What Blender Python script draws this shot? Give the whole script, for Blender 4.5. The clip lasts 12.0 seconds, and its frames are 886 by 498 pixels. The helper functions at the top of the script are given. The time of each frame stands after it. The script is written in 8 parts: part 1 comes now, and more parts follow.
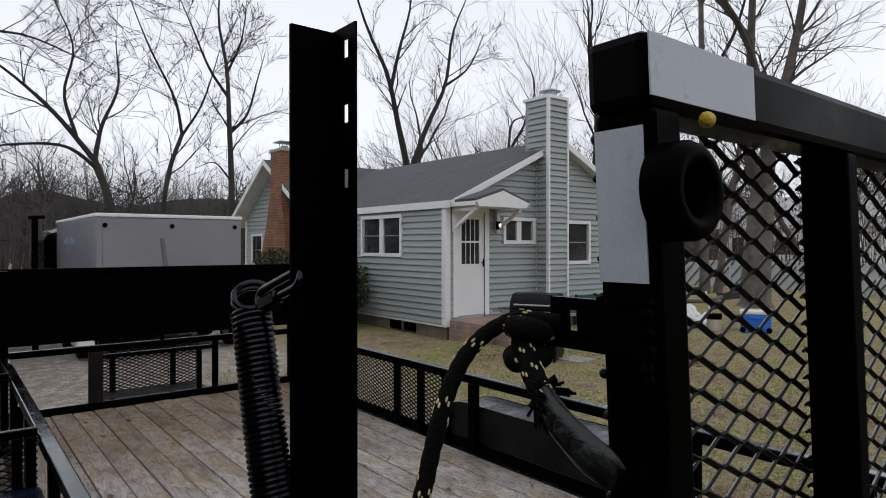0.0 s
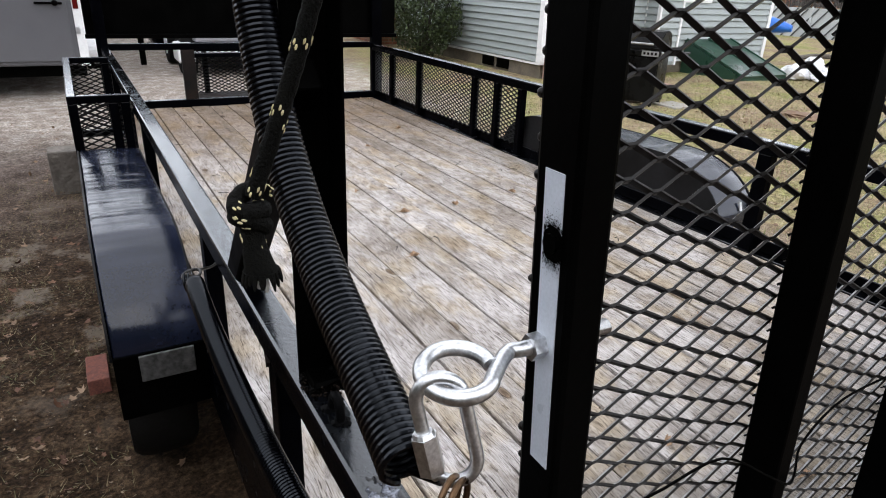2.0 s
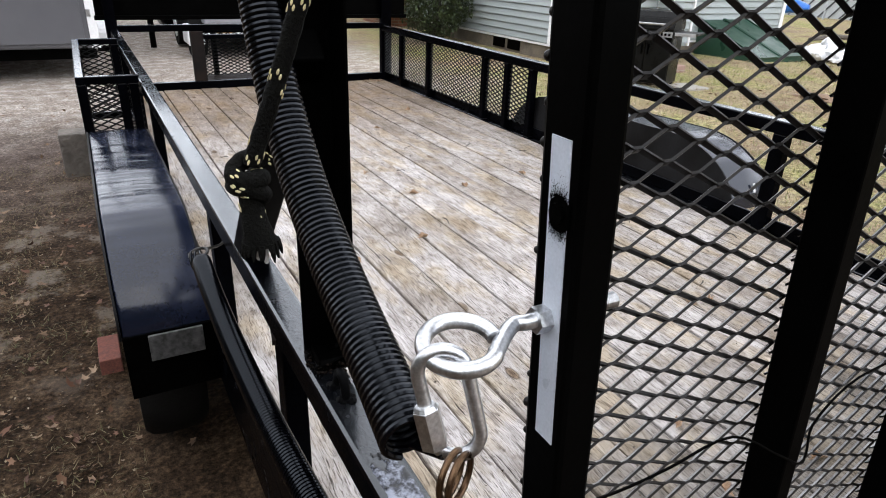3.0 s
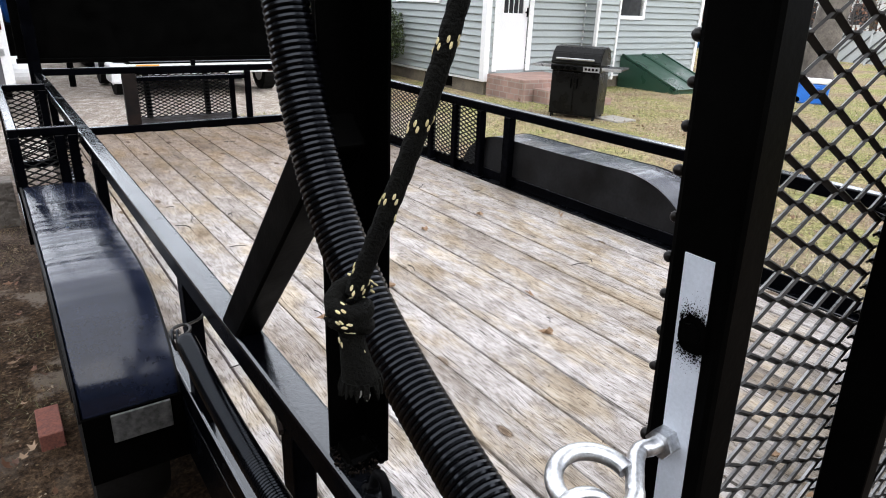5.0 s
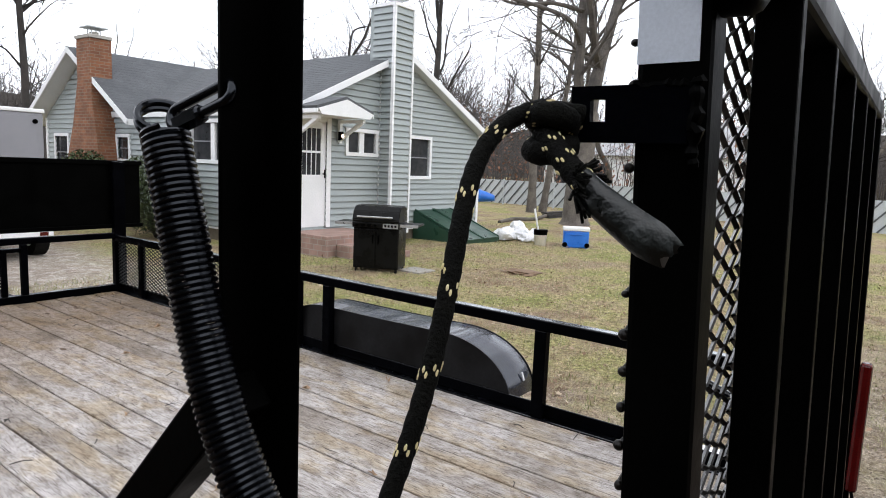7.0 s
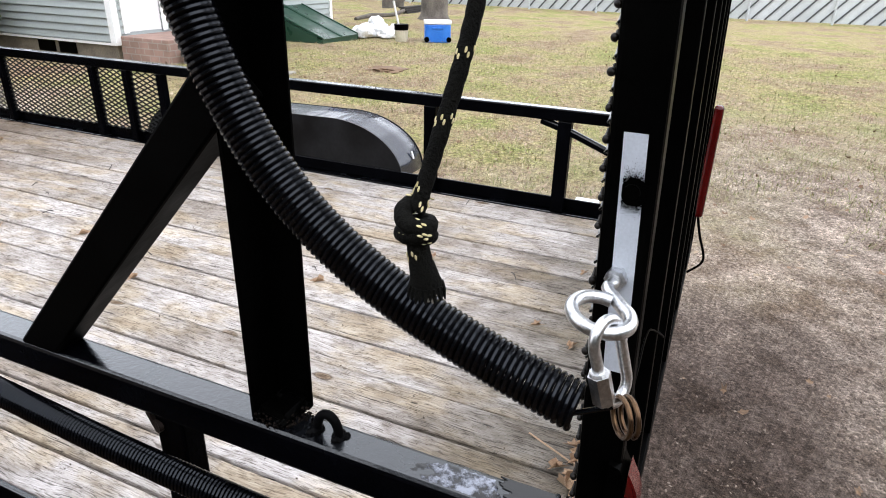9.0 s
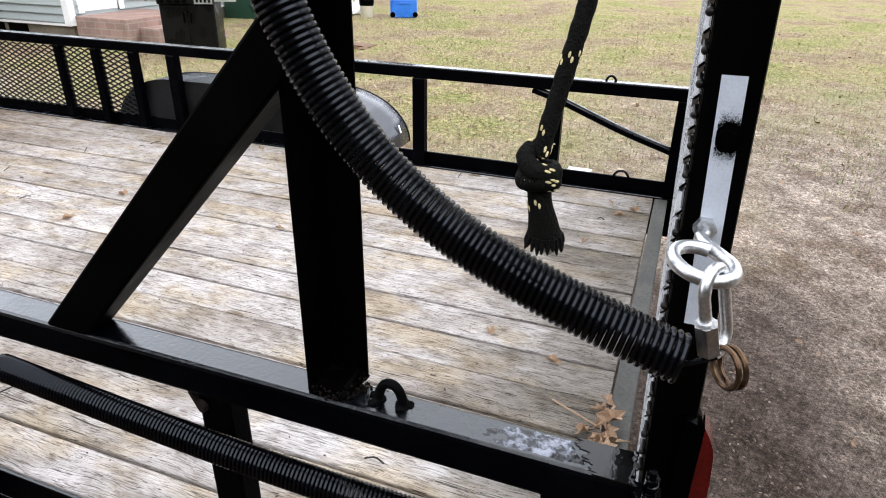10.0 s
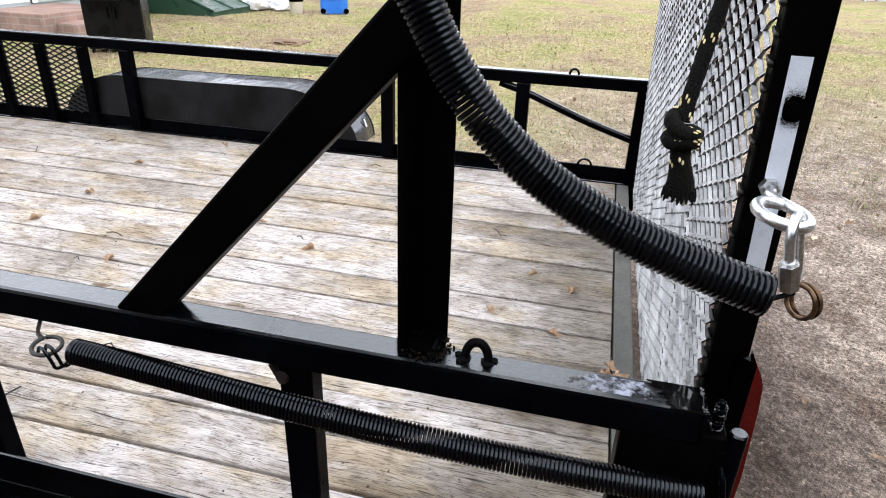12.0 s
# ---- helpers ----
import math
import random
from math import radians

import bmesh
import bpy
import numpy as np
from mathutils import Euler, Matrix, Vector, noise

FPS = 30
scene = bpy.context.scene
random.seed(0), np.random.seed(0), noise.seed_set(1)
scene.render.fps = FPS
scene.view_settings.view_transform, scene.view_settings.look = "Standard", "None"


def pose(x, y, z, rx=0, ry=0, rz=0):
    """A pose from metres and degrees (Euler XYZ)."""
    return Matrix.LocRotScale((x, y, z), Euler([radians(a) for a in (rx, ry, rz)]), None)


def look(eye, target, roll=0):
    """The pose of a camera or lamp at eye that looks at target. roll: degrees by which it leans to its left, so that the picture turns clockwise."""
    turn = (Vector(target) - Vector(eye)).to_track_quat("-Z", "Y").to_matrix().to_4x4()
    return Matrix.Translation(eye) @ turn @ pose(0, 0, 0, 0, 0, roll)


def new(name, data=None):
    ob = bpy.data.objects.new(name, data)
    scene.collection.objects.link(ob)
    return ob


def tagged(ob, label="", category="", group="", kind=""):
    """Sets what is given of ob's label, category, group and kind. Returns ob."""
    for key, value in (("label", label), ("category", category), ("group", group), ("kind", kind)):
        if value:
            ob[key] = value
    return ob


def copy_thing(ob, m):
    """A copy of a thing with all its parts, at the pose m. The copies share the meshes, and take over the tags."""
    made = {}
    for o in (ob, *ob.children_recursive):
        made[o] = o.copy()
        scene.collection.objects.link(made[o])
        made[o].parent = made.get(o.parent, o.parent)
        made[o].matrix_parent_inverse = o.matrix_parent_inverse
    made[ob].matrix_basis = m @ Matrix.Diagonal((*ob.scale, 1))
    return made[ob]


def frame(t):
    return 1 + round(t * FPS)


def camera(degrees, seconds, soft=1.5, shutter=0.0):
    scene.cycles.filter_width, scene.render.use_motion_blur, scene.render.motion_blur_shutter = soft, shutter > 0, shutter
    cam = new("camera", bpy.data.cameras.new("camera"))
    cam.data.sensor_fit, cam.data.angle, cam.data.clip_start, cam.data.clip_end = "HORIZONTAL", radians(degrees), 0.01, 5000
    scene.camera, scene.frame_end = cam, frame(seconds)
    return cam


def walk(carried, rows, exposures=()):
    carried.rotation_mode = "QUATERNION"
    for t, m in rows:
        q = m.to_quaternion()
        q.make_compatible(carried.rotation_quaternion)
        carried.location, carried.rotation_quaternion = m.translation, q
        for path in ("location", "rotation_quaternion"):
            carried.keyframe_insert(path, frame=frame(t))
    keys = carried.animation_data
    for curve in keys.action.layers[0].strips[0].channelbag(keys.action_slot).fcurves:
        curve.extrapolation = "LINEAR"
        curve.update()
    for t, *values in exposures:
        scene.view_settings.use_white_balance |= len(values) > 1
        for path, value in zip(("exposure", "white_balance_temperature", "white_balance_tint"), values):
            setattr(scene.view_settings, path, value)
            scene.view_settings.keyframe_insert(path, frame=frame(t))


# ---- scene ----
cam = camera(69.9, 12.0, soft=1.0)
PATH = [
    (0, (-0.291, -0.238, 1.772), (0.95, 1.331, 1.759), -0.0),
    (0.5, (-0.24, -0.296, 1.713), (0.812, 1.379, 1.41), 0.7),
    (1, (-0.24, -0.318, 1.646), (0.758, 1.335, 1.124), 1.5),
    (1.5, (-0.215, -0.317, 1.586), (0.747, 1.297, 0.901), 2.7),
    (2, (-0.196, -0.316, 1.549), (0.734, 1.275, 0.77), 2.4),
    (2.5, (-0.187, -0.314, 1.535), (0.717, 1.27, 0.714), 2.5),
    (4.5, (-0.216, -0.289, 1.543), (0.677, 1.293, 0.705), 0.5),
    (5, (-0.263, -0.193, 1.575), (0.824, 1.319, 0.844), 2.3),
    (5.5, (-0.299, -0.116, 1.632), (0.956, 1.339, 1.078), 2.6),
    (6, (-0.324, -0.083, 1.688), (1.058, 1.322, 1.344), 2.9),
    (6.5, (-0.331, -0.121, 1.726), (1.108, 1.26, 1.586), 1.2),
    (7, (-0.341, -0.112, 1.675), (1.25, 1.073, 1.414), 2.4),
    (7.2, (-0.392, -0.119, 1.641), (1.286, 0.87, 1.19), 0.8),
    (8.8, (-0.48, -0.028, 1.558), (1.227, 0.626, 0.747), 2.0),
    (9, (-0.479, -0.051, 1.561), (1.194, 0.674, 0.739), 1.5),
    (9.5, (-0.485, -0.057, 1.544), (1.092, 0.8, 0.662), -0.4),
    (10, (-0.508, 0.053, 1.531), (1.176, 0.676, 0.65), 0.9),
    (10.5, (-0.566, 0.151, 1.521), (1.196, 0.519, 0.648), 2.5),
    (11, (-0.599, 0.19, 1.517), (1.18, 0.464, 0.644), 3.1),
    (11.5, (-0.621, 0.211, 1.521), (1.136, 0.564, 0.634), 1.8),
    (12, (-0.639, 0.205, 1.527), (1.107, 0.619, 0.644), 2.0),
]
EXPOSURES = [(0, -0.68), (0.5, -0.4), (1, 0.0), (1.5, 0.4), (2.5, 0.75), (4.5, 0.85), (5.0, 0.9), (5.5, 0.95), (6.5, 0.65), (7.0, 0.44), (9.0, 1.02), (9.5, 1.03), (10.5, 1.05), (12, 1.17)]
walk(cam, [(t, look(e, g, r)) for t, e, g, r in PATH], EXPOSURES)

# ---- world and light ----
world = bpy.data.worlds.new("overcast_world")
scene.world = world
world.use_nodes = True
wn, wl = world.node_tree.nodes, world.node_tree.links
sky = wn.new("ShaderNodeTexSky")
sky.sky_type, sky.sun_disc = "NISHITA", False
sky.sun_elevation, sky.sun_rotation = radians(48), radians(200)
sky.air_density, sky.dust_density = 1.0, 6.0
veil = wn.new("ShaderNodeMix")
veil.data_type = "RGBA"
veil.inputs[0].default_value = 0.93
veil.inputs[7].default_value = (14.0, 14.5, 15.7, 1.0)
wl.new(sky.outputs[0], veil.inputs[6])
tc = wn.new("ShaderNodeTexCoord")
el = wn.new("ShaderNodeSeparateXYZ")
wl.new(tc.outputs["Generated"], el.inputs[0])
haze = wn.new("ShaderNodeMapRange")
haze.inputs["From Min"].default_value, haze.inputs["From Max"].default_value = 0.1, 0.9
haze.inputs["To Min"].default_value, haze.inputs["To Max"].default_value = 1.2, 0.8
wl.new(el.outputs[2], haze.inputs["Value"])
glow = wn.new("ShaderNodeVectorMath")
glow.operation = "SCALE"
wl.new(veil.outputs[2], glow.inputs[0])
wl.new(haze.outputs[0], glow.inputs["Scale"])
wl.new(glow.outputs[0], wn["Background"].inputs[0])
wn["Background"].inputs[1].default_value = 0.1
sun_data = bpy.data.lights.new("sun", "SUN")
sun_data.energy, sun_data.angle, sun_data.color = 0.5, radians(100), (1.0, 0.98, 0.95)
sun = new("sun", sun_data)
sun.matrix_world = look((-3, -8, 14), (0, 0, 0))


# ---- materials ----
def nodes_of(name):
    m = bpy.data.materials.new(name)
    m.use_nodes = True
    return m, m.node_tree.nodes, m.node_tree.links, m.node_tree.nodes["Principled BSDF"]


def tex_noise(n, l, scale, detail=4.0, rough=0.55, stretch=None, coord="Object", distort=0.0):
    """A noise texture in metres; stretch scales the three axes."""
    tc = n.new("ShaderNodeTexCoord")
    t = n.new("ShaderNodeTexNoise")
    t.inputs["Scale"].default_value, t.inputs["Detail"].default_value = scale, detail
    t.inputs["Roughness"].default_value, t.inputs["Distortion"].default_value = rough, distort
    if stretch:
        mp = n.new("ShaderNodeMapping")
        mp.inputs["Scale"].default_value = stretch
        l.new(tc.outputs[coord], mp.inputs["Vector"])
        l.new(mp.outputs[0], t.inputs["Vector"])
    else:
        l.new(tc.outputs[coord], t.inputs["Vector"])
    return t


def ramp(n, l, src, stops):
    r = n.new("ShaderNodeValToRGB")
    e = r.color_ramp.elements
    while len(e) < len(stops):
        e.new(0.5)
    for el, (p, c) in zip(e, stops):
        el.position, el.color = p, (*c, 1.0) if len(c) == 3 else c
    l.new(src, r.inputs[0])
    return r


def mixed(n, l, fac, a, b, mode="MIX"):
    x = n.new("ShaderNodeMix")
    x.data_type, x.blend_type = "RGBA", mode
    for sock, v in ((x.inputs[0], fac), (x.inputs[6], a), (x.inputs[7], b)):
        if isinstance(v, bpy.types.NodeSocket):
            l.new(v, sock)
        elif isinstance(v, (int, float)):
            sock.default_value = v
        else:
            sock.default_value = (*v, 1.0) if len(v) == 3 else v
    return x.outputs[2]


def bumped(n, l, b, height, strength=0.3, dist=0.005):
    k = n.new("ShaderNodeBump")
    k.inputs["Strength"].default_value, k.inputs["Distance"].default_value = strength, dist
    l.new(height, k.inputs["Height"])
    l.new(k.outputs[0], b.inputs["Normal"])


def plain(name, c1, c2, rough=0.6, metal=0.0, scale=6.0, bump=0.2, fine=90.0, spec=0.5, dist=0.004, coord="Object", rough_var=0.15, contrast=0.2):
    """Two-scale mottled material."""
    m, n, l, b = nodes_of(name)
    big, small = tex_noise(n, l, scale, coord=coord), tex_noise(n, l, fine, 3.0, coord=coord)
    r1 = ramp(n, l, big.outputs[0], [(0.32, c1), (0.68, c2)])
    r2 = ramp(n, l, small.outputs[0], [(0.3, (1 - contrast,) * 3), (0.7, (1 + contrast,) * 3)])
    l.new(mixed(n, l, 1.0, r1.outputs[0], r2.outputs[0], "MULTIPLY"), b.inputs["Base Color"])
    rr = ramp(n, l, big.outputs[0], [(0.3, (rough - rough_var,) * 3), (0.7, (rough + rough_var,) * 3)])
    l.new(rr.outputs[0], b.inputs["Roughness"])
    b.inputs["Metallic"].default_value = metal
    b.inputs["Specular IOR Level"].default_value = spec
    bumped(n, l, b, small.outputs[0], bump, dist)
    return m


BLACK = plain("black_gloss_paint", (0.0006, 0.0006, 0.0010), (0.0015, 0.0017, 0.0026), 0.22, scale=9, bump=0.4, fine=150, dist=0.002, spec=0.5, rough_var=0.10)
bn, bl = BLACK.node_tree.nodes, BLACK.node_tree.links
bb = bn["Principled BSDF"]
# gloss follows the upward normal: sky sheen painted on tops, sides left dull
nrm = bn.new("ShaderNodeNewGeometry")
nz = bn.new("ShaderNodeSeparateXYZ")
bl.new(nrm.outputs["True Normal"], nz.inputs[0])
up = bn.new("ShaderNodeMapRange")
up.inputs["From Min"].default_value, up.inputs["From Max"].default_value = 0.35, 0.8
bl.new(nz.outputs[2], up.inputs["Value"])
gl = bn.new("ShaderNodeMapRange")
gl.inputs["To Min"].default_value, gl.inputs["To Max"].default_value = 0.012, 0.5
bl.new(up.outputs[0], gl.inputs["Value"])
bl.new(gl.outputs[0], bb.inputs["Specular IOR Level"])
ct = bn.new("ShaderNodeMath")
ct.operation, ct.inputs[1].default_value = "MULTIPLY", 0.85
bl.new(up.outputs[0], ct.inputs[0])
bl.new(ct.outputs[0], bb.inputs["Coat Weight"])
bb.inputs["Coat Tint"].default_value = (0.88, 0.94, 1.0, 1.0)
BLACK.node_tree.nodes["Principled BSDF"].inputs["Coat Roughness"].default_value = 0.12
BLACK_FLAT = plain("black_satin_paint", (0.0005, 0.0005, 0.0005), (0.0013, 0.0013, 0.0012), 0.42, scale=7, bump=0.12, fine=140, dist=0.002, spec=0.014)
GATE_M = plain("smooth_satin_black_paint", (0.0012, 0.0012, 0.0014), (0.0022, 0.0022, 0.0025), 0.4, scale=5, bump=0.03, fine=60, dist=0.001, spec=0.03)
WELD_M = plain("sooty_brown_weld", (0.002, 0.0018, 0.0016), (0.012, 0.008, 0.006), 0.7, scale=60, bump=0.4, fine=200, dist=0.001, spec=0.05)
REFLECT_M = plain("dark_reflection_black", (0.0008, 0.0008, 0.001), (0.0018, 0.0018, 0.0022), 0.07, scale=20, bump=0.10, fine=90, dist=0.0015, spec=0.5, rough_var=0.03)
EYE_M = plain("worn_black_wire", (0.006, 0.0055, 0.005), (0.03, 0.028, 0.026), 0.45, scale=40, bump=0.1, fine=200, dist=0.001, spec=0.3)
RUSTY = plain("black_paint_over_rust", (0.004, 0.0035, 0.0035), (0.016, 0.010, 0.008), 0.6, scale=12, bump=0.4, fine=120, spec=0.15)
FENDER_M = plain("wavy_black_fender_paint", (0.005, 0.007, 0.015), (0.011, 0.014, 0.029), 0.2, scale=5, bump=0.05, fine=90, dist=0.002, spec=0.34, rough_var=0.07)
fn, fl = FENDER_M.node_tree.nodes, FENDER_M.node_tree.links
fb = fn["Principled BSDF"]
fb.inputs["Coat Weight"].default_value = 0.25
fb.inputs["Coat Tint"].default_value = (0.90, 0.95, 1.0, 1.0)
fb.inputs["Coat Roughness"].default_value = 0.14
waves = tex_noise(fn, fl, 2.6, 2.0, 0.45, stretch=(0.5, 2.8, 2.8))
bumped(fn, fl, fb, waves.outputs[0], 0.8, 0.035)
PLATE_M = plain("scuffed_black_plate", (0.0015, 0.0015, 0.0018), (0.012, 0.012, 0.013), 0.5, scale=6, bump=0.2, fine=60, dist=0.003, spec=0.14)
BLISTER, xn, xl, xb = nodes_of("flaking_paint_with_glints")
flake = tex_noise(xn, xl, 38.0, 7.0, 0.7)
# the pale stop paints sky glints on the flakes
fr = ramp(xn, xl, flake.outputs[0], [(0.46, (0.002, 0.002, 0.003)), (0.50, (0.03, 0.033, 0.045)), (0.60, (0.26, 0.28, 0.34))])
xl.new(fr.outputs[0], xb.inputs["Base Color"])
xb.inputs["Roughness"].default_value = 0.14
bumped(xn, xl, xb, flake.outputs[0], 0.4, 0.003)
TYRE = plain("tyre_rubber", (0.003, 0.003, 0.003), (0.008, 0.0075, 0.007), 0.8, bump=0.3, spec=0.12)
ZINC = plain("zinc_plated_steel", (0.58, 0.59, 0.61), (0.70, 0.71, 0.72), 0.36, metal=1.0, scale=40, bump=0.06, fine=300, dist=0.001, rough_var=0.06)
RUST = plain("rusty_wire", (0.06, 0.032, 0.018), (0.15, 0.09, 0.048), 0.38, metal=0.85, scale=60, bump=0.2, fine=300, dist=0.001)
TAPE = plain("silver_reflective_tape", (0.52, 0.56, 0.63), (0.57, 0.61, 0.68), 0.4, scale=30, bump=0.15, fine=420, dist=0.0006, contrast=0.06)
RED_LENS = plain("red_lens", (0.05, 0.002, 0.002), (0.10, 0.004, 0.004), 0.15, bump=0.1, fine=200, rough_var=0.05)
ORANGE = plain("orange_plate", (0.75, 0.32, 0.03), (0.85, 0.40, 0.05), 0.4, bump=0.05)
WHITE = plain("white_paint", (0.76, 0.77, 0.78), (0.82, 0.82, 0.83), 0.45, scale=3, bump=0.05, fine=40, contrast=0.05)
GREY_SKIN = plain("light_grey_trailer_skin", (0.215, 0.215, 0.235), (0.245, 0.245, 0.268), 0.4, scale=0.8, bump=0.02, fine=5, contrast=0.03)
PALE_SKIN = plain("pale_trailer_skin", (0.098, 0.098, 0.107), (0.114, 0.114, 0.124), 0.45, scale=0.8, bump=0.02, fine=5, contrast=0.03)
GLASS_DARK = plain("dark_window_glass", (0.02, 0.022, 0.025), (0.05, 0.052, 0.055), 0.06, scale=2, bump=0.02, fine=8, rough_var=0.03)
CURTAIN = plain("pale_curtain", (0.45, 0.45, 0.44), (0.6, 0.6, 0.58), 0.8, scale=14)
GREEN_DOOR = plain("dark_green_steel", (0.012, 0.045, 0.028), (0.020, 0.062, 0.040), 0.35, scale=3, bump=0.06)
BLUE = plain("blue_plastic", (0.015, 0.13, 0.55), (0.03, 0.19, 0.66), 0.4, scale=4, bump=0.05)
CONCRETE = plain("concrete", (0.30, 0.28, 0.25), (0.42, 0.40, 0.36), 0.85, scale=2, bump=0.4, fine=50)
FOUND = plain("foundation_block", (0.10, 0.085, 0.065), (0.20, 0.17, 0.13), 0.9, scale=2.5, bump=0.4, fine=40)
BARK = plain("grey_bark", (0.07, 0.06, 0.052), (0.17, 0.15, 0.13), 0.9, scale=3, bump=0.9, fine=22, dist=0.03)
BARK_MID = plain("grey_brown_limb_bark", (0.040, 0.034, 0.030), (0.105, 0.092, 0.080), 0.9, scale=3, bump=0.8, fine=22, dist=0.02)
BARK_DARK = plain("dark_bark", (0.018, 0.016, 0.015), (0.055, 0.048, 0.044), 0.9, scale=2, bump=0.6, fine=20, dist=0.02)
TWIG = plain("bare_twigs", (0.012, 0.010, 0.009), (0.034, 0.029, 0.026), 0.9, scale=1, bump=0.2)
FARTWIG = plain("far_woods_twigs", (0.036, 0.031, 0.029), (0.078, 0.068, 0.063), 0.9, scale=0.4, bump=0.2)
RUSSET = plain("russet_oak_leaves", (0.16, 0.07, 0.04), (0.30, 0.15, 0.09), 0.8, scale=1.2, bump=0.2)
DRYLEAF = plain("dry_leaf", (0.10, 0.062, 0.038), (0.26, 0.165, 0.10), 0.75, scale=25, bump=0.3, coord="Generated")
NEEDLE = plain("conifer_needles", (0.018, 0.040, 0.022), (0.045, 0.080, 0.04), 0.8, scale=2)
SHRUB = plain("evergreen_shrub_leaves", (0.018, 0.034, 0.010), (0.055, 0.078, 0.022), 0.6, scale=4)
GRILL = plain("grill_black_enamel", (0.003, 0.003, 0.003), (0.006, 0.006, 0.006), 0.3, scale=4, bump=0.05, spec=0.12)
ROPE_M = plain("black_rope", (0.0018, 0.0018, 0.0015), (0.006, 0.006, 0.005), 0.85, scale=60, bump=0.8, fine=420, dist=0.003, spec=0.08)
FLECK = plain("yellow_rope_fleck", (0.50, 0.41, 0.17), (0.72, 0.62, 0.38), 0.8, scale=60)
DUCT = plain("frayed_duct_tape", (0.0008, 0.0010, 0.0010), (0.007, 0.010, 0.0098), 0.38, scale=40, bump=0.5, fine=80)
SPRING_M = plain("black_spring_paint", (0.0006, 0.0006, 0.0010), (0.0014, 0.0014, 0.0022), 0.21, scale=30, bump=0.03, fine=300, dist=0.001, spec=0.33, rough_var=0.04)
SPRING_M.node_tree.nodes["Principled BSDF"].inputs["Specular Tint"].default_value = (0.80, 0.88, 1.0, 1.0)
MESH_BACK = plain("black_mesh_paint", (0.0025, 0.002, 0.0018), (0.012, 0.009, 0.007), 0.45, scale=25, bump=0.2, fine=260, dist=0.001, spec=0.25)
MESH_M = plain("skylit_worn_steel", (0.10, 0.10, 0.103), (0.44, 0.44, 0.45), 0.36, metal=0.3, scale=14, bump=0.25, fine=260, dist=0.001)
SIDE_MESH = plain("black_expanded_steel", (0.002, 0.002, 0.002), (0.006, 0.006, 0.006), 0.45, scale=10, bump=0.2, spec=0.12)
TARP_BLACK = plain("black_tarp", (0.004, 0.004, 0.0045), (0.009, 0.009, 0.01), 0.5, scale=3, bump=0.5, fine=9, dist=0.03, spec=0.25)
PLASTIC_W = plain("white_plastic_bag", (0.62, 0.63, 0.64), (0.78, 0.78, 0.79), 0.5, scale=6, bump=0.5, fine=25)
SHINGLE = plain("asphalt_shingle", (0.060, 0.064, 0.070), (0.105, 0.110, 0.118), 0.9, scale=2.2, bump=0.5, fine=34, contrast=0.35)
SIDING = plain("sage_grey_vinyl_siding", (0.29, 0.325, 0.325), (0.335, 0.37, 0.37), 0.5, scale=0.8, bump=0.03, fine=30, contrast=0.05)
SOFFIT = plain("soffit_white", (0.62, 0.63, 0.63), (0.70, 0.70, 0.70), 0.6, scale=2)
FENCE_M = plain("galvanised_fence", (0.42, 0.45, 0.47), (0.52, 0.55, 0.57), 0.6, scale=0.8, bump=0.1)
BRICK_FLAT = plain("red_brick_piece", (0.12, 0.04, 0.03), (0.19, 0.07, 0.05), 0.9, scale=30, bump=0.4, fine=120)
LAMP_GLOW = bpy.data.materials.new("porch_bulb")
LAMP_GLOW.use_nodes = True
LAMP_GLOW.node_tree.nodes["Principled BSDF"].inputs["Emission Color"].default_value = (1.0, 0.75, 0.5, 1)
LAMP_GLOW.node_tree.nodes["Principled BSDF"].inputs["Emission Strength"].default_value = 4.0


def brick_material(name, c1, c2, mortar, scale_w=0.21, scale_h=0.072):
    m, n, l, b = nodes_of(name)
    tc = n.new("ShaderNodeTexCoord")
    sep, cmb = n.new("ShaderNodeSeparateXYZ"), n.new("ShaderNodeCombineXYZ")
    add = n.new("ShaderNodeMath")
    l.new(tc.outputs["Object"], sep.inputs[0])
    l.new(sep.outputs[0], add.inputs[0])
    l.new(sep.outputs[1], add.inputs[1])
    l.new(add.outputs[0], cmb.inputs[0])
    l.new(sep.outputs[2], cmb.inputs[1])
    t = n.new("ShaderNodeTexBrick")
    t.inputs["Scale"].default_value = 1.0
    t.inputs["Brick Width"].default_value, t.inputs["Row Height"].default_value = scale_w, scale_h
    t.inputs["Mortar Size"].default_value = 0.008
    t.inputs["Color1"].default_value, t.inputs["Color2"].default_value = (*c1, 1), (*c2, 1)
    t.inputs["Mortar"].default_value = (*mortar, 1)
    l.new(cmb.outputs[0], t.inputs["Vector"])
    nz = tex_noise(n, l, 3.0)
    r = ramp(n, l, nz.outputs[0], [(0.3, (0.7, 0.7, 0.7)), (0.7, (1.15, 1.1, 1.1))])
    l.new(mixed(n, l, 1.0, t.outputs[0], r.outputs[0], "MULTIPLY"), b.inputs["Base Color"])
    b.inputs["Roughness"].default_value = 0.9
    bumped(n, l, b, t.outputs[1], -0.6, 0.01)
    return m


def island_mix(name, stops, rough=0.8):
    """Each loose piece of the mesh takes a colour of its own."""
    m, n, l, b = nodes_of(name)
    g = n.new("ShaderNodeNewGeometry")
    l.new(ramp(n, l, g.outputs["Random Per Island"], stops).outputs[0], b.inputs["Base Color"])
    b.inputs["Roughness"].default_value = rough
    return m


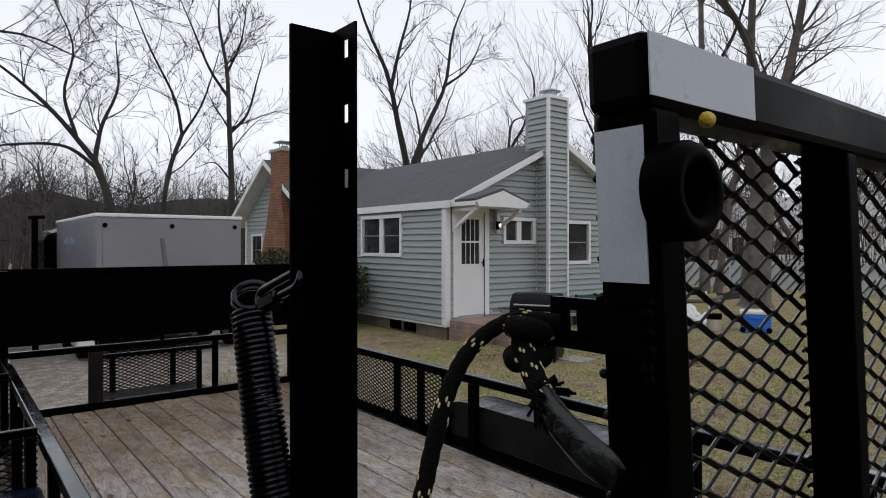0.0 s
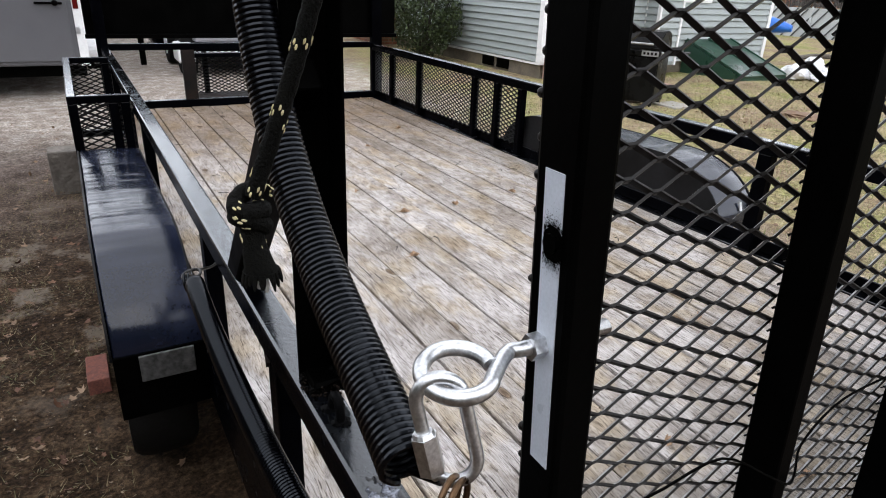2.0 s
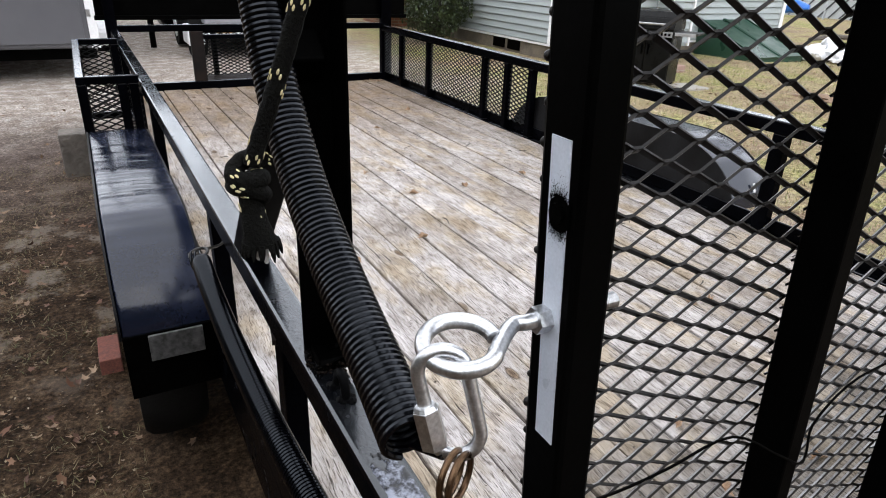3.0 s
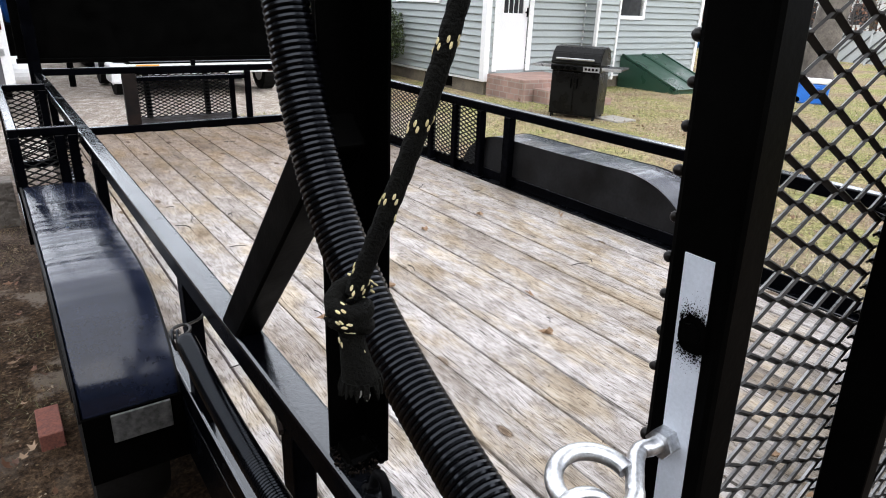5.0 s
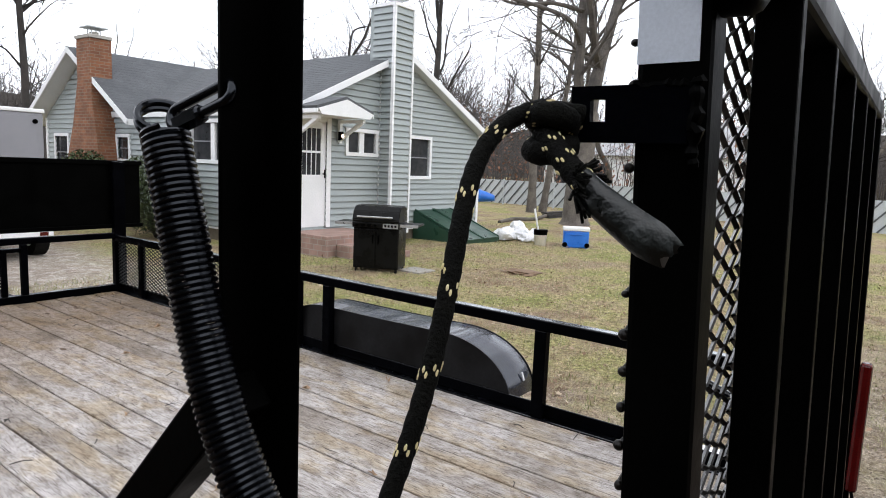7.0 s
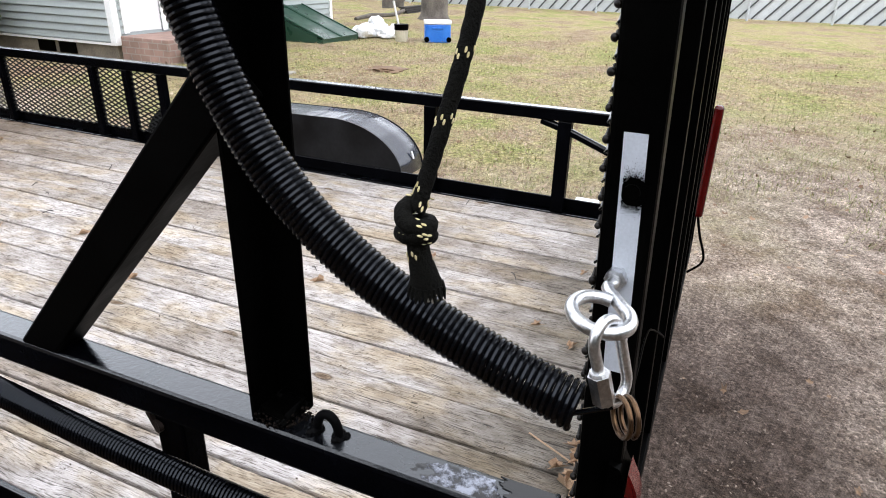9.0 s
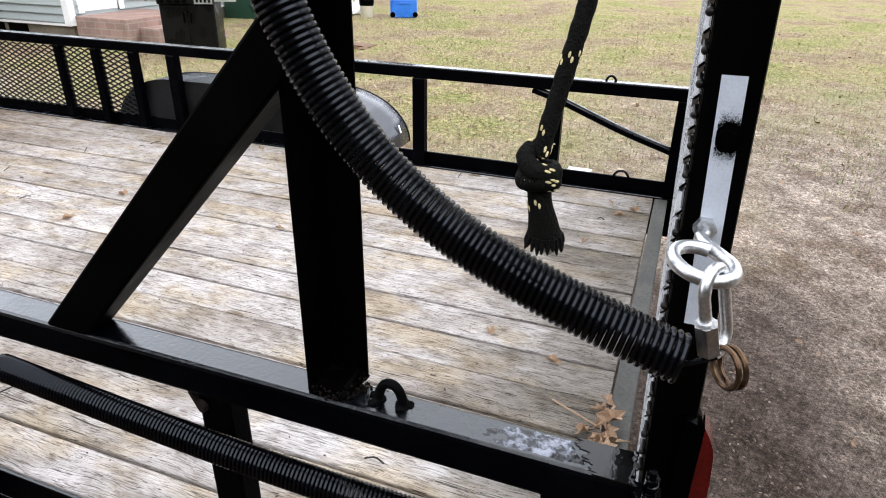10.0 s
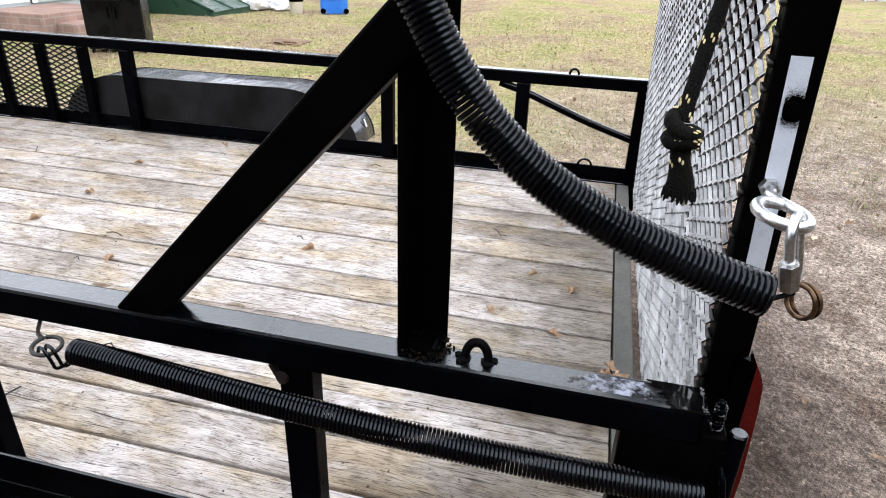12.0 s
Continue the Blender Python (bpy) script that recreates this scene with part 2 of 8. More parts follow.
BRICKWORK = brick_material("red_brickwork", (0.25, 0.105, 0.050), (0.18, 0.072, 0.038), (0.23, 0.165, 0.115))
STEP_BRICK = brick_material("pinkish_brick_steps", (0.36, 0.24, 0.20), (0.30, 0.20, 0.165), (0.34, 0.29, 0.26), 0.2, 0.1)


def wood_material():
    """Weathered boards: grain along y, bleached and dirty patches, a shade of its own for each board."""
    m, n, l, b = nodes_of("weathered_deck_boards")
    oi = n.new("ShaderNodeObjectInfo")
    tc = n.new("ShaderNodeTexCoord")
    off = n.new("ShaderNodeVectorMath")
    off.operation = "MULTIPLY_ADD"
    off.inputs[1].default_value = (1, 1, 1)
    cmb = n.new("ShaderNodeCombineXYZ")
    k = n.new("ShaderNodeMath")
    k.operation, k.inputs[1].default_value = "MULTIPLY", 37.0
    l.new(oi.outputs["Random"], k.inputs[0])
    l.new(k.outputs[0], cmb.inputs[1])
    sway = tex_noise(n, l, 4.5, 3.0, 0.5, stretch=(1.0, 0.55, 1.0))
    sw = n.new("ShaderNodeMath")
    sw.operation, sw.inputs[1].default_value = "MULTIPLY_ADD", 0.05
    l.new(sway.outputs[0], sw.inputs[0])
    l.new(k.outputs[0], sw.inputs[2])
    l.new(sw.outputs[0], cmb.inputs[0])
    l.new(tc.outputs["Object"], off.inputs[0])
    l.new(cmb.outputs[0], off.inputs[2])

    def ns(scale, stretch, detail=5.0, distort=0.0):
        mp = n.new("ShaderNodeMapping")
        mp.inputs["Scale"].default_value = stretch
        l.new(off.outputs[0], mp.inputs["Vector"])
        t = n.new("ShaderNodeTexNoise")
        t.inputs["Scale"].default_value, t.inputs["Detail"].default_value = scale, detail
        t.inputs["Roughness"].default_value, t.inputs["Distortion"].default_value = 0.6, distort
        l.new(mp.outputs[0], t.inputs["Vector"])
        return t
    grain = ns(170, (1, 0.065, 1), 8.0, 1.4)
    fine = ns(400, (1, 0.060, 1), 4.0, 1.0)
    rings = ns(44, (1, 0.040, 1), 3.0, 2.0)
    patch = ns(2.6, (1, 0.55, 1), 7.0)
    tan = ns(6.5, (1, 0.45, 1), 6.0)
    specks = ns(85.0, (1, 0.30, 1), 5.0)
    base = ramp(n, l, grain.outputs[0], [(0.28, (0.30, 0.275, 0.24)), (0.42, (0.44, 0.415, 0.375)), (0.55, (0.52, 0.495, 0.455)), (0.72, (0.60, 0.58, 0.545))])
    tint = ramp(n, l, patch.outputs[0], [(0.36, (0.62, 0.57, 0.51)), (0.46, (0.90, 0.88, 0.85)), (0.60, (1.14, 1.14, 1.14))])
    c = mixed(n, l, 1.0, base.outputs[0], tint.outputs[0], "MULTIPLY")
    warm = ramp(n, l, tan.outputs[0], [(0.47, (1, 1, 1)), (0.60, (0.93, 0.84, 0.66)), (0.70, (0.80, 0.68, 0.50))])
    c = mixed(n, l, 0.9, c, warm.outputs[0], "MULTIPLY")
    late = ramp(n, l, rings.outputs[0], [(0.40, (0.76, 0.73, 0.69)), (0.455, (1, 1, 1)), (0.54, (1, 1, 1)), (0.58, (0.82, 0.79, 0.76))])
    c = mixed(n, l, 0.22, c, late.outputs[0], "MULTIPLY")
    bands = ns(15, (1, 0.05, 1), 4.0, 1.2)
    worn = ramp(n, l, bands.outputs[0], [(0.36, (0.66, 0.64, 0.60)), (0.50, (1, 1, 1)), (0.66, (1.10, 1.10, 1.09))])
    c = mixed(n, l, 0.3, c, worn.outputs[0], "MULTIPLY")
    mott = ns(15, (1, 0.6, 1), 9.0)
    mt = ramp(n, l, mott.outputs[0], [(0.38, (0.60, 0.56, 0.51)), (0.47, (0.95, 0.94, 0.93)), (0.60, (1.14, 1.14, 1.14))])
    c = mixed(n, l, 0.55, c, mt.outputs[0], "MULTIPLY")
    checks = ns(110, (1, 0.032, 1), 3.0, 1.6)
    split = ramp(n, l, checks.outputs[0], [(0.345, (0.05, 0.04, 0.03)), (0.365, (1, 1, 1))])
    c = mixed(n, l, 0.85, c, split.outputs[0], "MULTIPLY")
    cracks = ramp(n, l, fine.outputs[0], [(0.39, (0.20, 0.17, 0.14)), (0.46, (1, 1, 1))])
    c = mixed(n, l, 0.78, c, cracks.outputs[0], "MULTIPLY")
    dirt = ramp(n, l, specks.outputs[0], [(0.615, (1, 1, 1)), (0.655, (0.20, 0.165, 0.13))])
    c = mixed(n, l, 0.55, c, dirt.outputs[0], "MULTIPLY")
    blot = ns(42, (1, 0.42, 1), 9.0, 0.8)
    bt = ramp(n, l, blot.outputs[0], [(0.36, (0.52, 0.48, 0.43)), (0.47, (0.97, 0.96, 0.95)), (0.62, (1.12, 1.12, 1.12))])
    c = mixed(n, l, 0.6, c, bt.outputs[0], "MULTIPLY")
    # knots, in about a third of the cells
    kmap = n.new("ShaderNodeMapping")
    kmap.inputs["Scale"].default_value = (1, 0.5, 1)
    l.new(off.outputs[0], kmap.inputs["Vector"])
    vor = n.new("ShaderNodeTexVoronoi")
    vor.voronoi_dimensions, vor.inputs["Scale"].default_value = "2D", 5.0
    l.new(kmap.outputs[0], vor.inputs["Vector"])
    kr = ramp(n, l, vor.outputs["Distance"], [(0.02, (0.30, 0.22, 0.15)), (0.05, (0.55, 0.45, 0.34)), (0.058, (0.30, 0.24, 0.18)), (0.085, (1, 1, 1))])
    pick = ramp(n, l, vor.outputs["Color"], [(0.27, (1, 1, 1)), (0.29, (0, 0, 0))])
    c = mixed(n, l, pick.outputs[0], c, mixed(n, l, 1.0, c, kr.outputs[0], "MULTIPLY"))
    # algae and damp towards the gate end
    gp = n.new("ShaderNodeNewGeometry")
    gs = n.new("ShaderNodeSeparateXYZ")
    l.new(gp.outputs["Position"], gs.inputs[0])
    wob = n.new("ShaderNodeMath")
    wob.operation, wob.inputs[1].default_value = "MULTIPLY_ADD", 0.9
    l.new(patch.outputs[0], wob.inputs[0])
    l.new(gs.outputs[1], wob.inputs[2])
    damp = n.new("ShaderNodeMapRange")
    damp.interpolation_type = "SMOOTHSTEP"
    damp.inputs["From Min"].default_value, damp.inputs["From Max"].default_value = 0.60, 1.02
    damp.inputs["To Min"].default_value, damp.inputs["To Max"].default_value = 1.0, 0.0
    l.new(wob.outputs[0], damp.inputs["Value"])
    dk = n.new("ShaderNodeMath")
    dk.operation, dk.inputs[1].default_value = "MULTIPLY", 0.9
    l.new(damp.outputs[0], dk.inputs[0])
    c = mixed(n, l, dk.outputs[0], c, mixed(n, l, 1.0, c, (0.44, 0.43, 0.39), "MULTIPLY"))
    # browner and darker towards the front end
    fs = n.new("ShaderNodeMapRange")
    fs.interpolation_type = "SMOOTHSTEP"
    fs.inputs["From Min"].default_value, fs.inputs["From Max"].default_value = 2.7, 4.9
    l.new(wob.outputs[0], fs.inputs["Value"])
    c = mixed(n, l, fs.outputs[0], c, mixed(n, l, 1.0, c, (0.56, 0.475, 0.39), "MULTIPLY"))
    var = ramp(n, l, oi.outputs["Random"], [(0.0, (0.87, 0.855, 0.83)), (1.0, (1.08, 1.08, 1.08))])
    c = mixed(n, l, 1.0, c, var.outputs[0], "MULTIPLY")
    c = mixed(n, l, 1.0, c, (1.02, 1.02, 1.11), "MULTIPLY")
    l.new(c, b.inputs["Base Color"])
    b.inputs["Roughness"].default_value = 0.8
    b.inputs["Specular IOR Level"].default_value = 0.3
    hsum = mixed(n, l, 0.35, mixed(n, l, 0.5, grain.outputs[0], fine.outputs[0]), mott.outputs[0])
    bumped(n, l, b, hsum, 1.0, 0.009)
    return m


DECKWOOD = wood_material()


def ground_material():
    """Yellowed lawn, trodden dirt and pale sand, which run into each other along uneven borders."""
    m, n, l, b = nodes_of("yard_ground")
    geo = n.new("ShaderNodeNewGeometry")
    sep = n.new("ShaderNodeSeparateXYZ")
    l.new(geo.outputs["Position"], sep.inputs[0])
    warp = tex_noise(n, l, 0.45, 4.0, 0.6)
    wsub = n.new("ShaderNodeMath")
    wsub.operation, wsub.inputs[1].default_value = "SUBTRACT", 0.5
    l.new(warp.outputs[0], wsub.inputs[0])

    def edge(axis, at, soft, amount):
        """0 below the line axis = at, 1 above, warped."""
        a = n.new("ShaderNodeMath")
        a.operation, a.inputs[1].default_value = "MULTIPLY_ADD", amount
        l.new(wsub.outputs[0], a.inputs[0])
        l.new(sep.outputs[axis], a.inputs[2])
        r = n.new("ShaderNodeMapRange")
        r.interpolation_type = "SMOOTHSTEP"
        r.inputs["From Min"].default_value, r.inputs["From Max"].default_value = at - soft, at + soft
        l.new(a.outputs[0], r.inputs["Value"])
        return r.outputs[0]
    big, mid, fine = tex_noise(n, l, 0.7, 5.0, 0.65), tex_noise(n, l, 6.0, 8.0, 0.78), tex_noise(n, l, 48.0, 6.0, 0.8)
    blades = tex_noise(n, l, 120.0, 2.0, 0.6, stretch=(1.0, 0.25, 1.0), distort=1.5)
    g1 = ramp(n, l, mid.outputs[0], [(0.30, (0.24, 0.195, 0.125)), (0.44, (0.55, 0.485, 0.33)), (0.55, (0.41, 0.405, 0.22)), (0.70, (0.72, 0.65, 0.48))])
    g2 = ramp(n, l, big.outputs[0], [(0.38, (0.66, 0.50, 0.40)), (0.49, (1.0, 0.95, 0.90)), (0.62, (0.72, 0.84, 0.55))])
    grass = mixed(n, l, 1.0, g1.outputs[0], g2.outputs[0], "MULTIPLY")
    gb = ramp(n, l, blades.outputs[0], [(0.38, (0.42, 0.38, 0.32)), (0.62, (1.45, 1.42, 1.36))])
    grass = mixed(n, l, 0.85, grass, gb.outputs[0], "MULTIPLY")
    tufts = tex_noise(n, l, 17.0, 8.0, 0.85)
    gt = ramp(n, l, tufts.outputs[0], [(0.38, (0.34, 0.29, 0.22)), (0.5, (1.0, 0.99, 0.97)), (0.62, (1.62, 1.56, 1.42))])
    grass = mixed(n, l, 1.0, grass, gt.outputs[0], "MULTIPLY")
    d1 = ramp(n, l, mid.outputs[0], [(0.3, (0.085, 0.063, 0.052)), (0.5, (0.140, 0.108, 0.092)), (0.7, (0.21, 0.17, 0.15))])
    d2 = ramp(n, l, fine.outputs[0], [(0.36, (0.28, 0.25, 0.22)), (0.5, (0.95, 0.95, 0.95)), (0.64, (1.95, 1.90, 1.85))])
    dirt = mixed(n, l, 0.75, d1.outputs[0], d2.outputs[0], "MULTIPLY")
    grit = tex_noise(n, l, 190.0, 4.0, 0.75)
    d3 = ramp(n, l, grit.outputs[0], [(0.36, (0.30, 0.27, 0.25)), (0.5, (0.95, 0.95, 0.95)), (0.64, (1.9, 1.86, 1.8))])
    dirt = mixed(n, l, 0.6, dirt, d3.outputs[0], "MULTIPLY")
    pale = ramp(n, l, mid.outputs[0], [(0.3, (0.19, 0.15, 0.125)), (0.5, (0.43, 0.36, 0.31)), (0.7, (0.70, 0.61, 0.54))])
    pale = mixed(n, l, 0.8, pale.outputs[0], d2.outputs[0], "MULTIPLY")
    clods = tex_noise(n, l, 2.6, 8.0, 0.72)
    cl = ramp(n, l, clods.outputs[0], [(0.38, (0.50, 0.43, 0.37)), (0.5, (0.98, 0.97, 0.96)), (0.62, (1.32, 1.30, 1.28))])
    pale = mixed(n, l, 0.85, pale, cl.outputs[0], "MULTIPLY")
    dirt = mixed(n, l, 0.8, dirt, cl.outputs[0], "MULTIPLY")
    pale = mixed(n, l, 0.85, pale, d3.outputs[0], "MULTIPLY")
    # the darker dirt beside the gate holds painted shade; paler beyond it
    away = n.new("ShaderNodeMath")
    away.operation, away.inputs[0].default_value = "SUBTRACT", 1.0
    l.new(edge(1, -0.75, 0.35, 0.8), away.inputs[1])
    dry = n.new("ShaderNodeMath")
    dry.operation = "MAXIMUM"
    l.new(edge(0, 2.9, 0.9, 2.8), dry.inputs[0])
    l.new(away.outputs[0], dry.inputs[1])
    dirt = mixed(n, l, dry.outputs[0], dirt, pale)
    s1 = ramp(n, l, mid.outputs[0], [(0.3, (0.30, 0.24, 0.195)), (0.5, (0.55, 0.48, 0.42)), (0.62, (0.82, 0.77, 0.72))])
    sand = mixed(n, l, 0.6, s1.outputs[0], d2.outputs[0], "MULTIPLY")
    # dirt near the trailer, lawn beyond it, pale drive ahead of it
    lawn = edge(0, 3.6, 1.3, 2.6)
    behind = edge(1, 0.3, 1.5, 2.4)
    xfar = edge(0, 7.0, 3.0, 3.0)
    keep = n.new("ShaderNodeMath")
    keep.operation = "MAXIMUM"
    l.new(behind, keep.inputs[0])
    l.new(xfar, keep.inputs[1])
    mask = n.new("ShaderNodeMath")
    mask.operation = "MULTIPLY"
    l.new(lawn, mask.inputs[0])
    l.new(keep.outputs[0], mask.inputs[1])
    patch = ramp(n, l, big.outputs[0], [(0.40, (0, 0, 0)), (0.52, (1, 1, 1))])
    pm = n.new("ShaderNodeMath")
    pm.operation, pm.inputs[1].default_value = "MULTIPLY_ADD", 0.45
    l.new(patch.outputs[0], pm.inputs[0])
    pm.inputs[2].default_value = 0.55
    mask2 = n.new("ShaderNodeMath")
    mask2.operation = "MULTIPLY"
    l.new(mask.outputs[0], mask2.inputs[0])
    l.new(pm.outputs[0], mask2.inputs[1])
    col = mixed(n, l, mask2.outputs[0], dirt, grass)
    # damp leaf-mould along the left wheels
    damp = n.new("ShaderNodeMath")
    damp.operation = "MULTIPLY"
    dl = n.new("ShaderNodeMath")
    dl.operation, dl.inputs[0].default_value = "SUBTRACT", 1.0
    l.new(edge(0, 0.6, 0.5, 0.6), dl.inputs[1])
    dy = n.new("ShaderNodeMath")
    dy.operation, dy.inputs[0].default_value = "SUBTRACT", 1.0
    l.new(edge(1, 4.4, 1.2, 2.8), dy.inputs[1])
    l.new(dl.outputs[0], damp.inputs[0])
    l.new(dy.outputs[0], damp.inputs[1])
    mould = ramp(n, l, mid.outputs[0], [(0.3, (0.034, 0.020, 0.011)), (0.5, (0.125, 0.078, 0.044)), (0.68, (0.26, 0.178, 0.11))])
    mould = mixed(n, l, 0.9, mould.outputs[0], d2.outputs[0], "MULTIPLY")
    mould = mixed(n, l, 1.0, mould, cl.outputs[0], "MULTIPLY")
    mould = mixed(n, l, 1.0, mould, (0.62, 0.62, 0.62), "MULTIPLY")
    col = mixed(n, l, damp.outputs[0], col, mould)
    # bleached, sandy spots further along the left side
    spots = ramp(n, l, clods.outputs[0], [(0.53, (0, 0, 0)), (0.60, (1, 1, 1))])
    sp = n.new("ShaderNodeMath")
    sp.operation = "MULTIPLY"
    l.new(spots.outputs[0], sp.inputs[0])
    l.new(edge(1, 2.3, 0.9, 2.0), sp.inputs[1])
    sp2 = n.new("ShaderNodeMath")
    sp2.operation = "MULTIPLY"
    l.new(sp.outputs[0], sp2.inputs[0])
    l.new(damp.outputs[0], sp2.inputs[1])
    col = mixed(n, l, sp2.outputs[0], col, (0.30, 0.25, 0.205))
    ahead = edge(1, 6.5, 1.0, 2.8)
    left = n.new("ShaderNodeMath")
    left.operation, left.inputs[0].default_value = "SUBTRACT", 1.0
    l.new(edge(0, 4.6, 0.8, 1.4), left.inputs[1])
    drive = n.new("ShaderNodeMath")
    drive.operation = "MULTIPLY"
    l.new(ahead, drive.inputs[0])
    l.new(left.outputs[0], drive.inputs[1])
    dm = n.new("ShaderNodeMath")
    dm.operation, dm.inputs[1].default_value = "MULTIPLY", 0.85
    l.new(drive.outputs[0], dm.inputs[0])
    col = mixed(n, l, dm.outputs[0], col, sand)
    col = mixed(n, l, 1.0, col, (0.77, 0.765, 0.76), "MULTIPLY")
    l.new(col, b.inputs["Base Color"])
    b.inputs["Roughness"].default_value = 0.95
    b.inputs["Specular IOR Level"].default_value = 0.15
    hs = mixed(n, l, 0.5, fine.outputs[0], mid.outputs[0])
    bumped(n, l, b, hs, 1.0, 0.04)
    return m


GROUND_M = ground_material()


# ---- mesh helpers ----
def finish(name, bm, material, smooth=False):
    me = bpy.data.meshes.new(name)
    bm.normal_update()
    if smooth:
        for f in bm.faces:
            f.smooth = True
    bm.to_mesh(me)
    bm.free()
    if smooth:
        me.set_sharp_from_angle(angle=radians(38))
    me.materials.append(material)
    return me


def part(name, bm, material, parent, label="", smooth=False):
    """One mesh object under a thing or a part."""
    ob = new(name, finish(name, bm, material, smooth))
    ob.parent = parent
    if parent.type == "EMPTY":
        ob.matrix_parent_inverse = parent.matrix_basis.inverted()
    if label:
        ob["label"] = label
    return ob


def thing(name, label, category, group="", kind="", at=(0, 0, 0)):
    ob = new(name)
    ob.location = at
    bpy.context.view_layer.update()
    return tagged(ob, label, category, group, kind)


def solid(name, bm, material, label, category, group="", kind="", smooth=False):
    """A top-level thing of one mesh."""
    return tagged(new(name, finish(name, bm, material, smooth)), label, category, group, kind)


def box(bm, a, b, bevel=0.0, m=None):
    """An upright box between two corners."""
    lo, hi = [min(p, q) for p, q in zip(a, b)], [max(p, q) for p, q in zip(a, b)]
    mat = Matrix.Translation([(p + q) / 2 for p, q in zip(lo, hi)]) @ Matrix.Diagonal([q - p for p, q in zip(lo, hi)] + [1])
    g = bmesh.ops.create_cube(bm, size=1.0, matrix=(m @ mat) if m else mat)
    if bevel:
        es = list({e for v in g["verts"] for e in v.link_edges})
        bmesh.ops.bevel(bm, geom=es, offset=bevel, segments=2, affect="EDGES", profile=0.5)
    return bm


def beam(bm, p, q, w, h, bevel=0.0, up=(0, 0, 1)):
    """A bar of section w x h from p to q; h lies along up as near as may be."""
    p, q = Vector(p), Vector(q)
    d = (q - p).normalized()
    u = Vector(up)
    s = d.cross(u)
    if s.length < 1e-4:
        s = d.cross(Vector((0, 1, 0)))
    s.normalize()
    u = s.cross(d)
    r = Matrix((s, d, u)).transposed().to_4x4()
    m = Matrix.Translation((p + q) / 2) @ r @ Matrix.Diagonal((w, (q - p).length, h, 1))
    g = bmesh.ops.create_cube(bm, size=1.0, matrix=m)
    if bevel:
        es = list({e for v in g["verts"] for e in v.link_edges})
        bmesh.ops.bevel(bm, geom=es, offset=bevel, segments=2, affect="EDGES", profile=0.5)
    return bm


def rod(bm, p, q, r, n=12, r2=None):
    p, q = Vector(p), Vector(q)
    m = Matrix.Translation((p + q) / 2) @ (q - p).to_track_quat("Z", "Y").to_matrix().to_4x4()
    bmesh.ops.create_cone(bm, cap_ends=True, segments=n, radius1=r, radius2=r if r2 is None else r2, depth=(q - p).length, matrix=m)
    return bm


def tube(bm, pts, radii, n=8, closed=False, cap=True):
    """A swept round bar along points, with parallel-carried rings."""
    pts = [Vector(p) for p in pts]
    k = len(pts)
    if not isinstance(radii, list):
        radii = [radii] * k
    t0 = (pts[1] - pts[0]).normalized()
    u = t0.orthogonal().normalized()
    rings = []
    for i, p in enumerate(pts):
        if closed:
            t = (pts[(i + 1) % k] - pts[i - 1]).normalized()
        else:
            t = (pts[min(i + 1, k - 1)] - pts[max(i - 1, 0)]).normalized()
        u = (u - t * u.dot(t)).normalized()
        v = t.cross(u)
        rings.append([bm.verts.new(p + (u * math.cos(a) + v * math.sin(a)) * radii[i]) for a in (2 * math.pi * j / n for j in range(n))])
    for i in range(k if closed else k - 1):
        a, b = rings[i], rings[(i + 1) % k]
        sh = 0
        if closed and i == k - 1:
            sh = min(range(n), key=lambda s: (a[0].co - b[s].co).length)
        for j in range(n):
            bm.faces.new((a[j], a[(j + 1) % n], b[(j + 1 + sh) % n], b[(j + sh) % n]))
    if cap and not closed:
        bm.faces.new(rings[0][::-1])
        bm.faces.new(rings[-1])
    return bm


def prism(bm, outline, axis, a, b):
    """Extrudes a closed outline of 2D points along an axis from a to b."""
    def at(p, h):
        return {"x": (h, p[0], p[1]), "y": (p[0], h, p[1]), "z": (p[0], p[1], h)}[axis]
    lo, hi = [bm.verts.new(at(p, a)) for p in outline], [bm.verts.new(at(p, b)) for p in outline]
    k = len(outline)
    bm.faces.new(lo)
    bm.faces.new(hi[::-1])
    for i in range(k):
        bm.faces.new((lo[i], hi[i], hi[(i + 1) % k], lo[(i + 1) % k]))
    bmesh.ops.recalc_face_normals(bm, faces=bm.faces)
    return bm


def bezier(ctrl, n):
    out = []
    k = len(ctrl) - 1
    for i in range(n):
        s = i / (n - 1)
        out.append(sum((Vector(c) * (math.comb(k, j) * s**j * (1 - s) ** (k - j)) for j, c in enumerate(ctrl)), Vector()))
    return out


def smooth_path(pts, n):
    """A Catmull-Rom line through the points, with n points."""
    P = [Vector(p) for p in pts]
    P = [2 * P[0] - P[1]] + P + [2 * P[-1] - P[-2]]
    out = []
    m = len(P) - 3
    for i in range(n):
        f = i / (n - 1) * m
        j = min(int(f), m - 1)
        t = f - j
        a, b, c, d = P[j:j + 4]
        out.append(0.5 * (2 * b + (c - a) * t + (2 * a - 5 * b + 4 * c - d) * t * t + (3 * b - a - 3 * c + d) * t**3))
    return out


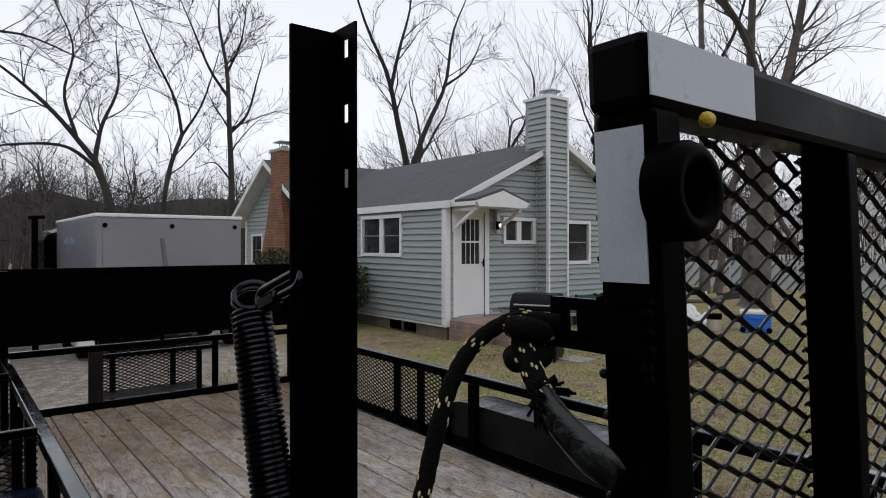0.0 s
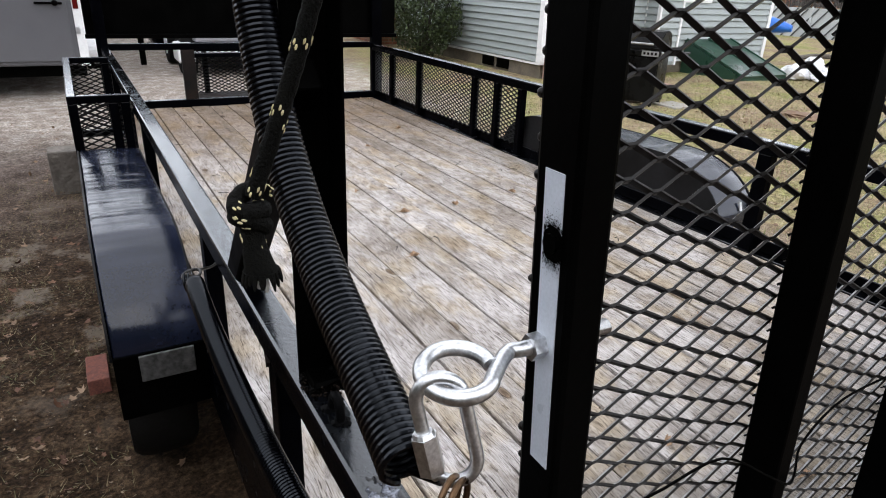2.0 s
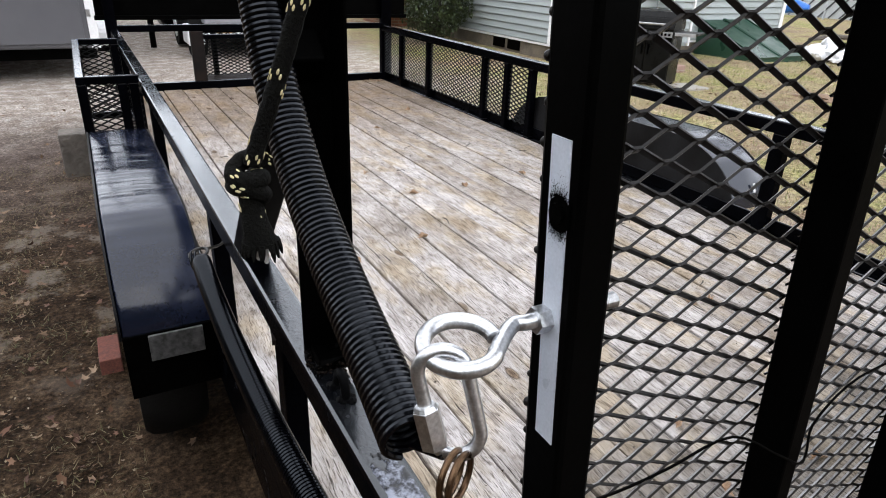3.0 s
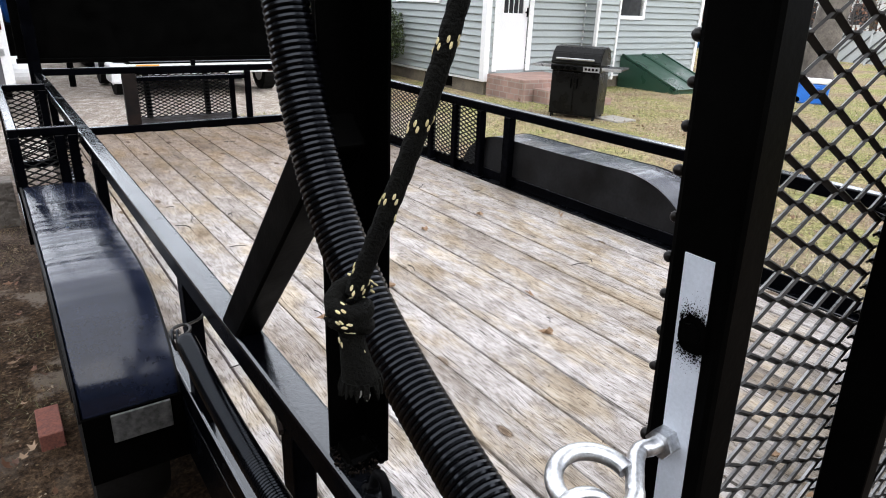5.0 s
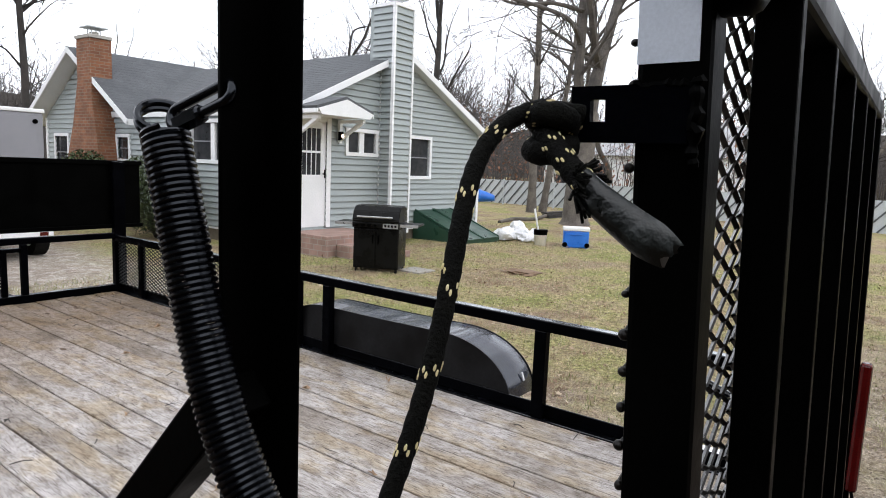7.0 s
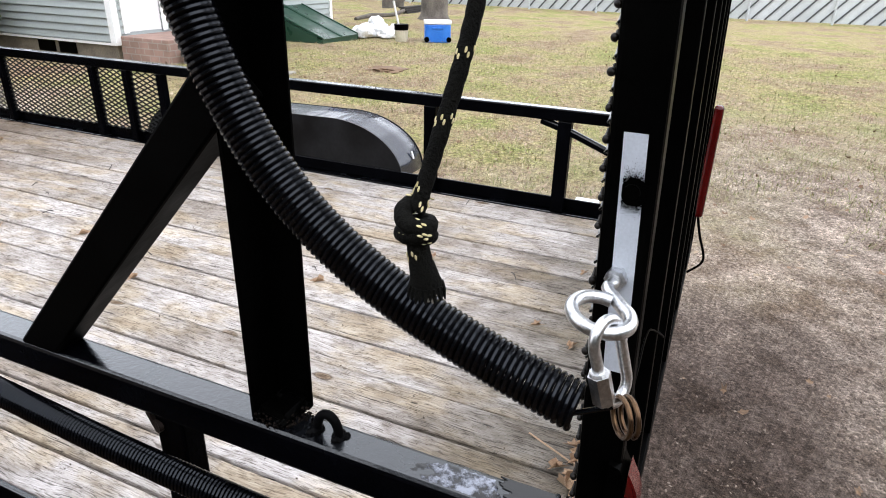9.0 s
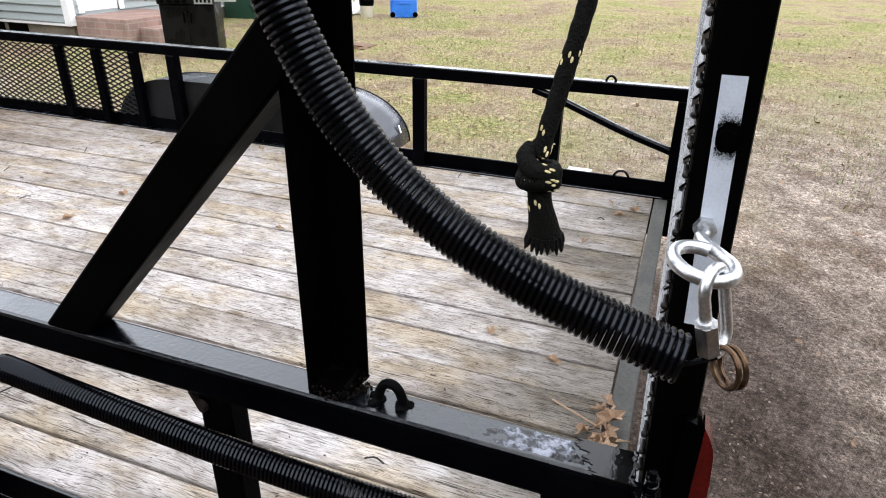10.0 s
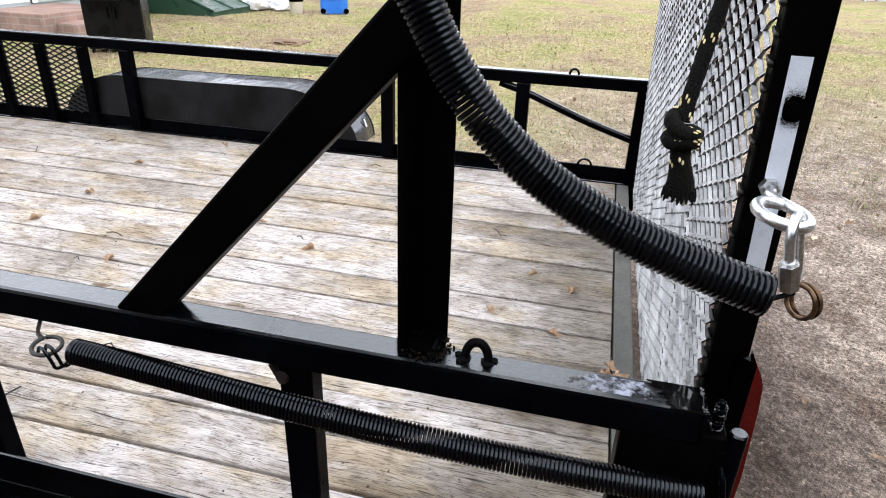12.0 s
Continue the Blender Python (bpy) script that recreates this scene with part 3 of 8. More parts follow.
def coil(bm, line, radius, wire, pitch, sides=6, per_turn=14, r_of=None):
    """A helix of wire round a line of points."""
    line = [Vector(p) for p in line]
    seg = [(q - p).length for p, q in zip(line, line[1:])]
    total = sum(seg)
    turns = total / pitch
    n = int(turns * per_turn)
    t0 = (line[1] - line[0]).normalized()
    u = t0.orthogonal().normalized()
    pts = []
    acc, i = 0.0, 0
    for k in range(n + 1):
        s = total * k / n
        while i < len(seg) - 1 and s > acc + seg[i]:
            acc += seg[i]
            i += 1
        p = line[i].lerp(line[i + 1], (s - acc) / seg[i])
        t = (line[i + 1] - line[i]).normalized()
        u = (u - t * u.dot(t)).normalized()
        v = t.cross(u)
        a = 2 * math.pi * k / per_turn
        r = radius if r_of is None else radius * r_of(k / n)
        pts.append(p + (u * math.cos(a) + v * math.sin(a)) * r)
    tube(bm, pts, wire, sides)
    return bm


def expanded(bm, origin, ux, uz, width, height, lw, sw, strand, thick, lean=0.75, same=False):
    """Expanded metal: tilted strands in diamonds. ux: along the long way, uz: the short way; the sheet lies at origin."""
    o, ux, uz = Vector(origin), Vector(ux).normalized(), Vector(uz).normalized()
    nrm = ux.cross(uz)
    cols, rows = int(round(width / lw * 2)), int(round(height / sw * 2))
    lw, sw = width / cols * 2, height / rows * 2

    def bar(a, b, tilt):
        d = (b - a).normalized()
        s = (d.cross(nrm)).normalized()
        w = (s * math.cos(tilt) + nrm * math.sin(tilt)) * strand / 2
        t = d.cross(w).normalized() * thick / 2
        vs = [bm.verts.new(p + x) for p in (a, b) for x in (w + t, t - w, -w - t, w - t)]
        for q in ((0, 1, 5, 4), (1, 2, 6, 5), (2, 3, 7, 6), (3, 0, 4, 7)):
            bm.faces.new([vs[i] for i in q])
    for c in range(cols):
        for r in range(rows):
            x0, x1, z0, z1 = c * lw / 2, (c + 1) * lw / 2, r * sw / 2, (r + 1) * sw / 2
            if (c + r) % 2 == 0:
                a, b, tl = o + ux * x0 + uz * z0, o + ux * x1 + uz * z1, lean
            else:
                a, b, tl = o + ux * x0 + uz * z1, o + ux * x1 + uz * z0, lean if same else -lean
            bar(a, b, tl)
    return bm


def honeycomb(bm, origin, ux, uz, width, height, lw, sw, bond, strand, thick, lean):
    """Flattened expanded metal: legs that meet in short level bonds, all strands turned the same way."""
    o, ux, uz = Vector(origin), Vector(ux).normalized(), Vector(uz).normalized()
    nrm = ux.cross(uz)
    cols, rows = int(round(width / lw * 2)), int(round(height / sw * 2))
    lw, sw = width / cols * 2, height / rows * 2

    def bar(a, b, wide):
        d = (b - a).normalized()
        s = d.cross(nrm).normalized()
        w = (s * math.cos(lean) + nrm * math.sin(lean)) * wide / 2
        t = d.cross(w).normalized() * thick / 2
        a, b = a - d * 0.0012, b + d * 0.0012
        vs = [bm.verts.new(p + x) for p in (a, b) for x in (w + t, t - w, -w - t, w - t)]
        for q in ((0, 1, 5, 4), (1, 2, 6, 5), (2, 3, 7, 6), (3, 0, 4, 7)):
            bm.faces.new([vs[i] for i in q])
    for c in range(cols):
        for k in range(rows):
            x0, x1, z0, z1 = c * lw / 2, (c + 1) * lw / 2, k * sw / 2, (k + 1) * sw / 2
            if (c + k) % 2:
                z0, z1 = z1, z0
            bar(o + ux * (x0 + bond / 2) + uz * z0, o + ux * (x1 - bond / 2) + uz * z1, strand)
    for c in range(cols + 1):
        for k in range(rows + 1):
            if (c + k) % 2 == 0:
                x0, x1 = max(0, c * lw / 2 - bond / 2), min(width, c * lw / 2 + bond / 2)
                bar(o + ux * x0 + uz * (k * sw / 2), o + ux * x1 + uz * (k * sw / 2), strand * 1.35)
    return bm


# ---- ground ----
bm = bmesh.new()
for xs, ys, step in (((-6, 16), (-6, 14), 0.25),):
    nx, ny = int((xs[1] - xs[0]) / step), int((ys[1] - ys[0]) / step)
    grid = []
    for i in range(nx + 1):
        row = []
        for j in range(ny + 1):
            x, y = xs[0] + i * step, ys[0] + j * step
            z = 0.05 * noise.noise((x * 0.5, y * 0.5, 0)) + 0.012 * noise.noise((x * 2.3, y * 2.3, 4))
            rim = min(i, j, nx - i, ny - j) / 8
            row.append(bm.verts.new((x, y, (z - 0.02) * min(1, rim))))
        grid.append(row)
    for i in range(nx):
        for j in range(ny):
            bm.faces.new((grid[i][j], grid[i + 1][j], grid[i + 1][j + 1], grid[i][j + 1]))
    inner = [grid[i][0] for i in range(nx + 1)] + [grid[nx][j] for j in range(1, ny + 1)] + [grid[i][ny] for i in range(nx - 1, -1, -1)] + [grid[0][j] for j in range(ny - 1, 0, -1)]
    outer = [bm.verts.new((5 + (v.co.x - 5) * 90, 4 + (v.co.y - 4) * 90, 0.0)) for v in inner]
    for k in range(len(inner)):
        bm.faces.new((inner[k], outer[k], outer[(k + 1) % len(inner)], inner[(k + 1) % len(inner)]))
solid("ground", bm, GROUND_M, "yard of yellowed grass, bare dirt and pale sand", "ground", kind="structure", smooth=True)

# ---- trailer ----
XR, YF, ZD, ZR = 2.03, 4.86, 0.60, 1.037
trailer = thing("utility_trailer", "black steel tandem-axle utility trailer with weathered wood deck", "trailer", at=(1.04, 2.4, 0))


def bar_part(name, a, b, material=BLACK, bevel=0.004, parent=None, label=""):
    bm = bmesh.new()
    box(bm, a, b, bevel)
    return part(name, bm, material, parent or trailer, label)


# frame and floor edges
for x0, x1 in ((0.0, 0.05), (XR, XR + 0.05)):
    bar_part("side_channel", (x0, 0.0, 0.44), (x1, YF, 0.605))
bar_part("curb", (0.0, 0.0, 0.605), (0.008, YF, 0.675))
bar_part("curb", (XR + 0.042, 0.0, 0.605), (XR + 0.05, YF, 0.66))
bar_part("front_channel", (0.05, YF - 0.05, 0.44), (XR, YF, 0.655))
bar_part("rear_channel", (0.05, 0.035, 0.44), (XR, 0.085, 0.60), plain("dirty_bare_steel", (0.04, 0.04, 0.035), (0.10, 0.098, 0.09), 0.7, scale=9, bump=0.3))
for i in range(7):
    bar_part("cross_member", (0.05, 0.5 + i * 0.62, 0.46), (XR, 0.55 + i * 0.62, 0.55))

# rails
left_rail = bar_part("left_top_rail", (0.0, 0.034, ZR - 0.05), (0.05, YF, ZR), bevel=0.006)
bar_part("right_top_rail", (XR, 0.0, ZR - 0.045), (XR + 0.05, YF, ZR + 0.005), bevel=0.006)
bar_part("front_top_rail", (0.05, YF - 0.045, 1.012), (XR, YF - 0.005, 1.057))
for y in (0.52, 1.12, 2.45):
    bar_part("rail_post", (XR + 0.004, y - 0.028, 0.605), (XR + 0.046, y + 0.028, ZR - 0.045))
bar_part("rail_post", (XR + 0.002, 0.0, 0.605), (XR + 0.048, 0.06, ZR - 0.045))
for y in (2.70, 2.95, 3.21, 3.99, 4.46):
    bar_part("rail_post", (XR + 0.006, y - 0.022, 0.605), (XR + 0.044, y + 0.022, ZR - 0.045))
for y in (0.565, 1.18, 2.45, 3.3, 4.1):
    bar_part("rail_post", (0.008, y - 0.025, 0.605), (0.045, y + 0.025, ZR - 0.05))
bar_part("rear_corner_post", (0.004, 0.012, 0.605), (0.046, 0.125, ZR - 0.05), BLACK_FLAT)
for x0, x1 in ((-0.02, 0.05), (XR, XR + 0.09)):
    bar_part("front_corner_post", (x0, YF - 0.05, 0.6), (x1, YF, 1.60))

# raised front board
bm = bmesh.new()
box(bm, (-0.07, YF + 0.0, 1.10), (2.26, YF + 0.012, 1.60), 0.003)
part("front_board", bm, BLACK_FLAT, trailer, "black plywood-like wind board")
for a, b in (((-0.08, YF - 0.02, 1.575), (2.27, YF - 0.001, 1.61)), ((-0.08, YF - 0.02, 1.09), (2.27, YF - 0.001, 1.12))):
    bar_part("front_board_edge", a, b, BLACK_FLAT)
bar_part("front_board_stay", (1.0, YF - 0.03, 1.057), (1.03, YF - 0.002, 1.10))

# right side mesh panels and front basket
for y0, y1 in ((2.722, 2.928), (2.972, 3.188), (3.232, 3.968), (4.012, 4.438), (4.482, 4.81)):
    bm = bmesh.new()
    expanded(bm, (XR + 0.025, y0, 0.66), (0, 1, 0), (0, 0, 1), y1 - y0, 0.325, 0.056, 0.026, 0.0072, 0.003, -0.5, True)
    part("mesh_panel", bm, SIDE_MESH, trailer, "black expanded steel mesh")
bar_part("front_post", (0.52, YF - 0.05, 0.655), (0.61, YF - 0.005, 1.012), RUSTY)
bar_part("front_post", (1.39, YF - 0.05, 0.655), (1.43, YF - 0.005, 1.012))
bar_part("front_post", (1.27, YF - 0.04, 0.655), (1.305, YF - 0.005, 0.985))
bar_part("basket_rail", (0.61, YF - 0.03, 0.955), (1.39, YF, 0.985))
bar_part("basket_rail", (0.61, YF + 0.36, 0.955), (1.39, YF + 0.40, 0.985))
for x in (0.75, 1.2):
    bar_part("basket_post", (x - 0.02, YF + 0.36, 0.60), (x + 0.02, YF + 0.40, 0.955))
bar_part("basket_floor", (0.61, YF, 0.60), (1.39, YF + 0.40, 0.63), RUSTY)
bm = bmesh.new()
expanded(bm, (0.61, YF + 0.35, 0.63), (1, 0, 0), (0, 0, 1), 0.78, 0.325, 0.056, 0.026, 0.0072, 0.003, 0.5, True)
part("mesh_panel", bm, SIDE_MESH, trailer, "black expanded steel mesh")

# side baskets outside the left rail
for a, b in (((-0.235, 2.67, 1.03), (-0.20, 4.03, 1.062)), ((-0.2, 2.67, 1.03), (0.0, 2.70, 1.062)), ((-0.2, 4.0, 1.03), (0.0, 4.03, 1.062)),
             ((-0.235, 2.67, 0.60), (-0.20, 4.03, 0.64)), ((-0.2, 2.67, 0.60), (0.0, 2.70, 0.64)), ((-0.2, 4.0, 0.60), (0.0, 4.03, 0.64))):
    bar_part("side_basket_bar", a, b)
for x, y in ((-0.235, 2.67), (-0.235, 3.33), (-0.235, 4.0), (-0.04, 2.67), (-0.04, 4.0), (-0.085, 2.67)):
    bar_part("side_basket_post", (x, y, 0.64), (x + 0.035, y + 0.03, 1.03))
for o, u, w in (((-0.218, 2.70, 0.64), (0, 1, 0), 1.30), ((-0.20, 2.685, 0.64), (1, 0, 0), 0.2), ((-0.20, 4.015, 0.64), (1, 0, 0), 0.2)):
    bm = bmesh.new()
    expanded(bm, o, u, (0, 0, 1), w, 0.39, 0.056, 0.026, 0.006, 0.003)
    part("mesh_panel", bm, SIDE_MESH, trailer, "black expanded steel mesh")


# blistered paint on the rear end of the left rail, sky glints in its colour
bm = bmesh.new()
cells = {}
for i in range(90):
    for k in range(21):
        x, y = 0.004 + 0.042 * k / 20, 0.070 + 0.135 * i / 89
        edge_fade = max(0, min(1, min(i, 89 - i) / 22 + 0.9 * noise.noise((x * 90, y * 60, 1)), min(k, 20 - k) / 3))
        blister = max(0, noise.noise((x * 210, y * 160, 3))) * 0.0014 + max(0, noise.noise((x * 520, y * 430, 8))) * 0.001
        cells[i, k] = bm.verts.new((x, y, ZR - 0.0012 + edge_fade * (0.0014 + blister)))
for i in range(89):
    for k in range(20):
        bm.faces.new((cells[i, k], cells[i, k + 1], cells[i + 1, k + 1], cells[i + 1, k]))
bmesh.ops.recalc_face_normals(bm, faces=bm.faces)
part("blistered_paint", bm, BLISTER, left_rail, "blistered glossy paint with sky glints in its colour", smooth=True)
# added sheet: stands in for the dark reflection on the rail end
bm = bmesh.new()
rim = [(0.001, 0.035), (0.049, 0.035)] + [(0.049 - 0.0012 * k, 0.100 + 0.018 * noise.noise((k * 0.16, 2, 4)) + 0.010 * noise.noise((k * 0.9, 5, 4)) - 0.03 * k / 40) for k in range(41)]
lo = [bm.verts.new((x, y, ZR - 0.001)) for x, y in rim]
hi = [bm.verts.new((x, y, ZR + 0.0012)) for x, y in rim]
bm.faces.new(hi)
for k in range(len(rim)):
    bm.faces.new((lo[k], lo[(k + 1) % len(rim)], hi[(k + 1) % len(rim)], hi[k]))
part("paint_coat", bm, REFLECT_M, left_rail, "glossy black sheet standing in for a dark reflection on the rail end")

# fenders
def fender_line(lift=0.0):
    pts = []
    for i in range(17):
        a = math.pi - math.pi / 2 * i / 16
        pts.append((1.66 + (0.38 + lift) * math.cos(a), 0.62 + (0.25 + lift) * math.sin(a)))
    pts.append((2.1, 0.862 + lift))
    for i in range(17):
        a = math.pi / 2 - math.pi / 2 * i / 16
        pts.append((2.52 + (0.38 + lift) * math.cos(a), 0.60 + (0.26 + lift) * math.sin(a)))
    return pts


def fender(x_in, x_out, label, slope=1.0):
    """A pressed shell: rolled outer edge, flat crown, inner third sloping down to the rail."""
    top = fender_line()
    section = [(1.0, -0.016), (0.985, -0.005), (0.95, 0.0), (0.45, 0.002 * slope), (0.40, 0.0), (0.36, -0.002 * slope), (0.32, -0.005 * slope), (0.28, -0.009 * slope), (0.24, -0.013 * slope), (0.2, -0.016 * slope), (0.0, -0.034 * slope)]
    bm = bmesh.new()
    outer = [[bm.verts.new((x_in + (x_out - x_in) * f, y, z)) for y, z in fender_line(h)] for f, h in section]
    inner = [[bm.verts.new((x_in + (x_out - x_in) * f, y, z)) for y, z in fender_line(h - 0.005)] for f, h in section]
    m = len(outer[0])
    for rows, flip in ((outer, False), (inner, True)):
        for p, q in zip(rows, rows[1:]):
            for i in range(m - 1):
                quad = (p[i], p[i + 1], q[i + 1], q[i])
                bm.faces.new(quad[::-1] if flip else quad)
    for p, q in ((outer[0], inner[0]), (outer[-1], inner[-1])):
        for i in range(m - 1):
            bm.faces.new((p[i], p[i + 1], q[i + 1], q[i]))
    bmesh.ops.recalc_face_normals(bm, faces=bm.faces)
    shell = part("fender", bm, FENDER_M, trailer, label, smooth=True)
    s = 1 if x_out > x_in else -1
    bm = bmesh.new()
    prism(bm, [(1.29, 0.5)] + fender_line(-0.036 * slope) + [(2.88, 0.5)], "x", x_in - 0.006 * s, x_in)
    part("fender_plate", bm, PLATE_M, shell)
    bm = bmesh.new()
    low = fender_line(-0.035)
    prism(bm, top + low[::-1], "x", x_out - 0.0 * s, x_out + 0.006 * s)
    part("fender_lip", bm, PLATE_M, shell)
    return shell


left_fender = fender(-0.006, -0.225, "glossy black left fender with a worn top", 0.2)
right_fender = fender(XR + 0.056, XR + 0.28, "glossy black right fender", 0.0)
bm = bmesh.new()
beam(bm, (XR + 0.19, 1.287, 0.685), (XR + 0.19, 1.300, 0.722), 0.012, 0.004)
part("rivet", bm, WHITE, right_fender)

# wheels
for xc in (-0.118, XR + 0.168):
    for yc in (1.77, 2.45):
        bm = bmesh.new()
        prof = [(0.19, -0.085), (0.25, -0.10), (0.288, -0.098), (0.306, -0.078), (0.314, -0.04), (0.315, 0.0), (0.314, 0.04), (0.306, 0.078), (0.288, 0.098), (0.25, 0.10), (0.19, 0.085)]
        rings = []
        for k in range(32):
            a = 2 * math.pi * k / 32
            rings.append([bm.verts.new((xc + d, yc + r * math.cos(a), 0.315 + r * math.sin(a))) for r, d in prof])
        for k in range(32):
            for j in range(len(prof) - 1):
                bm.faces.new((rings[k][j], rings[k][j + 1], rings[(k + 1) % 32][j + 1], rings[(k + 1) % 32][j]))
        bmesh.ops.recalc_face_normals(bm, faces=bm.faces)
        wheel = part("wheel", bm, TYRE, trailer, "black rubber tyre", smooth=True)
        bm = bmesh.new()
        rod(bm, (xc - 0.06, yc, 0.315), (xc + 0.06, yc, 0.315), 0.195, 24)
        rod(bm, (xc - 0.085, yc, 0.315), (xc + 0.085, yc, 0.315), 0.06, 16)
        part("rim", bm, WHITE, wheel, "white steel rim")
for yc in (1.77, 2.45):
    bm = bmesh.new()
    rod(bm, (0.0, yc, 0.315), (XR + 0.05, yc, 0.315), 0.038, 14)
    part("axle", bm, BLACK_FLAT, trailer, "black axle tube")
    for x in (0.10, XR - 0.05):
        bm = bmesh.new()
        tube(bm, smooth_path([(x, yc - 0.31, 0.43), (x, yc - 0.15, 0.385), (x, yc, 0.37), (x, yc + 0.15, 0.385), (x, yc + 0.31, 0.43)], 16), 0.02, 6)
        part("leaf_spring", bm, BLACK_FLAT, trailer, "black leaf spring pack")
bm = bmesh.new()
box(bm, (-0.165, 1.262, 0.552), (-0.03, 1.270, 0.628), 0.002)
part("fender_plate_tag", bm, plain("dull_aluminium_tag", (0.045, 0.045, 0.045), (0.13, 0.13, 0.13), 0.5, metal=0.5, scale=60), left_fender, "scuffed aluminium tag")
bm = bmesh.new()
box(bm, (-0.225, 1.274, 0.44), (0.0, 1.284, 0.63), 0.002)
part("fender_end", bm, BLACK_FLAT, left_fender, "flat black closing plate")

# deck boards
seams = [0.052] + [0.155 + 0.1305 * k for k in range(14)] + [XR - 0.002]
plank_meshes = {}
for i, (a, b) in enumerate(zip(seams, seams[1:])):
    w = round(b - a, 4)
    if w not in plank_meshes:
        bm = bmesh.new()
        box(bm, (-w / 2 + 0.0032, -2.36, -0.038), (w / 2 - 0.0032, 2.36, 0.0), 0.0032)
        plank_meshes[w] = finish("plank", bm, DECKWOOD)
    ob = new("plank", plank_meshes[w])
    ob.parent = trailer
    ob.matrix_parent_inverse = trailer.matrix_basis.inverted()
    ob.location = ((a + b) / 2, 2.45, ZD + 0.0025 * ((i * 37) % 5 - 2) / 2)
    ob.rotation_euler = (0, radians(0.35) * ((i * 53) % 3 - 1), math.pi * (i % 2))

# spring post on the left rail: an angle iron with a brace
PX, PY = 0.061, 0.415


def plate_with_slots(x, y0, y1, z0, z1, slots, thick):
    """A flange in the plane x = const with oblong holes cut through it."""
    bm = bmesh.new()
    ym = [y0] + [v for s in slots[:1] for v in (s[0] - s[2], s[0] + s[2])] + [y1]
    zs = [z0]
    for _, zc, _, hz in slots:
        zs += [zc - hz, zc + hz]
    zs.append(z1)
    for i in range(3):
        for j in range(len(zs) - 1):
            if i == 1 and j % 2 == 1:
                continue
            box(bm, (x, ym[i], zs[j]), (x + thick, ym[i + 1], zs[j + 1]))
    bmesh.ops.remove_doubles(bm, verts=bm.verts, dist=1e-5)
    return bm


bm = bmesh.new()
box(bm, (0.009, PY - 0.006, ZR), (PX + 0.006, PY, 2.015), 0.0015)
spring_post = part("spring_post", bm, BLACK_FLAT, trailer, "tall black angle-iron post drilled with slots")
slots = [(0.382, z, 0.0062, 0.0105) for z in (1.846, 1.918, 1.990)]
part("slotted_flange", plate_with_slots(PX, 0.361, PY - 0.006, ZR, 2.015, slots, 0.003), BLACK_FLAT, spring_post)
wr = random.Random(12)
for p0, p1, k in (((0.012, PY - 0.008, ZR + 0.003), (0.058, PY - 0.008, ZR + 0.003), 16), ((0.056, PY - 0.008, ZR + 0.004), (0.056, 0.360, ZR + 0.003), 18), ((0.014, 0.372, ZR + 0.002), (0.05, 0.366, ZR + 0.002), 12)):
    bm = bmesh.new()
    tube(bm, [Vector(p0).lerp(Vector(p1), i / k) + Vector((wr.gauss(0, 0.0012), wr.gauss(0, 0.0012), 0.004 * wr.random())) for i in range(k + 1)], [0.004 + 0.004 * wr.random() for i in range(k + 1)], 8)
    part("weld_bead", bm, BLACK_FLAT, spring_post, "lumpy painted weld")
bm = bmesh.new()
box(bm, (0.014, 0.364, ZR - 0.002), (0.058, PY - 0.007, ZR + 0.014), 0.005)
for v in bm.verts:
    v.co += Vector((wr.gauss(0, 0.0015), wr.gauss(0, 0.0015), wr.gauss(0, 0.003)))
part("weld_fill", bm, BLACK_FLAT, spring_post, "weld-filled foot of the post")
bm = bmesh.new()
for k in range(260):
    a = wr.random() * 6.283
    p = Vector((0.034 + 0.027 * math.cos(a) + wr.gauss(0, 0.002), 0.387 + 0.033 * math.sin(a) + wr.gauss(0, 0.003), ZR + 0.0015 + 0.010 * wr.random() ** 2))
    if p.x < 0.049:
        bmesh.ops.create_icosphere(bm, subdivisions=1, radius=0.0007 + 0.0016 * wr.random() ** 2, matrix=Matrix.Translation(p))
part("weld_spatter", bm, WELD_M, spring_post, "rough brownish weld spatter", smooth=True)["kind"] = "stuff"
bm = bmesh.new()
beam(bm, (0.025, 0.40, 1.453), (0.025, 0.815, 1.018), 0.046, 0.056, 0.004, up=(0, 0.72, 0.69))
part("post_brace", bm, BLACK_FLAT, trailer, "diagonal black square-tube brace")

# welded loop, hinge pin and small fittings on the left rail
bm = bmesh.new()
pts = [(0.026, 0.313 - 0.0155 * math.cos(a), ZR + 0.002 + 0.027 * math.sin(a)) for a in [math.pi * k / 12 for k in range(13)]]
tube(bm, pts, 0.0060, 10)
wb = bmesh.new()
for s in (-1, 1):
    for k in range(14):
        bmesh.ops.create_icosphere(wb, subdivisions=1, radius=0.004 + 0.004 * wr.random(), matrix=Matrix.Translation((0.026 + wr.gauss(0, 0.005), 0.313 + 0.0165 * s + wr.gauss(0, 0.004), ZR - 0.001 + 0.002 * wr.random())))
loop = part("tie_loop", bm, GATE_M, trailer, "small welded tie-down loop", smooth=True)
part("weld", wb, GATE_M, loop, "lumpy painted weld", smooth=True)["kind"] = "stuff"
bm = bmesh.new()
rod(bm, (0.012, -0.010, 0.84), (0.012, -0.010, 1.008), 0.0105, 18)
rod(bm, (0.012, -0.010, 1.008), (0.012, -0.010, 1.0105), 0.0105, 18, 0.0088)
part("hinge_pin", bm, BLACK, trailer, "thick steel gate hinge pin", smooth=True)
bm = bmesh.new()
box(bm, (0.004, -0.006, 0.90), (0.034, 0.014, 0.985), 0.004)
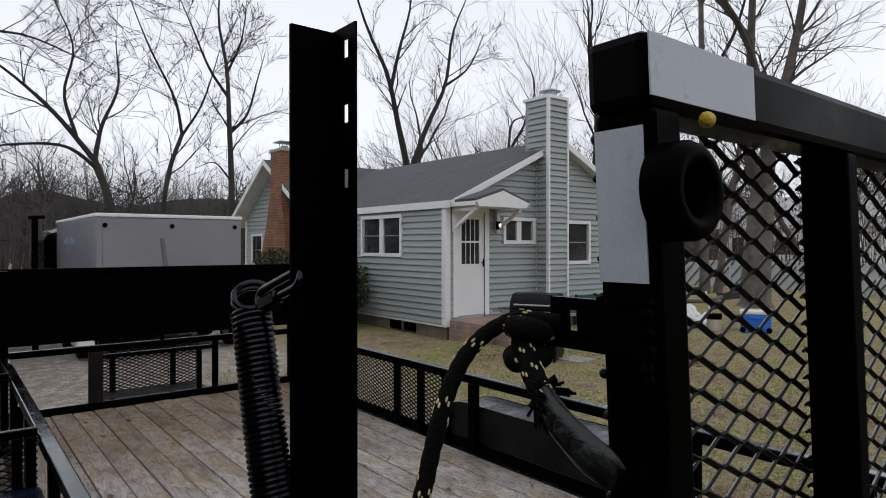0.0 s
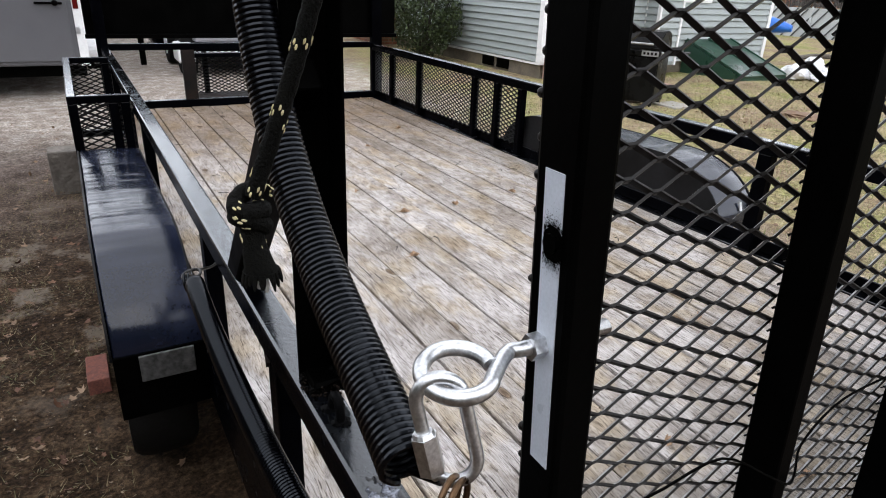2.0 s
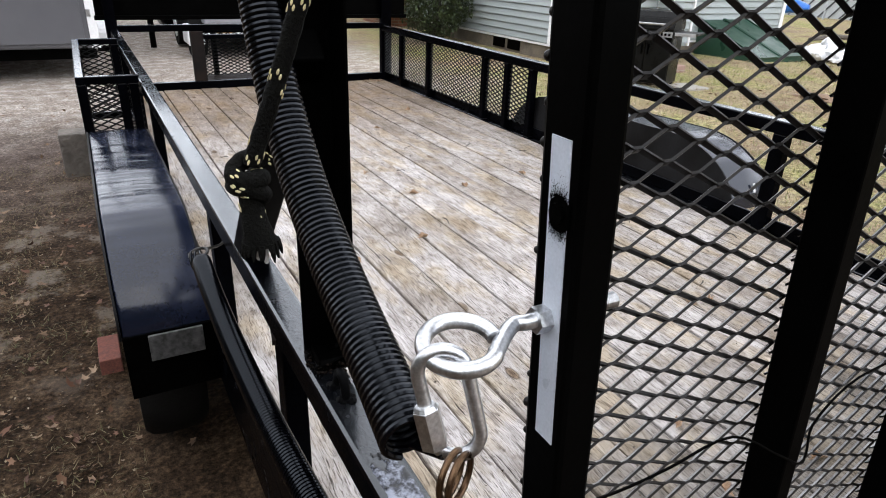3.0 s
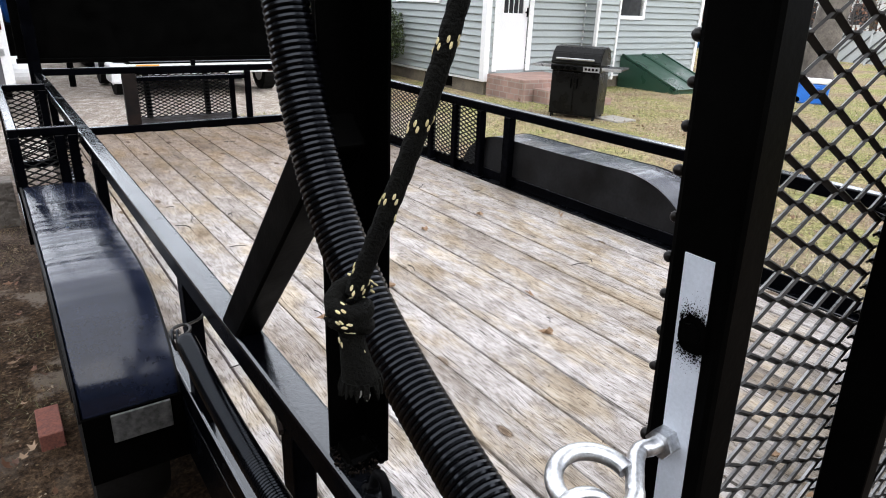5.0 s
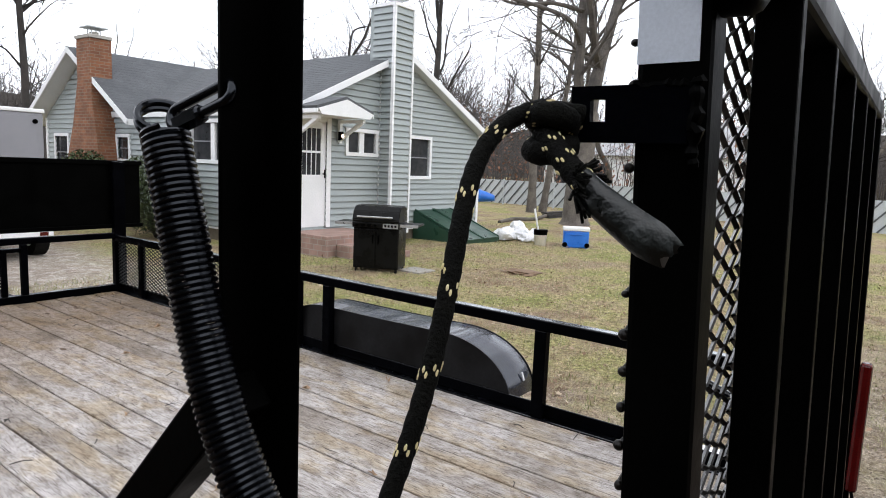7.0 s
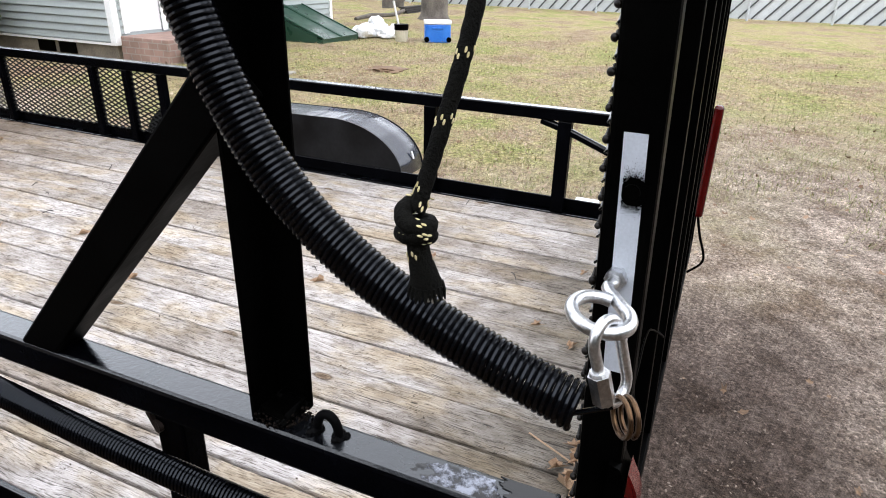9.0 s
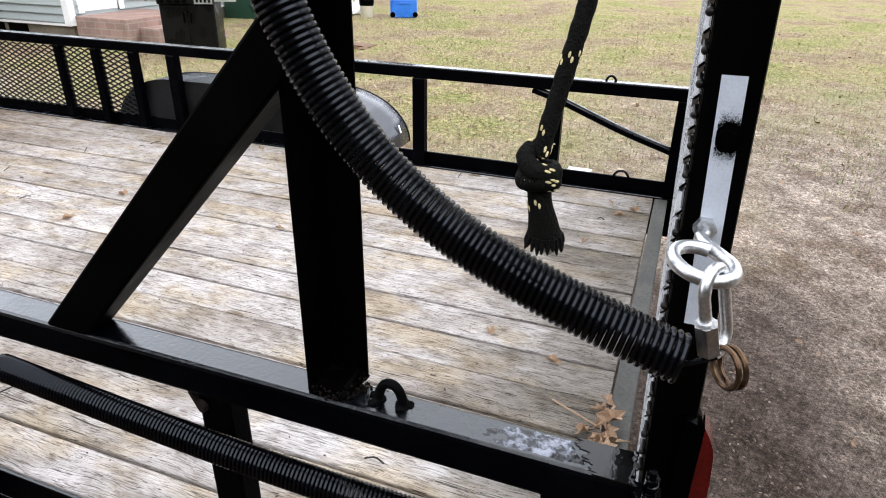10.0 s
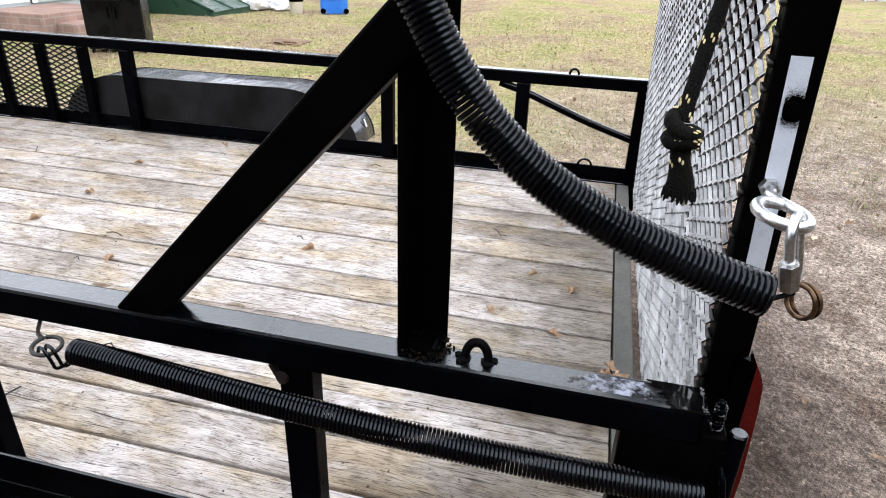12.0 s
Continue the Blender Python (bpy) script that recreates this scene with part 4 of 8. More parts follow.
box(bm, (0.002, 0.002, 0.985), (0.045, 0.034, 1.004), 0.003)
part("hinge_bracket", bm, BLACK_FLAT, trailer)
bm = bmesh.new()
rod(bm, (0.019, 0.015, 1.0), (0.019, 0.015, 1.046), 0.0042, 10)
rod(bm, (0.019, 0.015, 1.021), (0.019, 0.015, 1.026), 0.0085, 6)
coil(bm, [(0.019, 0.015, 1.027), (0.019, 0.015, 1.041)], 0.0062, 0.0014, 0.0042)
coil(bm, [(0.019, 0.015, 1.005), (0.019, 0.015, 1.020)], 0.0062, 0.0014, 0.0042)
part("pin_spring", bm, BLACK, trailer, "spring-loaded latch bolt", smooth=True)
bm = bmesh.new()
hr = random.Random(31)
tube(bm, [Vector((0.049 - 0.0028 * k, 0.0335 + 0.0012 * hr.gauss(0, 1), ZR - 0.001 + 0.0018 * hr.random())) for k in range(18)] + [Vector((0.001, 0.0335 - 0.0012 * k, ZR - 0.006 - 0.0022 * k)) for k in range(10)], [0.0018 + 0.0018 * hr.random() for k in range(28)], 7)
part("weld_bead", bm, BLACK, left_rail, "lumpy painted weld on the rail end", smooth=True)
bm = bmesh.new()
tube(bm, smooth_path([(0.0, 0.004, 0.965), (-0.008, -0.002, 0.945), (-0.006, -0.008, 0.91), (0.004, -0.006, 0.88)], 14), 0.004, 7)
part("latch_handle", bm, BLACK, trailer, smooth=True)
bm = bmesh.new()
beam(bm, (0.02, 0.60, 0.985), (0.02, 0.585, 0.955), 0.03, 0.006)
rod(bm, (0.004, 0.585, 0.965), (0.04, 0.575, 0.965), 0.01, 10)
part("post_tab", bm, RUSTY, trailer)

# right rear corner: diagonal rod, loops
bm = bmesh.new()
tube(bm, smooth_path([(XR + 0.025, 0.62, 0.985), (XR + 0.02, 0.5, 0.95), (XR + 0.02, 0.25, 0.855), (XR + 0.025, 0.035, 0.785)], 14), 0.016, 10)
part("diagonal_rod", bm, BLACK, trailer, smooth=True)
for y, z, r in ((0.318, ZR + 0.004, 0.018), (0.23, 0.655, 0.030)):
    bm = bmesh.new()
    tube(bm, [(XR + 0.03, y - r * math.cos(a), z + r * 1.1 * math.sin(a)) for a in [math.pi * k / 10 for k in range(11)]], 0.005, 6)
    part("tie_loop", bm, BLACK, trailer, "small welded tie-down loop", smooth=True)
bm = bmesh.new()
box(bm, (XR + 0.05, 0.36, 0.60), (XR + 0.12, 0.46, 0.65), 0.004)
part("side_marker", bm, WHITE, trailer, "pale side marker housing")
bm = bmesh.new()
box(bm, (0.055, 4.42, 0.60), (0.10, 4.47, 0.78), 0.003)
part("stake_pocket", bm, BLACK, trailer)

# ---- ramp gate ----
gate = thing("ramp_gate", "upright black steel ramp gate with expanded mesh", "gate", at=(1.04, 0.02, 0.55))
GX0, GX1, GB, GT = 0.085, 1.985, 0.56, 1.915


def gate_bar(name, a, b, material=BLACK_FLAT, bevel=0.003, label=""):
    bm = bmesh.new()
    box(bm, a, b, bevel)
    return part(name, bm, material, gate, label)


stile = gate_bar("stile", (GX0, -0.001, GB), (GX0 + 0.036, 0.047, GT - 0.05), bevel=0.005)
gate_bar("stile", (GX1 - 0.036, -0.001, GB), (GX1, 0.047, GT - 0.05), bevel=0.005)
gate_bar("top_beam", (GX0 - 0.006, -0.002, GT - 0.052), (GX1 + 0.006, 0.049, GT), GATE_M, 0.008)
gate_bar("bottom_beam", (GX0 + 0.036, -0.001, GB), (GX1 - 0.036, 0.044, GB + 0.05))
for k in range(5):
    x = 0.415 + 0.312 * k
    gate_bar("upright", (x, -0.001, GB + 0.05), (x + 0.026, 0.044, GT - 0.052), bevel=0.003)
bays = [GX0 + 0.026] + [0.428 + 0.312 * k for k in range(5)] + [GX1 - 0.02]
for x0, x1 in zip(bays, bays[1:]):
    bm = bmesh.new()
    honeycomb(bm, (x0, 0.0505, GB + 0.02), (1, 0, 0), (0, 0, 1), x1 - x0, 1.295, 0.070, 0.0284, 0.008, 0.0056, 0.0025, -0.80)
    bm.normal_update()
    # sky light painted on faces turned up and inward, shade on the rest
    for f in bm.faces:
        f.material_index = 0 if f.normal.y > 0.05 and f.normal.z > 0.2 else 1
    sheet = part("mesh_sheet", bm, MESH_M, gate, "expanded steel mesh, bare and skylit on up-turned inner faces")
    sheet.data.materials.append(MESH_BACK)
bm = bmesh.new()
rs = random.Random(5)
z = GB + 0.04
while z < GT - 0.06:
    p = Vector((GX0 + 0.019, 0.0500, z))
    q = p - Vector((0.0105 + 0.003 * rs.random(), rs.uniform(-0.001, 0.001), 0.004 * rs.random()))
    tube(bm, [p + Vector((0.004, 0, 0.003)), p, q], [0.0022, 0.0024, 0.0028], 7)
    bmesh.ops.create_icosphere(bm, subdivisions=2, radius=0.0030 + 0.0014 * rs.random(), matrix=Matrix.Translation(q) @ Matrix.Diagonal((1.1, 1, 0.8 + 0.4 * rs.random(), 1)))
    z += 0.0284 * rs.choice((1, 1, 1, 2))
stubs = part("mesh_stub", bm, MESH_BACK, gate, "cut mesh ends welded to the stile", smooth=True)
stubs["kind"] = "stuff"
bm = bmesh.new()
prism(bm, [(0.0125, 1.431), (0.0085, 1.184), (0.0295, 1.184), (0.0335, 1.431)], "x", GX0 - 0.0012, GX0 - 0.0002)
part("tape_strip", bm, TAPE, gate, "silver reflective tape with black overspray")
bm = bmesh.new()
rim = []
for k in range(40):
    a = 2 * math.pi * k / 40
    r = 0.0135 + 0.0028 * noise.noise((2.2 * math.cos(a), 2.2 * math.sin(a), 3)) + 0.0016 * noise.noise((7 * math.cos(a), 7 * math.sin(a), 8))
    rim.append(bm.verts.new((GX0 - 0.0019, 0.0195 + max(-0.0105, min(0.0105, 0.9 * r * math.cos(a))), 1.378 + r * math.sin(a))))
bm.faces.new(rim)
for k in range(1500):
    a, r = rs.random() * 6.28, 0.012 + abs(rs.gauss(0, 0.0065))
    y, z = r * math.cos(a) * 0.8, r * math.sin(a)
    if abs(y) < 0.0104 and r < 0.036:
        bmesh.ops.create_circle(bm, cap_ends=True, segments=5, radius=0.0002 + 0.0006 * rs.random() * max(0.15, 1 - (r - 0.012) / 0.016), matrix=Matrix.Translation((GX0 - 0.0020, 0.0195 + y, 1.378 + z)) @ pose(0, 0, 0, 0, -90, 0))
part("overspray", bm, BLACK_FLAT, gate, "black paint overspray round a bolt hole")
bm = bmesh.new()
rod(bm, (GX0 - 0.004, 0.021, 1.378), (GX0 + 0.01, 0.021, 1.378), 0.0075, 12)
part("bolt_head", bm, BLACK_FLAT, gate)
bm = bmesh.new()
box(bm, (GX0 - 0.0014, 0.006, 1.746), (GX0 - 0.0002, 0.0455, 1.852))
part("tape_strip", bm, TAPE, gate, "silver reflective tape")
bm = bmesh.new()
box(bm, (GX0 - 0.004, -0.0034, GT - 0.045), (GX0 + 0.138, -0.0022, GT - 0.003))
part("tape_strip", bm, TAPE, gate, "silver reflective tape")
# short pipe on the rear face
bm = bmesh.new()
prof = [(0.0165, 0.0), (0.0165, -0.018), (0.0185, -0.0225), (0.022, -0.0245), (0.027, -0.0245), (0.031, -0.0215), (0.033, -0.017), (0.033, 0.0)]
rings = [[bm.verts.new((GX0 + 0.013 + r * math.cos(a), -0.002 + d, 1.807 + r * math.sin(a))) for r, d in prof] for a in [2 * math.pi * k / 32 for k in range(32)]]
for k in range(32):
    for j in range(len(prof)):
        bm.faces.new((rings[k][j], rings[k][(j + 1) % len(prof)], rings[(k + 1) % 32][(j + 1) % len(prof)], rings[(k + 1) % 32][j]))
bmesh.ops.recalc_face_normals(bm, faces=bm.faces)
part("pipe_socket", bm, BLACK_FLAT, gate, "short length of thick steel pipe", smooth=True)
bm = bmesh.new()
bmesh.ops.create_icosphere(bm, subdivisions=2, radius=0.006, matrix=Matrix.Translation((GX0 + 0.056, -0.008, 1.860)))
part("yellow_plug", bm, plain("yellow_plug_plastic", (0.6, 0.4, 0.03), (0.7, 0.48, 0.05), 0.5), gate, "small yellow plug")
# arm that holds the rope
bm = bmesh.new()
box(bm, (GX0 - 0.005, 0.006, 1.695), (GX0 + 0.001, 0.065, 1.733))
box(bm, (GX0 - 0.005, 0.065, 1.695), (GX0 + 0.001, 0.090, 1.709))
box(bm, (GX0 - 0.005, 0.065, 1.724), (GX0 + 0.001, 0.090, 1.733))
box(bm, (GX0 - 0.005, 0.076, 1.709), (GX0 + 0.001, 0.090, 1.724))
bmesh.ops.remove_doubles(bm, verts=bm.verts, dist=1e-5)
part("rope_arm", bm, BLACK, gate, "flat steel tab with a hole")
bm = bmesh.new()
tube(bm, [Vector((GX0 - 0.004 - 0.002 * rs.random(), 0.004 + 0.003 * rs.random(), 1.68 + 0.0028 * k)) for k in range(21)] , [0.0028 + 0.0022 * rs.random() for k in range(21)], 7)
part("weld_bead", bm, BLACK_FLAT, gate, "lumpy painted weld", smooth=True)
bm = bmesh.new()
tube(bm, [Vector((GX0 - 0.003, 0.006 + 0.0025 * k, 1.731 + 0.003 * rs.random())) for k in range(17)], [0.002 + 0.0018 * rs.random() for k in range(17)], 7)
part("weld_bead", bm, BLACK_FLAT, gate, "lumpy painted weld", smooth=True)
# the whole gate leans a little towards the deck
LEAN = 0.033
for ob in gate.children:
    for v in ob.data.vertices:
        v.co.y += LEAN * (v.co.z - 1.85) + 0.0045
        v.co.x -= 0.022 * (v.co.z - 1.43)
# tail lamps
bm = bmesh.new()
prism(bm, [(-0.010, 1.076), (-0.022, 1.071), (-0.031, 1.060), (-0.041, 1.042), (-0.046, 1.026), (-0.049, 0.99), (-0.054, 0.88), (-0.053, 0.80), (-0.046, 0.785), (-0.010, 0.785)], "x", 0.086, 0.122)
bmesh.ops.bisect_plane(bm, geom=list(bm.verts) + list(bm.edges) + list(bm.faces), plane_co=(0, -0.031, 0), plane_no=(0, 1, 0), clear_outer=True)
bmesh.ops.holes_fill(bm, edges=list(bm.edges))
bmesh.ops.bevel(bm, geom=[e for e in bm.edges if e.verts[0].co.y < -0.032 or e.verts[1].co.y < -0.032], offset=0.003, segments=2, affect="EDGES")
lamp = part("tail_lamp", bm, RED_LENS, gate, "red plastic tail lamp", smooth=True)
bm = bmesh.new()
prism(bm, [(-0.010, 1.070), (-0.022, 1.066), (-0.030, 1.050), (-0.030, 0.782), (-0.010, 0.782)], "x", 0.0835, 0.1245)
part("lamp_housing", bm, BLACK_FLAT, lamp, "black lamp housing")
bm = bmesh.new()
box(bm, (GX1 - 0.05, -0.055, 0.715), (GX1 - 0.01, -0.022, 1.13), 0.010)
part("tail_lamp", bm, RED_LENS, gate, "red plastic tail lamp")
bm = bmesh.new()
tube(bm, smooth_path([(0.120, -0.028, 1.125), (0.18, -0.016, 1.104), (0.236, -0.014, 1.102), (0.325, -0.014, 1.106), (0.395, -0.028, 1.065), (0.435, -0.032, 1.040), (0.468, -0.020, 1.034), (0.49, -0.008, 1.06), (0.56, -0.004, 1.095), (0.68, -0.004, 1.10)], 40), 0.0015, 5)
part("lamp_wire", bm, BLACK_FLAT, gate, "thin loose lamp wire", smooth=True)
bm = bmesh.new()
tube(bm, smooth_path([(GX1 - 0.025, -0.04, 0.71), (GX1 - 0.025, -0.058, 0.64), (GX1 - 0.025, -0.088, 0.54), (GX1 - 0.025, -0.040, 0.478)], 20), 0.005, 6)
part("lamp_cable", bm, BLACK_FLAT, gate, smooth=True)

# ---- eye bolt, quick link, ring ----
BX = 0.0885
EYE = Vector((0.012, 0.012, 1.289))
eyebolt = thing("eye_bolt", "bright zinc eye bolt through the gate stile", "bolt", at=(BX, 0.012, 1.292))
bm = bmesh.new()
tilt = Vector((-0.06, -0.17, 0.98)).to_track_quat("Z", "Y").to_matrix().to_4x4()
spin = (tilt.inverted() @ Vector((1, 0, 0)))
spin = math.atan2(spin.y, spin.x)
ring = []
for k in range(27):
    a = spin - radians(22) - radians(346) * k / 26
    ring.append(EYE + tilt @ Vector((0.0265 * math.cos(a), 0.0255 * math.sin(a), 0.0)))
line = [Vector((BX + 0.066, 0.012, 1.292)), Vector((BX - 0.012, 0.012, 1.292)), Vector((0.058, 0.015, 1.291))] + ring[1:]
tube(bm, smooth_path(line, 90), 0.0062, 12)
part("eye", bm, ZINC, eyebolt, smooth=True)
bm = bmesh.new()
bmesh.ops.create_cone(bm, cap_ends=True, segments=6, radius1=0.0108, radius2=0.0108, depth=0.012, matrix=Matrix.Translation((BX - 0.007, 0.012, 1.292)) @ pose(0, 0, 0, 0, 90, 0))
part("hex_nut", bm, ZINC, eyebolt, "bright hex nut")
bm = bmesh.new()
coil(bm, [(BX + 0.040, 0.012, 1.292), (BX + 0.067, 0.012, 1.292)], 0.0058, 0.001, 0.0018, 4, 12)
part("thread", bm, ZINC, eyebolt)

LINKT, LINKB = Vector((-0.010, 0.006, 1.294)), Vector((0.002, -0.014, 1.214))


def quick_link(name, top, bottom, side, width, wire, material, label, sleeve=True):
    t = thing(name, label, "quick link", at=tuple(bottom))
    ax = (bottom - top).normalized()
    sd = (side - ax * side.dot(ax)).normalized()
    h = (bottom - top).length
    r = width / 2
    pts = []
    for k in range(13):
        a = math.pi * k / 12
        pts.append(top + ax * (r - r * math.sin(a)) + sd * (-r * math.cos(a)))
    for k in range(13):
        a = math.pi * k / 12
        pts.append(bottom - ax * (r - r * math.sin(a)) + sd * (r * math.cos(a)))
    dense = []
    for p, q in zip(pts, pts[1:] + pts[:1]):
        dense += [p, p.lerp(q, 0.5)]
    bm = bmesh.new()
    tube(bm, dense, wire, 10, closed=True)
    part("link_bar", bm, material, t, smooth=True)
    if sleeve:
        bm = bmesh.new()
        c0, c1 = top + ax * (h * 0.50) - sd * r, top + ax * (h * 0.86) - sd * r
        rod(bm, c0, c1, wire * 1.95, 6)
        rod(bm, c0 - ax * 0.003, c0, wire * 1.4, 12, wire * 1.7)
        part("sleeve_nut", bm, material, t, "hexagonal screw sleeve")
    return t


quick_link("quick_link", LINKT, LINKB, Vector((0.9, -0.45, 0)), 0.034, 0.0052, ZINC, "zinc quick link hanging from the eye bolt")

# ---- big spring ----
spring = thing("gate_spring", "big black coil spring sagging from post to gate", "spring", at=(0, 0.28, 1.3))
LINE = bezier([(-0.0152, 0.4667, 1.707), (-0.0178, 0.3956, 1.5285), (-0.0229, 0.3875, 1.3486), (-0.0061, 0.2341, 1.2664), (-0.0253, 0.016, 1.2154)], 120)[2:]
bm = bmesh.new()
coil(bm, LINE, 0.0201, 0.0030, 0.0061, 8, 20)
part("coil", bm, SPRING_M, spring, smooth=True)
bm = bmesh.new()
c = Vector((-0.001, 0.494, 1.7085))
away = Vector((0.46, 0.89, 0.0))
across, lean_v = Vector((0.89, -0.46, 0.0)), (away * -0.70 - Vector((0, 0, 0.71)))
for off in (0.0, 0.0066):
    tube(bm, [c + Vector((0, 0, off - 0.003)) + across * (0.0215 * math.cos(a)) + lean_v * (0.0205 * math.sin(a)) for a in [2 * math.pi * k / 32 for k in range(32)]], 0.0034, 8, closed=True)
low = c + lean_v * 0.0195
tube(bm, smooth_path([low + across * 0.004, low + across * 0.008 - Vector((0, 0, 0.006)), Vector(LINE[0]) + across * 0.012, Vector(LINE[0]) + across * 0.019 - Vector((0, 0, 0.004))], 14), 0.0032, 8)
part("end_hook", bm, SPRING_M, spring, "double hook loop", smooth=True)
bm = bmesh.new()
c = Vector((-0.008, -0.018, 1.212))
for off in (-0.004, 0.003):
    tube(bm, [c + Vector((0.83 * 0.0175 * math.cos(a) + 0.55 * off, 0.55 * 0.0175 * math.cos(a) - 0.83 * off - 0.006, 0.0175 * math.sin(a) - 0.006)) for a in [2 * math.pi * k / 24 for k in range(24)]], 0.0025, 8, closed=True)
part("end_ring", bm, RUST, spring, "rusty brown end ring", smooth=True)
bm = bmesh.new()
tube(bm, [c + Vector((-0.004, 0.006, 0.004)), Vector(LINE[-1]) + Vector((0.004, 0.006, -0.012))], 0.0026, 8)
part("ring_shank", bm, SPRING_M, spring, smooth=True)
quick_link("post_link", Vector((0.017, 0.403, 1.737)), Vector((0.000, 0.478, 1.708)), Vector((0.35, 0.1, 1)), 0.020, 0.0050, SPRING_M, "black-painted quick link through the post slot")

# ---- lower spring under the left rail ----
lower = thing("lower_spring", "long thin black coil spring along the rail", "spring", at=(-0.03, 0.45, 0.93))
LOW = bezier([(-0.0549, 0.8856, 0.9951), (-0.0657, 0.6252, 0.992), (-0.0547, 0.3489, 0.9473), (-0.0152, 0.0215, 0.929)], 80)[2:]
bm = bmesh.new()
coil(bm, LOW, 0.0162, 0.0025, 0.0053, 6, 16)
part("coil", bm, SPRING_M, lower, smooth=True)
bm = bmesh.new()
c = Vector((-0.0537, 0.9124, 0.9926))
eye = [c + Vector((0.019 * math.cos(a) * 0.9, 0.021 * math.sin(a), 0.004 * math.cos(a))) for a in [radians(50 + 14.5 * k) for k in range(25)]]
tube(bm, smooth_path([(0.018, 0.992, 0.984), (0.0, 0.985, 0.972), (-0.020, 0.962, 0.979), (-0.034, 0.940, 0.988)] + eye, 60), 0.0031, 8)
part("rail_eye", bm, EYE_M, trailer, "bent wire eye under the rail", smooth=True)
bm = bmesh.new()
for off in (-0.0045, 0.0045):
    d = Vector((off * 0.8, -off * 0.6, 0))
    tube(bm, smooth_path([c + Vector((-0.004, 0.006, -0.006)) + d, c + Vector((-0.009, -0.004, 0.006)) + d, c + Vector((-0.013, -0.016, 0.005)) + d, c + Vector((-0.014, -0.024, -0.010)) + d, c + Vector((-0.010, -0.026, -0.024)) + d, Vector(LOW[0]) + Vector((0.0, 0.002, -0.015)) + d], 24), 0.0026, 7)
part("end_hook", bm, SPRING_M, lower, "double wire hook", smooth=True)

# ---- rope ----
rope = thing("pull_rope", "black rope with yellow flecks, knotted at both ends", "rope", at=(0.07, 0.08, 1.70))
MAIN = smooth_path([(0.072, 0.080, 1.714), (0.052, 0.1015, 1.717)], 8)[:-1] + bezier([(0.052, 0.1015, 1.717), (-0.0153, 0.1552, 1.6937), (-0.0318, 0.0774, 1.6008), (-0.0559, 0.1234, 1.5046), (-0.095, 0.1365, 1.398)], 86)


def rope_run(name, pts, r, label=""):
    bm = bmesh.new()
    k = len(pts)
    tube(bm, pts, [r * (1 + 0.05 * math.sin(i * 2.1)) for i in range(k)], 12)
    return part(name, bm, ROPE_M, rope, label, smooth=True)


def flecks(pts, r, every, phase=0.0):
    """Pairs of yellow tracer stitches that wind round the rope."""
    bm = bmesh.new()
    u = (Vector(pts[1]) - Vector(pts[0])).orthogonal().normalized()
    s, nxt = 0.0, phase
    for i in range(1, len(pts) - 1):
        t = (pts[i + 1] - pts[i - 1]).normalized()
        u = (u - t * u.dot(t)).normalized()
        v = t.cross(u)
        s += (pts[i] - pts[i - 1]).length
        if s > nxt:
            nxt += every
            for j in range(6):
                a = 2 * math.pi * j / 6 + s * 30
                n0 = u * math.cos(a) + v * math.sin(a)
                c = pts[i] + n0 * (r * 0.99) + t * (0.0026 * (j - 2.5))
                for e in (-1, 1):
                    w = n0.cross(t)
                    m = Matrix((t, w, n0)).transposed().to_4x4()
                    m.translation = c + w * e * 0.0012 + t * e * 0.0014
                    bmesh.ops.create_icosphere(bm, subdivisions=1, radius=1.0, matrix=m @ Matrix.Diagonal((0.0025, 0.0011, 0.0007, 1)))
    ob = part("yellow_tracer", bm, FLECK, rope, "yellow tracer stitches")
    ob["kind"] = "stuff"
    return ob


rope_run("rope_strand", MAIN, 0.0063)
flecks(MAIN, 0.0063, 0.052, 0.02)
K = Vector((-0.0985, 0.1355, 1.3925))
knot = []
for k in range(52):
    a = 0.25 * k
    sway = 0.0045 * math.sin(a + 0.6) * math.cos(a / 4)
    knot.append(K + Vector((0.0095 * math.cos(a), 0.0095 * math.sin(a), 0.006 - 0.022 * k / 51 + sway)))
rope_run("lower_knot", knot, 0.0068)
flecks(knot, 0.0066, 0.034)
TAIL = smooth_path([(-0.0985, 0.1355, 1.386), (-0.098, 0.133, 1.366), (-0.097, 0.130, 1.352), (-0.095, 0.128, 1.338)], 20)
bm = bmesh.new()
tube(bm, TAIL, [0.0084 + 0.0045 * max(0, (k - 5) / 14) ** 1.3 for k in range(20)], 14)
part("frayed_end", bm, ROPE_M, rope, "frayed rope end", smooth=True)
flecks(TAIL, 0.0086, 0.2, 0.024)
bm = bmesh.new()
for k in range(22):
    a = 6.28 * k / 22 + 0.2 * rs.random()
    p = Vector((-0.095 + 0.012 * math.cos(a), 0.128 + 0.011 * math.sin(a), 1.342))
    q = p + Vector((0.003 * math.cos(a), 0.003 * math.sin(a), -0.006 - 0.008 * rs.random()))
    tube(bm, [p, p.lerp(q, 0.6), q], [0.0022, 0.0018, 0.0006], 6)
part("fray", bm, ROPE_M, rope, smooth=True)["kind"] = "stuff"
bm = bmesh.new()
for x, y, d in ((-0.099, 0.126, 0.009), (-0.093, 0.131, 0.006), (-0.094, 0.124, 0.012)):
    p = Vector((x, y, 1.337))
    q = p + Vector((0.001, -0.001, -d))
    tube(bm, [p, p.lerp(q, 0.7), q], [0.0030, 0.0027, 0.0012], 8)
part("rope_core", bm, CURTAIN, rope, "pale frayed rope core", smooth=True)
